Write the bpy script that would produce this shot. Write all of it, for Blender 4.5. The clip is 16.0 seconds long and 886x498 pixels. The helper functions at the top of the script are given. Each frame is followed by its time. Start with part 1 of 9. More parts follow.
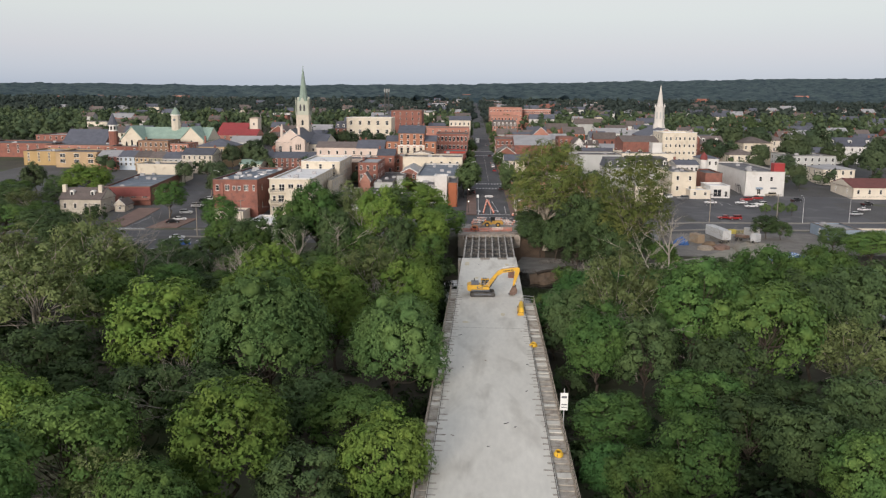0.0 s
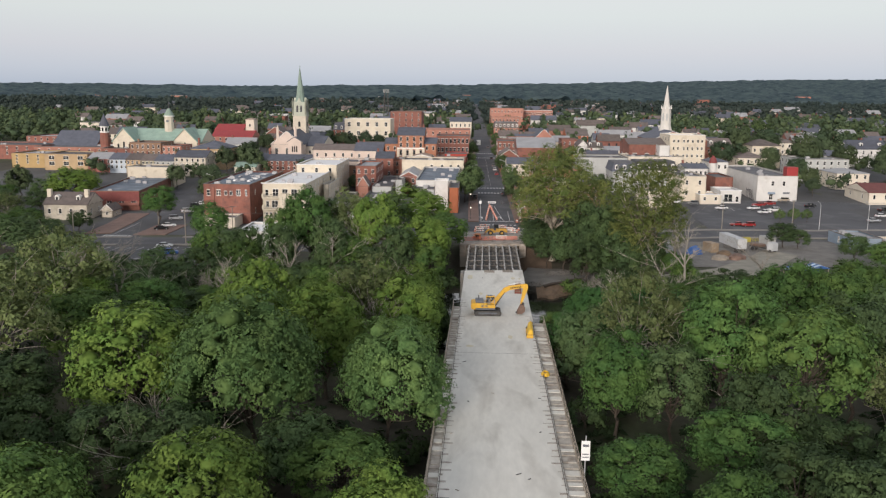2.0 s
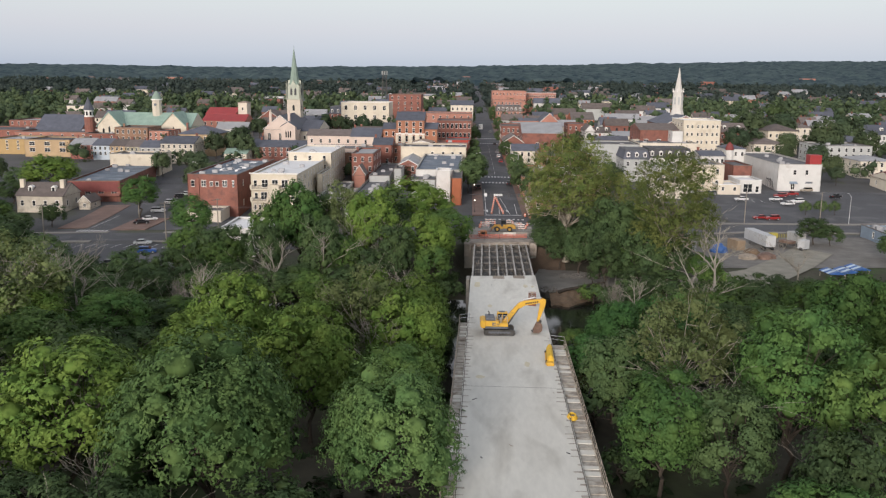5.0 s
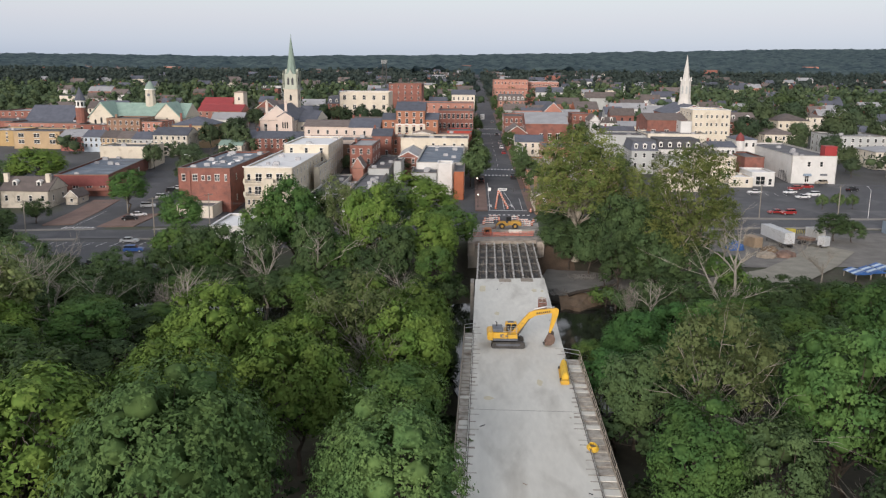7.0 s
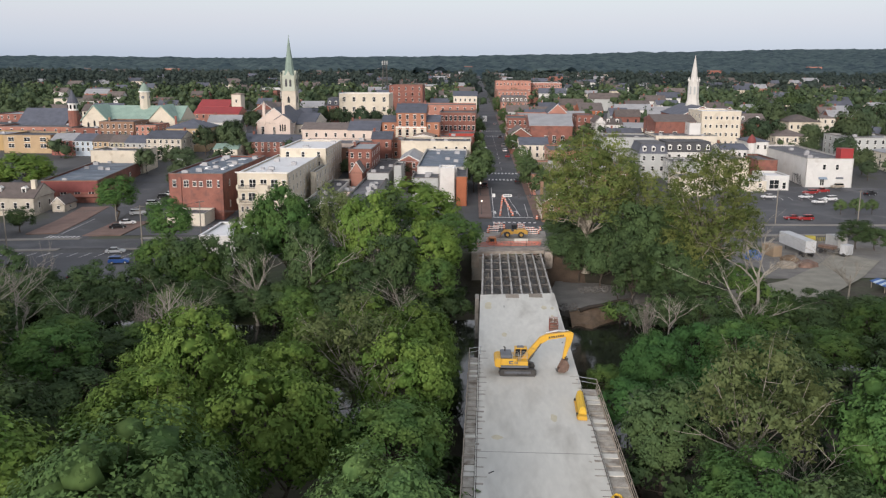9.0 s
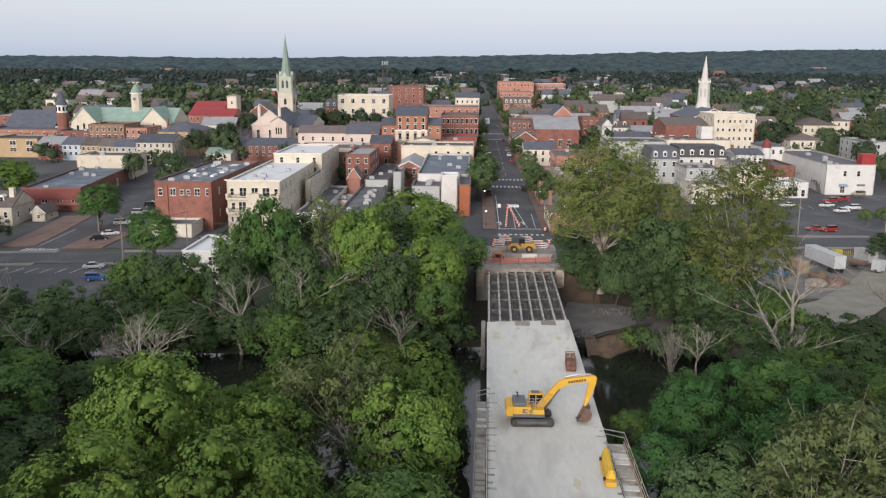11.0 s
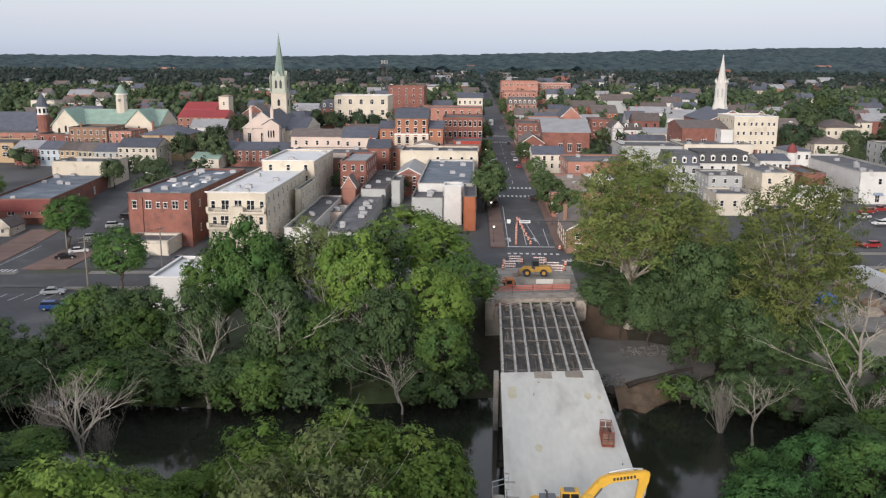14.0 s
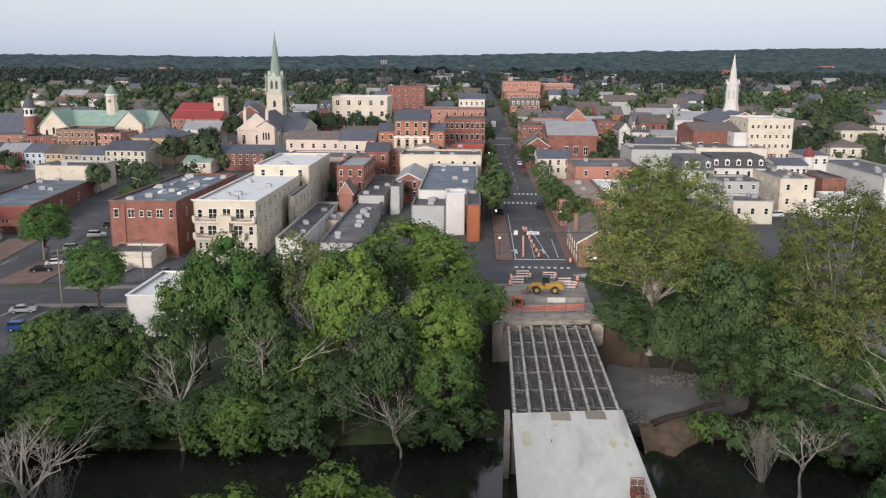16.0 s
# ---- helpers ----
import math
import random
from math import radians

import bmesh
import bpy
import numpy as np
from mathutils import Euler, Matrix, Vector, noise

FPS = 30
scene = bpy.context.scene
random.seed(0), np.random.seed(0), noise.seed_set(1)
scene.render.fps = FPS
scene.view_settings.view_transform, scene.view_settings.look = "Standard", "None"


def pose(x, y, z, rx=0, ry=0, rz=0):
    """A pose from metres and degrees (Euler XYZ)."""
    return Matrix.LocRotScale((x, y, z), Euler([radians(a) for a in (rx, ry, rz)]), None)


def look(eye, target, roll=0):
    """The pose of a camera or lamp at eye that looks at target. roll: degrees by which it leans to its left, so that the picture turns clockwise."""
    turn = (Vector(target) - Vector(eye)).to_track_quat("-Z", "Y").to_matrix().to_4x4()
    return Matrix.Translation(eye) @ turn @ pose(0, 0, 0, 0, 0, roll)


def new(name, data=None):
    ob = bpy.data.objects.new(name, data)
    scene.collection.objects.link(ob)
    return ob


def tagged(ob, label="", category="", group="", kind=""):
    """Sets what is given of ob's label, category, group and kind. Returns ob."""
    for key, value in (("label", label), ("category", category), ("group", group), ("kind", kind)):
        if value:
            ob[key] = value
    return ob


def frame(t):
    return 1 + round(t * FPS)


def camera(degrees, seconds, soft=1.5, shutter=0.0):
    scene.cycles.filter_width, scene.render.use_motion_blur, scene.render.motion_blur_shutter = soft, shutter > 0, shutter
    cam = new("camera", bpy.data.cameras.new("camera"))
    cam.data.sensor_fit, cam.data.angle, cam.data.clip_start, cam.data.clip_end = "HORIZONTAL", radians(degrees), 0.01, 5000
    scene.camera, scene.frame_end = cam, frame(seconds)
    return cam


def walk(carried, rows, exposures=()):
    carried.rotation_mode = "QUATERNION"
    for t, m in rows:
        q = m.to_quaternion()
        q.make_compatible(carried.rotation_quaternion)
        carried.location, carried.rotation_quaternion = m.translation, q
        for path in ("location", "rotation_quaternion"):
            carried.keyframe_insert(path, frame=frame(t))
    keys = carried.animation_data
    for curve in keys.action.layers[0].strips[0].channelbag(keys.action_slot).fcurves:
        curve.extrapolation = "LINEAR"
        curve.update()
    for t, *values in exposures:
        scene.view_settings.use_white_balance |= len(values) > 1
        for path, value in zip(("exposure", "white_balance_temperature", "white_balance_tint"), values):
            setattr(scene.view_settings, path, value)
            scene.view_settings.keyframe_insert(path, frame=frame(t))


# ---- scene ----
# the picture brightens very little on the way: seconds, stops, kelvin, tint
EXPOSURES = [(0.0, 1.35, 6150, 10), (7.0, 1.44, 6000, 10), (16.0, 1.48, 5900, 10)]
cam = camera(55.0, 16.0, soft=1.25)
PATH = [
    (0, (-1.153, -191.204, 36.364), (-1.2498, -189.2380, 36.0107), 0.50),
    (0.5, (-1.424, -188.750, 36.484), (-1.5197, -186.7835, 36.1299), 0.55),
    (1, (-1.632, -185.649, 36.538), (-1.7279, -183.6828, 36.1848), 0.56),
    (1.5, (-1.904, -182.328, 36.634), (-1.9991, -180.3613, 36.2810), 0.58),
    (2, (-2.169, -178.745, 36.625), (-2.2649, -176.7785, 36.2726), 0.57),
    (2.5, (-2.468, -175.146, 36.673), (-2.5632, -173.1797, 36.3211), 0.58),
    (3, (-2.764, -171.742, 36.766), (-2.8592, -169.7759, 36.4144), 0.61),
    (3.5, (-3.067, -168.334, 36.891), (-3.1610, -166.3735, 36.5090), 0.62),
    (4, (-3.404, -165.145, 37.059), (-3.4974, -163.1836, 36.6775), 0.62),
    (6.5, (-4.759, -150.701, 37.212), (-4.8527, -148.7474, 36.7939), 0.55),
    (7, (-4.948, -148.213, 37.155), (-5.0418, -146.2593, 36.7365), 0.50),
    (7.5, (-5.103, -145.849, 37.068), (-5.1980, -143.8959, 36.6498), 0.49),
    (8, (-5.319, -143.308, 37.071), (-5.4136, -141.3549, 36.6534), 0.47),
    (8.5, (-5.448, -140.525, 36.975), (-5.5446, -138.5712, 36.5586), 0.41),
    (9, (-5.578, -137.459, 36.944), (-5.6760, -135.5050, 36.5283), 0.32),
    (11.5, (-6.916, -119.564, 37.442), (-7.0161, -117.6098, 37.0265), 0.37),
    (12, (-7.192, -115.661, 37.500), (-7.2918, -113.7073, 37.0826), 0.35),
    (12.5, (-7.435, -111.946, 37.594), (-7.5355, -109.9923, 37.1763), 0.32),
    (13, (-7.757, -108.473, 37.728), (-7.8570, -106.5195, 37.3089), 0.33),
    (13.5, (-8.034, -105.134, 37.740), (-8.1345, -103.1812, 37.3207), 0.34),
    (14, (-8.257, -101.926, 37.697), (-8.3586, -99.9730, 37.2781), 0.32),
    (14.5, (-8.554, -98.650, 37.620), (-8.6560, -96.6970, 37.2007), 0.33),
    (15, (-8.798, -95.555, 37.602), (-8.8997, -93.6021, 37.1833), 0.29),
    (15.5, (-9.052, -92.280, 37.548), (-9.1540, -90.3265, 37.1299), 0.32),
    (16, (-9.394, -89.009, 37.582), (-9.4957, -87.0560, 37.1639), 0.37),
]
walk(cam, [(t, look(eye, target, roll)) for t, eye, target, roll in PATH], EXPOSURES)

# ---------------------------------------------------------------- light
world = bpy.data.worlds.new("dawn_sky")
scene.world = world
world.use_nodes = True
wn, wl = world.node_tree.nodes, world.node_tree.links
wn.clear()
sky = wn.new("ShaderNodeTexSky")
sky.sky_type = 'NISHITA'
sky.sun_disc = False
SUN_ELEV, SUN_ROT = radians(14), radians(196)
sky.sun_elevation = SUN_ELEV
sky.sun_rotation = SUN_ROT
sky.air_density, sky.dust_density, sky.ozone_density = 1.0, 0.6, 2.0
background = wn.new("ShaderNodeBackground")
background.inputs["Strength"].default_value = 0.105
wout = wn.new("ShaderNodeOutputWorld")
# a thin, even veil of high cloud covers the whole sky
gain = wn.new("ShaderNodeVectorMath")
gain.operation = 'SCALE'
gain.inputs["Scale"].default_value = 0.45
veil = wn.new("ShaderNodeHueSaturation")
veil.inputs["Saturation"].default_value = 0.55
mix = wn.new("ShaderNodeMix")
mix.data_type = 'RGBA'
mix.inputs["Factor"].default_value = 0.85
# low down the veil is blue-grey, higher up it turns to a faintly warm white
up_vec = wn.new("ShaderNodeTexCoord")
up_z = wn.new("ShaderNodeSeparateXYZ")
wl.new(up_vec.outputs["Generated"], up_z.inputs[0])
ramp = wn.new("ShaderNodeValToRGB")
ramp.color_ramp.elements[0].position = 0.0
ramp.color_ramp.elements[0].color = (0.162, 0.184, 0.222, 1.0)
ramp.color_ramp.elements[1].position = 0.55
ramp.color_ramp.elements[1].color = (0.225, 0.222, 0.228, 1.0)
for at_, col in ((0.026, (0.218, 0.226, 0.249)), (0.052, (0.258, 0.249, 0.256)), (0.09, (0.292, 0.291, 0.272)), (0.13, (0.312, 0.297, 0.280)), (0.22, (0.308, 0.292, 0.278))):
    ramp.color_ramp.elements.new(at_).color = (*col, 1.0)
wl.new(up_z.outputs["Z"], ramp.inputs["Fac"])
lift = wn.new("ShaderNodeVectorMath")
lift.operation = 'SCALE'
lift.inputs["Scale"].default_value = 9.6
wl.new(ramp.outputs["Color"], lift.inputs[0])
wl.new(lift.outputs[0], mix.inputs[7])
wl.new(sky.outputs["Color"], gain.inputs[0])
wl.new(gain.outputs[0], veil.inputs["Color"])
wl.new(veil.outputs["Color"], mix.inputs[6])
wl.new(mix.outputs[2], background.inputs["Color"])
wl.new(background.outputs["Background"], wout.inputs["Surface"])

sun_data = bpy.data.lights.new("sun", 'SUN')
sun_data.energy = 1.25
sun_data.angle = radians(20)
sun_data.color = (1.0, 0.86, 0.73)
sun = new("sun", sun_data)
# low sun behind the camera's back, a little to its left
sun.matrix_world = look((-69, -240, 62), (0, 0, 0))

# ---------------------------------------------------------------- materials
def hexc(r, g, b):
    return (r, g, b, 1.0)


def mat(name, color, rough=0.85, metal=0.0, var=0.12, scale=0.6, fine=6.0, bump=0.15, dirt=None, per_object=0.0,
        per_island=0.0, stretch=(1, 1, 1), spec=0.5):
    """A surface with variation at two scales, fine relief and, if given, stains of a second colour."""
    m = bpy.data.materials.new(name)
    m.use_nodes = True
    nt = m.node_tree
    N, L = nt.nodes, nt.links
    bs = N["Principled BSDF"]
    bs.inputs["Roughness"].default_value = rough
    bs.inputs["Metallic"].default_value = metal
    bs.inputs["Specular IOR Level"].default_value = spec
    mp = N.new("ShaderNodeMapping")
    mp.inputs["Scale"].default_value = stretch
    geo = N.new("ShaderNodeNewGeometry")
    L.new(geo.outputs["Position"], mp.inputs["Vector"])
    n1 = N.new("ShaderNodeTexNoise")
    n1.inputs["Scale"].default_value = scale
    n1.inputs["Detail"].default_value = 5
    n2 = N.new("ShaderNodeTexNoise")
    n2.inputs["Scale"].default_value = fine
    n2.inputs["Detail"].default_value = 4
    L.new(mp.outputs["Vector"], n1.inputs["Vector"])
    L.new(mp.outputs["Vector"], n2.inputs["Vector"])
    mr1 = N.new("ShaderNodeMapRange")
    mr1.inputs[1].default_value, mr1.inputs[2].default_value = 0.3, 0.7
    mr1.inputs[3].default_value, mr1.inputs[4].default_value = 1 - var, 1 + var
    L.new(n1.outputs["Fac"], mr1.inputs[0])
    mr2 = N.new("ShaderNodeMapRange")
    mr2.inputs[1].default_value, mr2.inputs[2].default_value = 0.3, 0.7
    mr2.inputs[3].default_value, mr2.inputs[4].default_value = 1 - var * 0.6, 1 + var * 0.6
    L.new(n2.outputs["Fac"], mr2.inputs[0])
    mul = N.new("ShaderNodeMath")
    mul.operation = 'MULTIPLY'
    L.new(mr1.outputs[0], mul.inputs[0])
    L.new(mr2.outputs[0], mul.inputs[1])
    last = mul
    for amount, source in ((per_object, "obj"), (per_island, "isl")):
        if amount:
            r = N.new("ShaderNodeObjectInfo") if source == "obj" else geo
            mr = N.new("ShaderNodeMapRange")
            mr.inputs[3].default_value, mr.inputs[4].default_value = 1 - amount, 1 + amount
            L.new(r.outputs["Random" if source == "obj" else "Random Per Island"], mr.inputs[0])
            mm = N.new("ShaderNodeMath")
            mm.operation = 'MULTIPLY'
            L.new(last.outputs[0], mm.inputs[0])
            L.new(mr.outputs[0], mm.inputs[1])
            last = mm
    base = N.new("ShaderNodeRGB")
    base.outputs[0].default_value = hexc(*color)
    src = base.outputs[0]
    if dirt:
        dc, lo, hi, sc = dirt
        nd = N.new("ShaderNodeTexNoise")
        nd.inputs["Scale"].default_value = sc
        nd.inputs["Detail"].default_value = 6
        nd.inputs["Distortion"].default_value = 0.6
        L.new(mp.outputs["Vector"], nd.inputs["Vector"])
        md = N.new("ShaderNodeMapRange")
        md.inputs[1].default_value, md.inputs[2].default_value = lo, hi
        L.new(nd.outputs["Fac"], md.inputs[0])
        mx = N.new("ShaderNodeMix")
        mx.data_type = 'RGBA'
        L.new(md.outputs[0], mx.inputs["Factor"])
        L.new(src, mx.inputs[6])
        mx.inputs[7].default_value = hexc(*dc)
        src = mx.outputs[2]
    vm = N.new("ShaderNodeVectorMath")
    vm.operation = 'SCALE'
    L.new(src, vm.inputs[0])
    L.new(last.outputs[0], vm.inputs["Scale"])
    L.new(vm.outputs[0], bs.inputs["Base Color"])
    if bump:
        bp = N.new("ShaderNodeBump")
        bp.inputs["Strength"].default_value = bump
        bp.inputs["Distance"].default_value = 0.05
        L.new(n2.outputs["Fac"], bp.inputs["Height"])
        L.new(bp.outputs["Normal"], bs.inputs["Normal"])
    return m


CONCRETE = mat("fresh_concrete", (0.68, 0.665, 0.605), 0.9, var=0.09, scale=0.12, fine=1.6, dirt=((0.47, 0.45, 0.40), 0.5, 0.74, 0.25), stretch=(1, 0.3, 1))
OLD_CONCRETE = mat("old_concrete", (0.30, 0.28, 0.25), 0.92, var=0.15, scale=0.4, fine=4, dirt=((0.16, 0.15, 0.13), 0.5, 0.75, 0.5))
TWIG = mat("grey_twigs", (0.23, 0.21, 0.18), 0.95, var=0.2, scale=2, fine=8)
WOOD = mat("weathered_timber", (0.36, 0.31, 0.25), 0.9, var=0.2, scale=2, fine=14, per_object=0.2)
DUSTY_BOARDS = mat("dusty_boards", (0.42, 0.39, 0.34), 0.92, var=0.2, scale=1.2, fine=8, dirt=((0.25, 0.21, 0.17), 0.5, 0.7, 0.8))
STEEL = mat("galvanised_steel", (0.52, 0.53, 0.54), 0.5, 0.6, var=0.12, scale=0.8, fine=9)
GIRDER = mat("girder_steel", (0.20, 0.185, 0.165), 0.7, 0.1, var=0.25, scale=0.6, fine=4, dirt=((0.12, 0.09, 0.07), 0.5, 0.7, 0.9))
FLANGE = mat("dusty_flange", (0.50, 0.48, 0.45), 0.8, var=0.2, scale=0.8, fine=4, dirt=((0.22, 0.19, 0.16), 0.52, 0.68, 1.2))
BROKEN = mat("broken_concrete", (0.36, 0.315, 0.27), 0.95, var=0.2, scale=0.5, fine=4, dirt=((0.20, 0.17, 0.14), 0.5, 0.7, 0.6))
REBAR = mat("dark_rebar", (0.12, 0.10, 0.09), 0.8, 0.3, var=0.3)
YELLOW = mat("machine_yellow", (0.70, 0.41, 0.04), 0.45, var=0.08, scale=0.5, fine=5, dirt=((0.35, 0.24, 0.08), 0.6, 0.8, 1.1))
YELLOW_SOFT = mat("yellow_cover", (0.80, 0.52, 0.05), 0.7, var=0.1)
BLACK = mat("black_rubber", (0.03, 0.03, 0.032), 0.75, var=0.3)
DARK_STEEL = mat("dark_steel", (0.10, 0.095, 0.09), 0.55, 0.5, var=0.3)
GLASS = mat("window_glass", (0.022, 0.025, 0.028), 0.08, var=0.15, bump=0.0, per_object=0.5, spec=0.5)
ASPHALT = mat("asphalt", (0.086, 0.088, 0.096), 0.93, var=0.14, scale=0.08, fine=3, dirt=((0.13, 0.13, 0.135), 0.5, 0.7, 0.12))
PAVING = mat("brick_paving", (0.21, 0.14, 0.115), 0.92, var=0.15, scale=0.3, fine=6)
SIDEWALK = mat("pale_sidewalk", (0.25, 0.235, 0.215), 0.92, var=0.12, scale=0.2, fine=5)
PAINT = mat("road_paint", (0.70, 0.70, 0.68), 0.8, var=0.15, scale=0.7, fine=4)
ORANGE = mat("safety_orange", (0.66, 0.17, 0.07), 0.6, var=0.1)
WHITE_PLASTIC = mat("white_plastic", (0.78, 0.78, 0.76), 0.6, var=0.05)
EARTH = mat("ground_earth", (0.052, 0.047, 0.032), 0.95, var=0.3, scale=0.05, fine=0.8, dirt=((0.05, 0.07, 0.025), 0.45, 0.6, 0.03))
GRAVEL = mat("gravel", (0.19, 0.18, 0.165), 0.95, var=0.2, scale=0.3, fine=9, bump=0.5)
SAND = mat("sandy_bank", (0.185, 0.13, 0.085), 0.95, var=0.2, scale=0.4, fine=5, dirt=((0.10, 0.075, 0.05), 0.5, 0.7, 0.5))
BROWN_EARTH = mat("bare_brown_earth", (0.115, 0.082, 0.058), 0.95, var=0.25, scale=0.4, fine=4)
LOG = mat("dark_wet_log", (0.045, 0.036, 0.028), 0.9, var=0.3, scale=1.0, fine=8)
YELLOW_OLD = mat("old_machine_yellow", (0.50, 0.29, 0.045), 0.6, var=0.15, scale=0.8, fine=6, dirt=((0.20, 0.14, 0.07), 0.52, 0.72, 1.2))
SHIELD = mat("grey_netting", (0.17, 0.168, 0.16), 0.9, var=0.3, scale=0.8, fine=7)

# ---------------------------------------------------------------- building blocks
def mesh_of(bm, name, material):
    me = bpy.data.meshes.new(name)
    bm.to_mesh(me)
    bm.free()
    for m in (material if isinstance(material, (list, tuple)) else [material]):
        me.materials.append(m)
    return me


# the plan's second axis: metres per unit along the street; what lies lower stands a little further on
PLAN, FALL = 1.535, 0.2875


def along(y, z=0.0):
    """From the plan's second axis, at height z, to metres; the upper town lies closer."""
    y = PLAN * y - FALL * z
    return y if y < 110 else 110 + (y - 110) * 0.9


def on_plan(m):
    """A pose on the plan, in metres."""
    m = m.copy()
    x, y, z = m.translation
    near = (along(y, z) + 140) / (PLAN * y - FALL * z + 140)
    m.translation = (x * near, along(y, z), z + (1 - near) * 37)
    return m


def part(name, bm, material, parent=None, label="", at=None, level=None):
    """Links a bmesh (or a ready mesh) as one object, under parent if there is one; a mesh with neither parent nor pose lies on the plan."""
    if parent is None:
        if at is None:
            for v in bm.verts:
                v.co.y = along(v.co.y, v.co.z if level is None else level)
        else:
            at = on_plan(at)
    me = mesh_of(bm, name, material) if isinstance(bm, bmesh.types.BMesh) else bm
    ob = new(name, me)
    if parent is not None:
        ob.parent = parent
    if at is not None:
        ob.matrix_basis = at
    if label:
        ob["label"] = label
    return ob


def thing(name, label, category, group="", kind="", at=None):
    ob = new(name)
    ob.empty_display_size = 0.2
    if at is not None:
        ob.matrix_basis = on_plan(at)
    return tagged(ob, label, category, group, kind)


def box(bm, x0, y0, z0, x1, y1, z1, m=None, mi=0, bevel=0.0):
    """An axis-aligned box from corner to corner, turned by m."""
    r = bmesh.ops.create_cube(bm, size=1.0)
    vs = r["verts"]
    mm = Matrix.Translation(((x0 + x1) / 2, (y0 + y1) / 2, (z0 + z1) / 2)) @ Matrix.Diagonal((x1 - x0, y1 - y0, z1 - z0, 1))
    bmesh.ops.transform(bm, matrix=(m @ mm) if m else mm, verts=vs)
    fs = list({f for v in vs for f in v.link_faces})
    if bevel:
        es = list({e for v in vs for e in v.link_edges})
        r = bmesh.ops.bevel(bm, geom=es, offset=bevel, segments=2, affect='EDGES', profile=0.6)
        fs = r["faces"]
    if mi:
        for f in fs:
            f.material_index = mi
    return vs


def bar(bm, a, b, r0, r1=None, seg=8, mi=0):
    """A round, tapering rod from a to b."""
    a, b = Vector(a), Vector(b)
    d = b - a
    if d.length < 1e-6:
        return
    r = bmesh.ops.create_cone(bm, cap_ends=True, segments=seg, radius1=r0, radius2=r0 if r1 is None else r1, depth=d.length)
    m = Matrix.Translation((a + b) / 2) @ d.to_track_quat("Z", "Y").to_matrix().to_4x4()
    bmesh.ops.transform(bm, matrix=m, verts=r["verts"])
    if mi:
        for f in {f for v in r["verts"] for f in v.link_faces}:
            f.material_index = mi


def prism(bm, pts, y0, y1, m=None):
    """A solid whose outline pts lies in x and z, from y0 to y1."""
    a = [bm.verts.new((x, y0, z)) for x, z in pts]
    b = [bm.verts.new((x, y1, z)) for x, z in pts]
    bm.faces.new(a)
    bm.faces.new(b[::-1])
    n = len(pts)
    for i in range(n):
        bm.faces.new((a[(i + 1) % n], a[i], b[i], b[(i + 1) % n]))
    if m:
        bmesh.ops.transform(bm, matrix=m, verts=a + b)
    bmesh.ops.recalc_face_normals(bm, faces=bm.faces)
    return a + b


def slab(bm, pts, z0, z1):
    """A solid whose outline pts lies in x and y, from z0 to z1."""
    a = [bm.verts.new((x, y, z0)) for x, y in pts]
    b = [bm.verts.new((x, y, z1)) for x, y in pts]
    bm.faces.new(a[::-1])
    bm.faces.new(b)
    n = len(pts)
    for i in range(n):
        bm.faces.new((a[i], a[(i + 1) % n], b[(i + 1) % n], b[i]))
    bmesh.ops.recalc_face_normals(bm, faces=bm.faces)


def lerp_table(v, table):
    for (a, za), (b, zb) in zip(table, table[1:]):
        if v <= b:
            f = min(1, max(0, (v - a) / (b - a)))
            return za + (zb - za) * f
    return table[-1][1]


def smooth(a, b, v):
    f = min(1, max(0, (v - a) / (b - a)))
    return f * f * (3 - 2 * f)


def tube(bm, pts, r, seg=5):
    """One unbroken tube along pts."""
    rings = []
    pts = [Vector(q) for q in pts]
    for i, q in enumerate(pts):
        d = (pts[min(i + 1, len(pts) - 1)] - pts[max(i - 1, 0)]).normalized()
        u = d.orthogonal().normalized()
        v = d.cross(u)
        rr = r[i] if isinstance(r, (list, tuple)) else r
        rings.append([bm.verts.new(q + (u * math.cos(2 * math.pi * k / seg) + v * math.sin(2 * math.pi * k / seg)) * rr) for k in range(seg)])
    for a, b in zip(rings, rings[1:]):
        for k in range(seg):
            bm.faces.new((a[k], a[(k + 1) % seg], b[(k + 1) % seg], b[k]))
    bm.faces.new(rings[0][::-1])
    bm.faces.new(rings[-1])

# ---------------------------------------------------------------- ground
WATER_Z = -7.2
AXIS = [(-400, -6), (20, -1.0), (45, -2.0), (110, 0), (215, 2.2), (340, 6), (600, 13), (1000, 22), (2000, 36), (4800, 60)]
LOW = [(0, -6.5), (60, -6.0), (100, -3.5), (150, 0), (215, 2.2), (340, 6), (600, 13), (1000, 22), (2000, 36), (4800, 60)]
RIDGE = [(-4600, 56), (-3200, 60), (-2300, 76), (-1300, 68), (-300, 84), (490, 100), (1160, 120), (2350, 142), (4600, 152)]


def town_z(x, y):
    """Height of the ground on the town's side of the river."""
    side = smooth(12, 55, abs(x - street_x(y)))
    return lerp_table(y, AXIS) * (1 - side) + lerp_table(y, LOW) * side


def street_x(y):
    """The middle of the long straight street."""
    return 2.0 - (y - 45) * 0.026


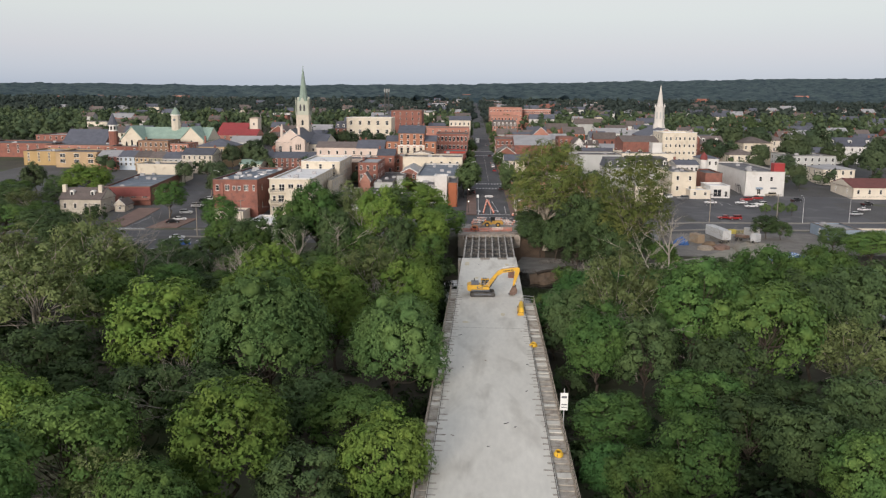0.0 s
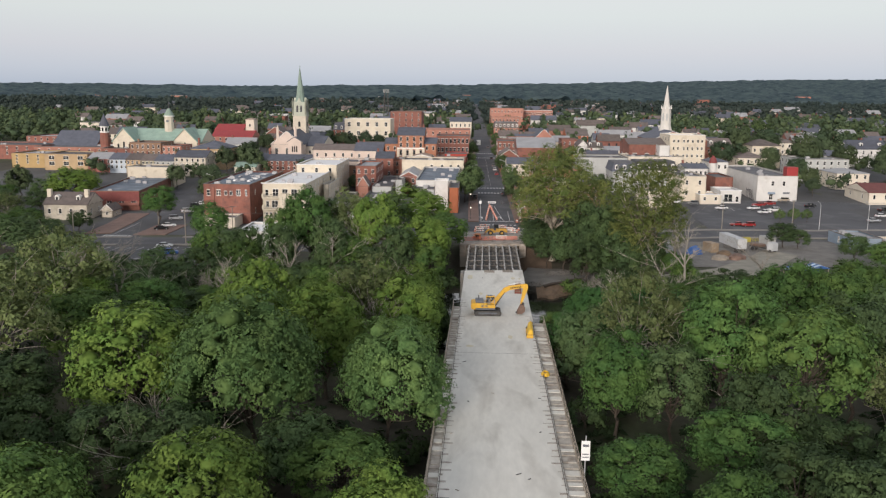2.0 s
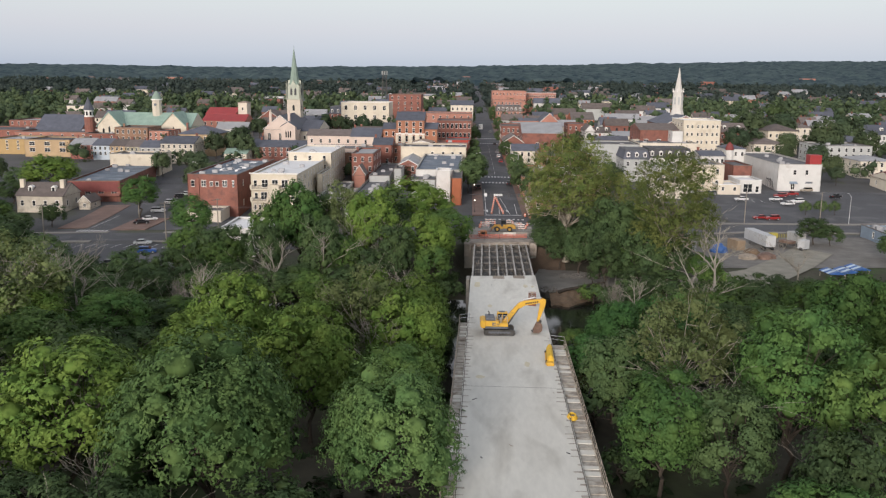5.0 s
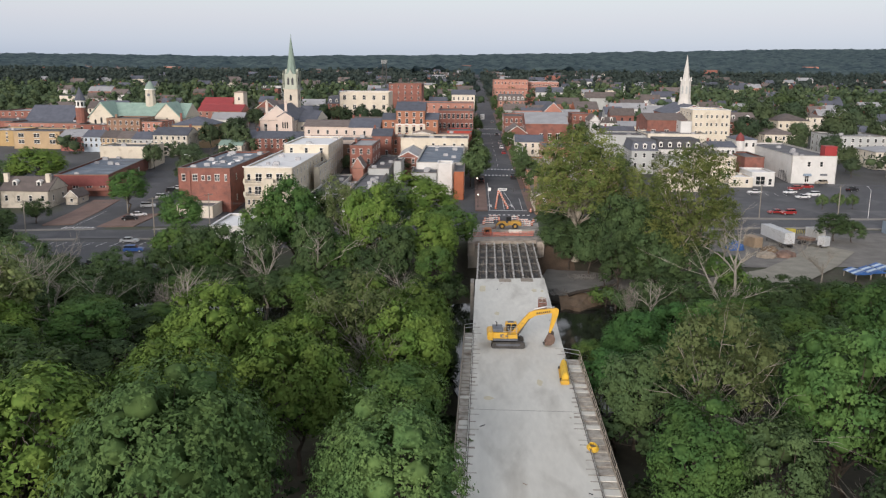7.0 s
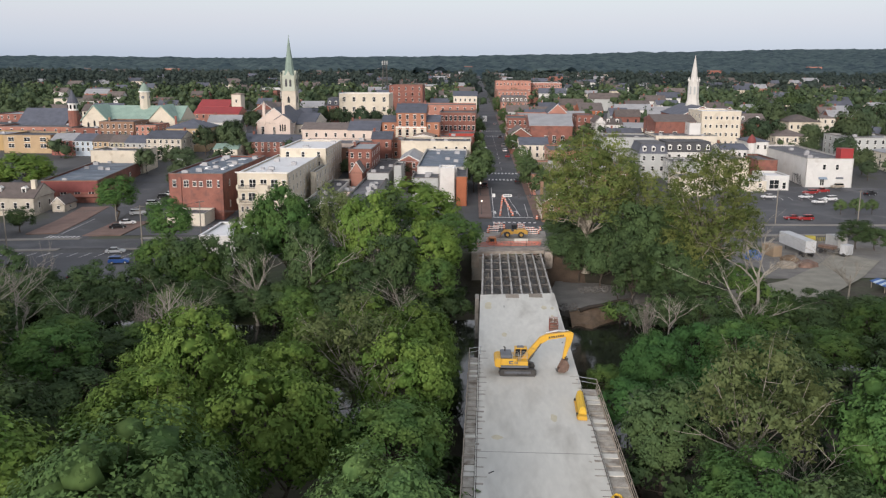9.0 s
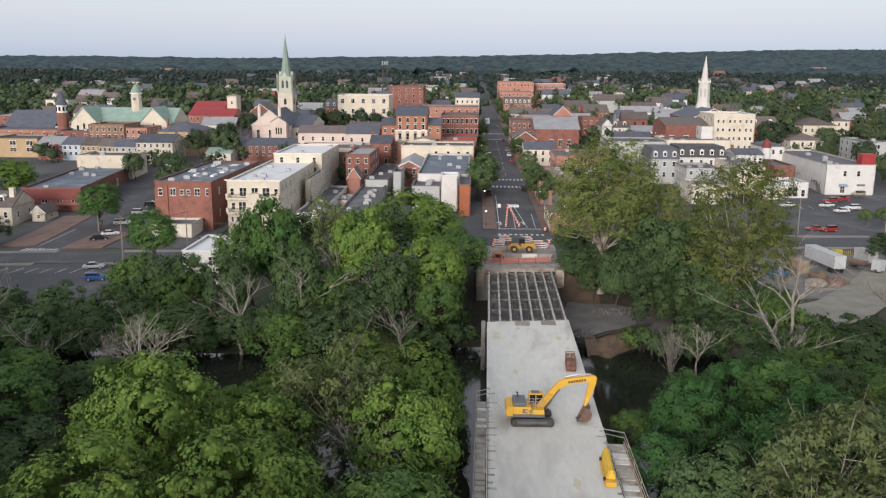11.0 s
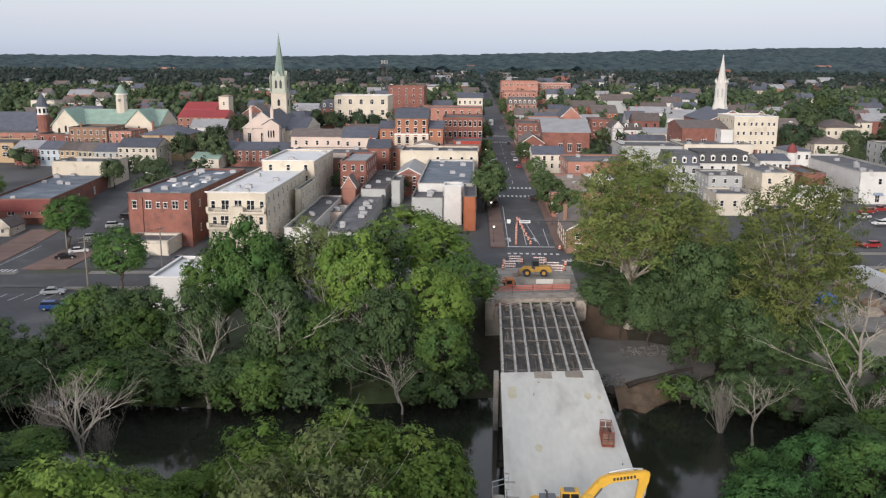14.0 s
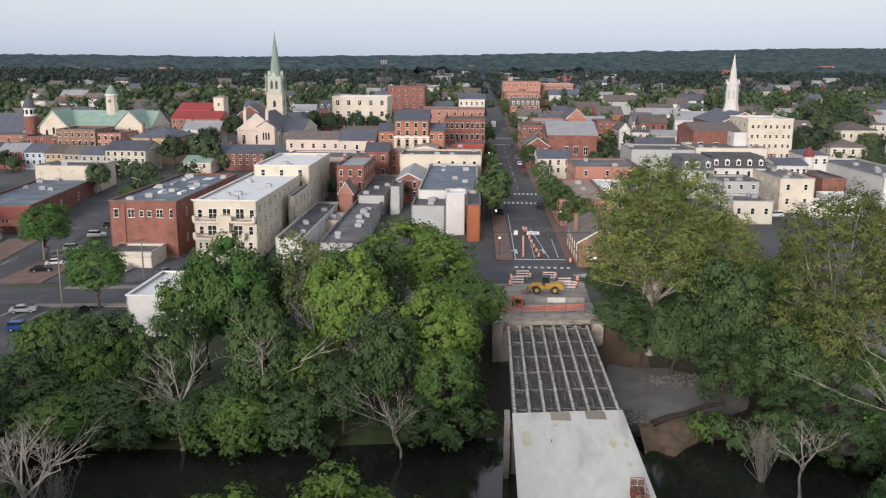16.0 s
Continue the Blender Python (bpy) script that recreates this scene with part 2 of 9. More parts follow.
def ground_z(x, y):
    island = -5.6 + 1.4 * noise.noise((x * 0.02, y * 0.02, 0))
    shore_near = -31 + 3 * math.sin(x * 0.06) + 9 * smooth(-5, -9, x) + 11 * smooth(-24, -42, x) + 20 * smooth(18, 32, x)
    shore_far = 4 + 2.5 * math.sin(x * 0.05 + 1)
    bed = -9.5
    z = island + (bed - island) * smooth(shore_near - 4, shore_near + 6, y)
    if y > shore_far - 8:
        f = smooth(shore_far - 8, shore_far + 2, y)
        bank = -6.6
        z = z * (1 - f) + bank * f
        g = smooth(shore_far + 2 + 8 * smooth(5, 8, x) * smooth(30, 24, x), 28, y) if abs(x) > 9 else smooth(20, 24, y)
        z = z * (1 - g) + town_z(x, max(y, 20)) * g
    if y > 300:
        z += smooth(300, 1800, y) * 6 * noise.noise((x * 0.0016, y * 0.0016, 3))
    if y > 1500:
        f = smooth(1500, 3500, y)
        z = z * (1 - f) + (lerp_table(x, RIDGE) + 4 * noise.noise((x * 0.004, y * 0.002, 5))) * f
    return z


def spaced(stops):
    """Grid lines that are dense near the camera: (from, to, step)."""
    out = []
    for a, b, s in stops:
        n = max(1, round((b - a) / s))
        out += [a + (b - a) * i / n for i in range(n)]
    return out + [stops[-1][1]]


gx = spaced([(-4600, -1000, 200), (-1000, -240, 40), (-240, -60, 8), (-60, 60, 3), (60, 240, 8), (240, 1000, 40), (1000, 4600, 200)])
gy = spaced([(-700, -150, 50), (-150, -60, 6), (-60, 60, 3), (60, 260, 8), (260, 1000, 40), (1000, 4800, 150)])
verts = [(x, along(y, z), z) for y in gy for x in gx for z in (ground_z(x, y),)]
nx = len(gx)
faces = [(j * nx + i, j * nx + i + 1, (j + 1) * nx + i + 1, (j + 1) * nx + i) for j in range(len(gy) - 1) for i in range(nx - 1)]
ground_mesh = bpy.data.meshes.new("ground")
ground_mesh.from_pydata(verts, [], faces)
ground_mesh.materials.append(EARTH)
ground_mesh.shade_smooth()
ground = tagged(new("ground", ground_mesh), "dark earth and undergrowth under the trees", "ground", kind="structure")

WATER = mat("river_water", (0.018, 0.02, 0.016), 0.06, var=0.2, scale=0.1, fine=1.2, bump=0.06, spec=0.5)
bm = bmesh.new()
slab(bm, [(-420, -60), (420, -60), (420, 14), (-420, 14)], WATER_Z - 0.6, WATER_Z)
tagged(part("water", bm, WATER), "dark still river water below the bridge", "river", kind="structure")

# ---------------------------------------------------------------- bridge
random.seed(11)
DECK_W = 6.2
LEFT_OUT, RIGHT_OUT = -7.35, 7.85


def deck_end(x):
    """The far end of the new deck lies a little askew."""
    return 0.6 + x * 0.097


RUST_BAR = mat("rusty_bar", (0.26, 0.12, 0.08), 0.9, var=0.25)
STAIN = mat("curing_stain", (0.62, 0.57, 0.42), 0.9, var=0.1)
bridge = thing("bridge", "long concrete road bridge under reconstruction over a wooded river", "bridge", at=Matrix.Diagonal((1, PLAN, 1, 1)))
SPAN_Y = [-160, -118, -78.5, -38.7, 0]
for y0, y1 in zip(SPAN_Y, SPAN_Y[1:]):
    bm = bmesh.new()
    e0 = y0 + 0.02
    e1 = y1 - 0.02
    if y1 == 0:
        pts = [(-DECK_W, e0), (DECK_W, e0), (DECK_W, deck_end(DECK_W)), (-DECK_W, deck_end(-DECK_W))]
    else:
        pts = [(-DECK_W, e0), (DECK_W, e0), (DECK_W, e1), (-DECK_W, e1)]
    slab(bm, pts, -0.28, 0.0)
    part("deck_slab", bm, CONCRETE, bridge, "pale new concrete deck slab")
    if y1 != 0:
        bm = bmesh.new()
        box(bm, -DECK_W, y1 - 0.03, -0.2, DECK_W, y1 + 0.03, 0.004)
        part("expansion_joint", bm, OLD_CONCRETE, bridge, "dark expansion joint across the deck")

# girders below the finished deck and the bare girders of the last span
SPACING = 1.68
for i in range(8):
    x = -5.88 + SPACING * i
    bm = bmesh.new()
    box(bm, x - 0.23, -158, -1.55, x + 0.23, deck_end(x) - 0.05, -1.50)
    box(bm, x - 0.02, -158, -1.50, x + 0.02, deck_end(x) - 0.05, -0.32)
    box(bm, x - 0.23, -158, -0.32, x + 0.23, deck_end(x) - 0.05, -0.285)
    part("girder", bm, GIRDER, bridge)
    bm = bmesh.new()
    y0, y1 = deck_end(x) - 0.04, 22.3 + x * 0.08
    box(bm, x - 0.22, y0, -1.45, x + 0.22, y1, -1.40)
    box(bm, x - 0.02, y0, -1.40, x + 0.02, y1, -0.32)
    bare = part("bare_girder", bm, GIRDER, bridge, "bare dark steel girder")
    bm = bmesh.new()
    box(bm, x - 0.17, y0, -0.318, x + 0.17, y1, -0.27)
    part("top_flange", bm, FLANGE, bare, "pale dusty top flange")
    bm = bmesh.new()
    yy = y0 + 0.4
    while yy < y1 - 0.4:
        for dx in (-0.12, 0.12):
            if random.random() < 0.9:
                box(bm, x + dx - 0.02, yy - 0.02, -0.27, x + dx + 0.02, yy + 0.02, -0.13)
        yy += 0.62
    tagged(part("shear_studs", bm, DARK_STEEL, bridge), kind="stuff")
# cross frames between the bare girders
for j in range(6):
    y = 2.0 + j * 3.95
    for i in range(7):
        x = -5.88 + SPACING * i
        ym = y + (x + SPACING / 2) * 0.09
        bm = bmesh.new()
        box(bm, x + 0.03, ym - 0.07, -0.62, x + SPACING - 0.03, ym + 0.07, -0.5)
        bar(bm, (x + 0.05, ym, -1.25), (x + SPACING - 0.05, ym, -0.55), 0.05, seg=5)
        bar(bm, (x + 0.05, ym, -0.55), (x + SPACING - 0.05, ym, -1.25), 0.05, seg=5)
        part("cross_frame", bm, GIRDER, bridge)
# loose boards, netting and rods lying on the lower flanges
for i in range(7):
    x = -5.88 + SPACING * i
    for k in range(13):
        y = random.uniform(1.5, 20.5)
        w = random.uniform(0.05, 0.25)
        l = random.uniform(0.6, 2.8)
        xx = x + random.uniform(0.3, SPACING - 0.3 - w)
        bm = bmesh.new()
        box(bm, xx, y, -1.565, xx + w, min(y + l, 21.8), -1.50)
        part("loose_board", bm, random.choice((WOOD, OLD_CONCRETE, WOOD)), bridge, "weathered board lying between the girders")
    bm = bmesh.new()
    box(bm, x + 0.24, 1.6, -1.60, x + SPACING - 0.24, 21.8, -1.57)
    part("debris_shield", bm, SHIELD, bridge, "dark shielding under the bare span")

# piers
for y in (-118, -78.5, -38.7, 0.4):
    bm = bmesh.new()
    vs = box(bm, -6.7, y - 0.75, -2.6, 6.7, y + 0.75, -1.56, bevel=0.08)
    part("pier_cap", bm, OLD_CONCRETE, bridge)
    for x0, x1 in ((-6.4, -3.9), (-1.25, 1.25), (3.9, 6.4)):
        bm = bmesh.new()
        box(bm, x0, y - 0.6, -10.5, x1, y + 0.6, -2.59, bevel=0.1)
        part("pier_column", bm, OLD_CONCRETE, bridge, "stained concrete pier column")
bm = bmesh.new()
box(bm, -7.05, -0.9, -10.5, -6.42, 1.2, -0.35, bevel=0.06)
part("pier_stub", bm, OLD_CONCRETE, bridge, "weathered concrete pier end beside the deck")

# abutment on the town's side
bm = bmesh.new()
slab(bm, [(-8.2, 21.6), (8.4, 23.1), (8.4, 25.4), (-8.2, 23.9)], -8, -1.62)
part("abutment_wall", bm, OLD_CONCRETE, bridge, "broken old concrete abutment")
bm = bmesh.new()
slab(bm, [(-7.7, 23.6), (7.9, 25.2), (7.9, 27.5), (-7.7, 26.2)], -1.618, -0.5)
part("abutment_backwall", bm, BROKEN, bridge)
for x0, x1, y0 in ((-8.3, -6.7, 21.5), (6.8, 8.5, 22.9)):
    bm = bmesh.new()
    box(bm, x0, y0, -3.2, x1, y0 + 2.6, -0.1, bevel=0.12)
    part("wing_wall", bm, BROKEN, bridge, "concrete wing wall")

# broken concrete, bars and timber lying on the abutment's seat
rng = np.random.default_rng(5)
bm = bmesh.new()
for k in range(170):
    x = rng.uniform(-7.4, 7.6)
    y = 22.3 + x * 0.09 + rng.uniform(-0.2, 1.7)
    s = rng.uniform(0.06, 0.26)
    box(bm, -s, -s * 0.7, -s * 0.5, s, s * 0.7, s * 0.5, pose(x, y, -1.6 + s * 0.4, rng.uniform(-20, 20), rng.uniform(-20, 20), rng.uniform(0, 180)))
tagged(part("rubble", bm, BROKEN), "broken concrete lying on the bridge seat", "rubble", kind="stuff")
for k in range(26):
    x = rng.uniform(-6.8, 6.8)
    y = 22.6 + x * 0.09 + rng.uniform(0, 1.3)
    l = rng.uniform(0.8, 2.6)
    bm = bmesh.new()
    bar(bm, (-l / 2, 0, 0), (l / 2, 0, rng.uniform(-0.1, 0.3)), 0.05, seg=5)
    part("reinforcing_bar", bm, (RUST_BAR, WOOD, FLANGE)[k % 3], bridge, at=pose(x, y, -1.28 + rng.uniform(0, 0.35), 0, rng.uniform(-8, 8), rng.uniform(-25, 25)))
# sealed and stained patches on the deck
for x, y, w, l in ((-4.9, -4.2, 1.2, 3.4), (3.9, -4.6, 0.9, 1.6), (5.2, -4.9, 0.6, 1.0), (4.9, -7.6, 0.5, 0.8), (-2.6, -14.0, 0.8, 1.4), (2.2, -33.0, 0.9, 1.5), (-4.0, -36.5, 1.3, 0.8)):
    bm = bmesh.new()
    n = 14
    slab(bm, [(x + w / 2 * math.cos(2 * math.pi * i / n) * random.uniform(0.7, 1.1), y + l / 2 * math.sin(2 * math.pi * i / n) * random.uniform(0.7, 1.1)) for i in range(n)], 0.0005, 0.004)
    part("curing_stain", bm, STAIN, bridge, "faint yellowish curing stain")

# timber walkways and railings along both edges of the deck
for side, inner, outer, y_end in ((-1, -DECK_W, LEFT_OUT, -20.2), (1, DECK_W, RIGHT_OUT, -27.0)):
    x0, x1 = min(inner, outer), max(inner, outer)
    bm = bmesh.new()
    box(bm, x0 + 0.06, -158, -0.30, x1 - 0.06, y_end, -0.20)
    part("walkway_deck", bm, DUSTY_BOARDS, bridge, "dusty timber walkway beside the deck")
    y = -112.0
    k = 0
    while y < y_end - 0.7:
        wide = random.choice((0.45, 0.6, 0.75))
        bm = bmesh.new()
        xa = x0 + 0.05 + random.uniform(0, 0.12)
        xb = x1 - 0.02 - random.uniform(0, 0.05)
        box(bm, xa, y, -0.198, xb, y + wide, -0.14 + random.uniform(0, 0.05))
        part("plank", bm, random.choice((CONCRETE, DUSTY_BOARDS, DUSTY_BOARDS)), bridge)
        y += wide + random.choice((0.2, 0.35, 0.7))
        k += 1
    bm = bmesh.new()
    box(bm, outer - 0.03, -158, -0.35, outer + 0.03, y_end, 0.12)
    part("toe_board", bm, WOOD, bridge, "weathered plywood toe board")
    y = -156
    k = 0
    while y <= y_end:
        bm = bmesh.new()
        bar(bm, (outer, y, -0.5), (outer + side * 0.05, y, 1.08), 0.04, 0.035, seg=6)
        part("railing_post", bm, WOOD, bridge)
        y += 2.45
    for z in (0.55, 1.05):
        y = -158
        while y < y_end:
            y2 = min(y + 4.9, y_end)
            bm = bmesh.new()
            box(bm, outer - 0.025, y + 0.01, z - 0.05 + random.uniform(-0.03, 0.03), outer + 0.025, y2 - 0.01, z + 0.05)
            part("railing_board", bm, WOOD, bridge)
            y = y2
    bm = bmesh.new()
    bar(bm, (outer, y_end, 1.05), (inner - side * 0.3, y_end + 0.7, 0.95), 0.035, seg=6)
    bar(bm, (outer, y_end, 0.5), (inner - side * 0.3, y_end + 0.7, 0.45), 0.03, seg=6)
    bar(bm, (inner - side * 0.3, y_end + 0.7, -0.02), (inner - side * 0.3, y_end + 0.7, 1.1), 0.035, seg=6)
    part("railing_return", bm, STEEL, bridge)
    # rows of starter bars and form ties along the deck's edge
    bm = bmesh.new()
    y = -112
    while y < y_end + 3:
        l = random.uniform(0.25, 1.2)
        xa = inner - side * 0.05
        box(bm, min(xa, xa - side * l), y, 0.0, max(xa, xa - side * l), y + random.uniform(0.08, 0.3), 0.016)
        y += random.uniform(0.7, 1.3)
    tagged(part("form_strip", bm, DUSTY_BOARDS, bridge, "rows of pale strips on the deck's edge"), kind="stuff")
    bm = bmesh.new()
    y = -112
    while y < y_end:
        bar(bm, (inner - side * 0.15, y, 0), (inner - side * 0.15, y, random.uniform(0.2, 0.45)), 0.022, seg=5)
        y += 0.55
    box(bm, inner - side * 0.15 - 0.03, -112, 0.16, inner - side * 0.15 + 0.03, y_end, 0.2)
    tagged(part("starter_bar", bm, REBAR, bridge, "row of dark starter bars"), kind="stuff")

# two pale bearing patches on the deck's end
for x in (-0.9, 3.0):
    bm = bmesh.new()
    box(bm, x - 1.1, deck_end(x) - 1.6, 0.0, x + 1.1, deck_end(x) - 0.05, 0.02)
    part("board_sheet", bm, WOOD, bridge, "plywood sheet lying at the deck's end")

# ---------------------------------------------------------------- excavator
RUST = mat("rusty_red", (0.23, 0.07, 0.045), 0.85, var=0.2, scale=1.5, fine=8)
BUCKET = mat("worn_bucket_steel", (0.20, 0.13, 0.10), 0.6, 0.3, var=0.3, scale=2, fine=9)
GREY_PAINT = mat("grey_machine_paint", (0.13, 0.14, 0.16), 0.5, var=0.1)


def poly_arm(pts, y0, y1, bevel=0.05):
    bm = bmesh.new()
    prism(bm, pts, y0, y1)
    bmesh.ops.bevel(bm, geom=bm.edges[:], offset=bevel, segments=2, affect='EDGES')
    return bm


bm = bmesh.new()
box(bm, -0.075, -0.3, -0.02, 0.075, 0.3, 0.025)
SHOE = mesh_of(bm, "track_shoe", DARK_STEEL)


def excavator(at):
    """A tracked excavator whose boom reaches to +x; its origin lies under the turntable."""
    ex = thing("excavator", "yellow tracked excavator standing on the new concrete deck", "excavator", at=at)
    for y in (-1.6, 1.0):
        tr = bmesh.new()
        L, r = 1.95, 0.44
        pts = [(L + r * math.cos(math.pi / 2 - math.pi * i / 10), r + r * math.sin(math.pi / 2 - math.pi * i / 10)) for i in range(11)]
        pts += [(-L + r * math.cos(-math.pi / 2 - math.pi * i / 10), r + r * math.sin(-math.pi / 2 - math.pi * i / 10)) for i in range(11)]
        prism(tr, pts, y + 0.12, y + 0.48)
        track = part("track", tr, DARK_STEEL, ex, "dark steel crawler track")
        belt = []
        for k in range(22):
            x = -L + 2 * L * k / 21
            for z in (-0.0, 2 * r):
                belt.append(Matrix.Translation((x, y + 0.3, z + 0.02)))
        for s in (-1, 1):
            for k in range(1, 8):
                a = math.pi * k / 8
                c = Matrix.Translation((s * (L + (r + 0.01) * math.sin(a)), y + 0.3, r + (r + 0.01) * math.cos(a))) @ Matrix.Rotation(s * a, 4, 'Y')
                belt.append(c)
        for c in belt:
            part("track_shoe", SHOE, None, track, at=c)
        fr = bmesh.new()
        box(fr, -1.7, y + 0.06, 0.3, 1.7, y + 0.54, 0.62, bevel=0.05)
        part("track_frame", fr, GREY_PAINT, track)
        for k in range(7):
            x = -1.55 + k * 0.52
            w = bmesh.new()
            bar(w, (x, y + 0.04, 0.22), (x, y + 0.56, 0.22), 0.17, seg=12)
            part("roller", w, DARK_STEEL, track)
    bm = bmesh.new()
    box(bm, -1.0, -1.0, 0.45, 1.0, 1.0, 0.85, bevel=0.08)
    bar(bm, (0, 0, 0.82), (0, 0, 1.08), 0.65, seg=24)
    part("undercarriage", bm, GREY_PAINT, ex)
    # house
    bm = bmesh.new()
    box(bm, -2.2, -1.5, 1.08, 1.35, 1.45, 1.42, bevel=0.04)
    part("platform", bm, GREY_PAINT, ex)
    bm = bmesh.new()
    pts = [(-2.95, 1.15), (-2.1, 1.12), (-2.1, 2.35), (-2.8, 2.35), (-3.02, 2.1)]
    prism(bm, pts, -1.5, 1.45)
    bmesh.ops.bevel(bm, geom=bm.edges[:], offset=0.12, segments=3, affect='EDGES')
    part("counterweight", bm, YELLOW, ex, "rounded yellow counterweight")
    bm = bmesh.new()
    box(bm, -2.12, -1.5, 1.425, -0.15, -0.55, 2.28, bevel=0.06)
    part("side_cover", bm, YELLOW, ex)
    bm = bmesh.new()
    box(bm, -2.12, -0.52, 1.425, -0.35, 1.45, 2.2, bevel=0.06)
    part("engine_cover", bm, YELLOW, ex)
    bm = bmesh.new()
    box(bm, -2.2, -1.35, 2.29, -0.75, 1.1, 2.72, bevel=0.1)
    part("engine_hood", bm, GREY_PAINT, ex, "blue-grey engine hood")
    bm = bmesh.new()
    box(bm, -0.12, -1.5, 1.425, 1.3, -0.5, 1.95, bevel=0.05)
    part("tool_box", bm, YELLOW, ex)
    bm = bmesh.new()
    bar(bm, (-1.6, 0.4, 2.6), (-1.6, 0.4, 3.25), 0.09, seg=10)
    bar(bm, (-1.6, 0.4, 3.2), (-1.75, 0.4, 3.35), 0.08, seg=10)
    part("exhaust", bm, DARK_STEEL, ex)
    # handrails
    bm = bmesh.new()
    for xa, xb in ((-0.7, 0.1), (0.3, 1.2)):
        for y in (-1.42, -0.6):
            bar(bm, (xa, y, 1.95), (xa, y, 2.95), 0.025, seg=6)
            bar(bm, (xb, y, 1.95), (xb, y, 2.95), 0.025, seg=6)
            bar(bm, (xa, y, 2.95), (xb, y, 2.95), 0.025, seg=6)
            bar(bm, (xa, y, 2.45), (xb, y, 2.45), 0.02, seg=6)
    part("handrail", bm, STEEL, ex)
    # cab
    cab = bmesh.new()
    x0, x1, y0, y1, z0, z1 = -0.3, 1.45, 0.45, 1.45, 1.42, 3.05
    box(cab, x0, y0, z0, x1, y1, z0 + 0.5, bevel=0.04)
    box(cab, x0, y0, z1 - 0.1, x1 - 0.15, y1, z1 + 0.04, bevel=0.05)
    for x, y in ((x0 + 0.05, y0 + 0.05), (x1 - 0.1, y0 + 0.05), (x0 + 0.05, y1 - 0.05), (x1 - 0.1, y1 - 0.05), (0.5, y0 + 0.04), (0.5, y1 - 0.04)):
        bar(cab, (x, y, z0), (x - (0.08 if x > 1 else 0), y, z1), 0.05, seg=8)
    cab_ob = part("cab", cab, YELLOW, ex)
    bm = bmesh.new()
    box(bm, x0 + 0.04, y0 + 0.04, z0 + 0.5, x1 - 0.12, y1 - 0.04, z1 - 0.1)
    part("cab_glass", bm, GLASS, cab_ob)
    bm = bmesh.new()
    box(bm, 0.0, 0.6, z1 + 0.04, 0.9, 1.3, z1 + 0.14, bevel=0.04)
    part("cab_roof_guard", bm, GREY_PAINT, cab_ob)
    # boom, arm, bucket
    boom = part("boom", poly_arm([(0.55, 1.55), (1.15, 1.5), (3.1, 4.0), (3.9, 4.5), (6.75, 5.02), (6.85, 5.3), (6.55, 5.55), (3.75, 5.22),
                                  (2.9, 4.85), (1.7, 3.4), (0.5, 1.95)], -0.42, 0.12), YELLOW, ex, "bent yellow boom")
    bm = bmesh.new()
    for k, (wd, gap) in enumerate(((0.2, 0.26), (0.24, 0.3), (0.28, 0.34), (0.2, 0.26), (0.22, 0.28), (0.18, 0.24), (0.24, 0.3))):
        x = 4.0 + k * 0.29
        z = 4.86 + (x - 4.0) * 0.155
        box(bm, x, -0.431, z - 0.13, x + 0.19, -0.421, z + 0.13)
    part("boom_mark", bm, BLACK, boom, "dark unlettered maker's mark")
    arm = part("arm", poly_arm([(6.2, 5.45), (6.75, 5.62), (7.2, 5.4), (7.1, 4.6), (6.15, 1.95), (5.85, 2.05), (6.1, 3.6), (6.25, 4.6)], -0.36, 0.06),
               YELLOW, ex, "yellow dipper arm")
    bm = bmesh.new()
    for y in (-0.62, 0.32):
        bar(bm, (1.3, y, 1.6), (2.1, y, 2.8), 0.13, seg=12)
        bar(bm, (2.1, y, 2.8), (3.0, y, 4.1), 0.075, seg=12)
    part("boom_cylinder", bm, DARK_STEEL, ex, "boom cylinders with bright rods")
    bm = bmesh.new()
    bar(bm, (3.6, -0.15, 5.38), (5.3, -0.15, 5.75), 0.12, seg=12)
    bar(bm, (5.3, -0.15, 5.75), (6.55, -0.15, 5.72), 0.07, seg=12)
    part("arm_cylinder", bm, STEEL, ex)
    bm = bmesh.new()
    bar(bm, (7.0, -0.15, 4.9), (6.8, -0.15, 3.3), 0.1, seg=12)
    bar(bm, (6.8, -0.15, 3.3), (6.5, -0.15, 2.1), 0.06, seg=12)
    part("bucket_cylinder", bm, STEEL, ex)
    bm = bmesh.new()
    for y in (-0.42, 0.12):
        bar(bm, (6.1, y, 2.2), (6.55, y, 2.05), 0.07, seg=8)
        bar(bm, (6.55, y, 2.05), (6.35, y, 1.45), 0.07, seg=8)
    part("linkage", bm, DARK_STEEL, ex)
    outer = [(6.0, 2.0), (6.5, 1.75), (6.75, 1.2), (6.62, 0.6), (6.15, 0.25), (5.45, 0.25), (5.3, 0.42), (5.35, 0.62)]
    inner = [(5.45, 0.6), (6.1, 0.45), (6.45, 0.75), (6.5, 1.2), (6.3, 1.6), (5.95, 1.78)]
    bm = bmesh.new()
    prism(bm, outer + inner, -0.75, 0.5)
    for y in (-0.78, 0.46):
        prism(bm, outer, y, y + 0.06)
    bucket = part("bucket", bm, BUCKET, ex, "earth-worn digging bucket")
    for k in range(5):
        bm = bmesh.new()
        y = -0.72 + k * 0.28
        prism(bm, [(5.46, 0.25), (5.46, 0.45), (5.05, 0.33)], y, y + 0.13)
        part("tooth", bm, DARK_STEEL, bucket)
    # side mark and stripe
    bm = bmesh.new()
    box(bm, -1.15, -1.512, 1.6, -0.95, -1.502, 2.05)
    box(bm, -0.95, -1.512, 1.9, -0.6, -1.502, 2.05)
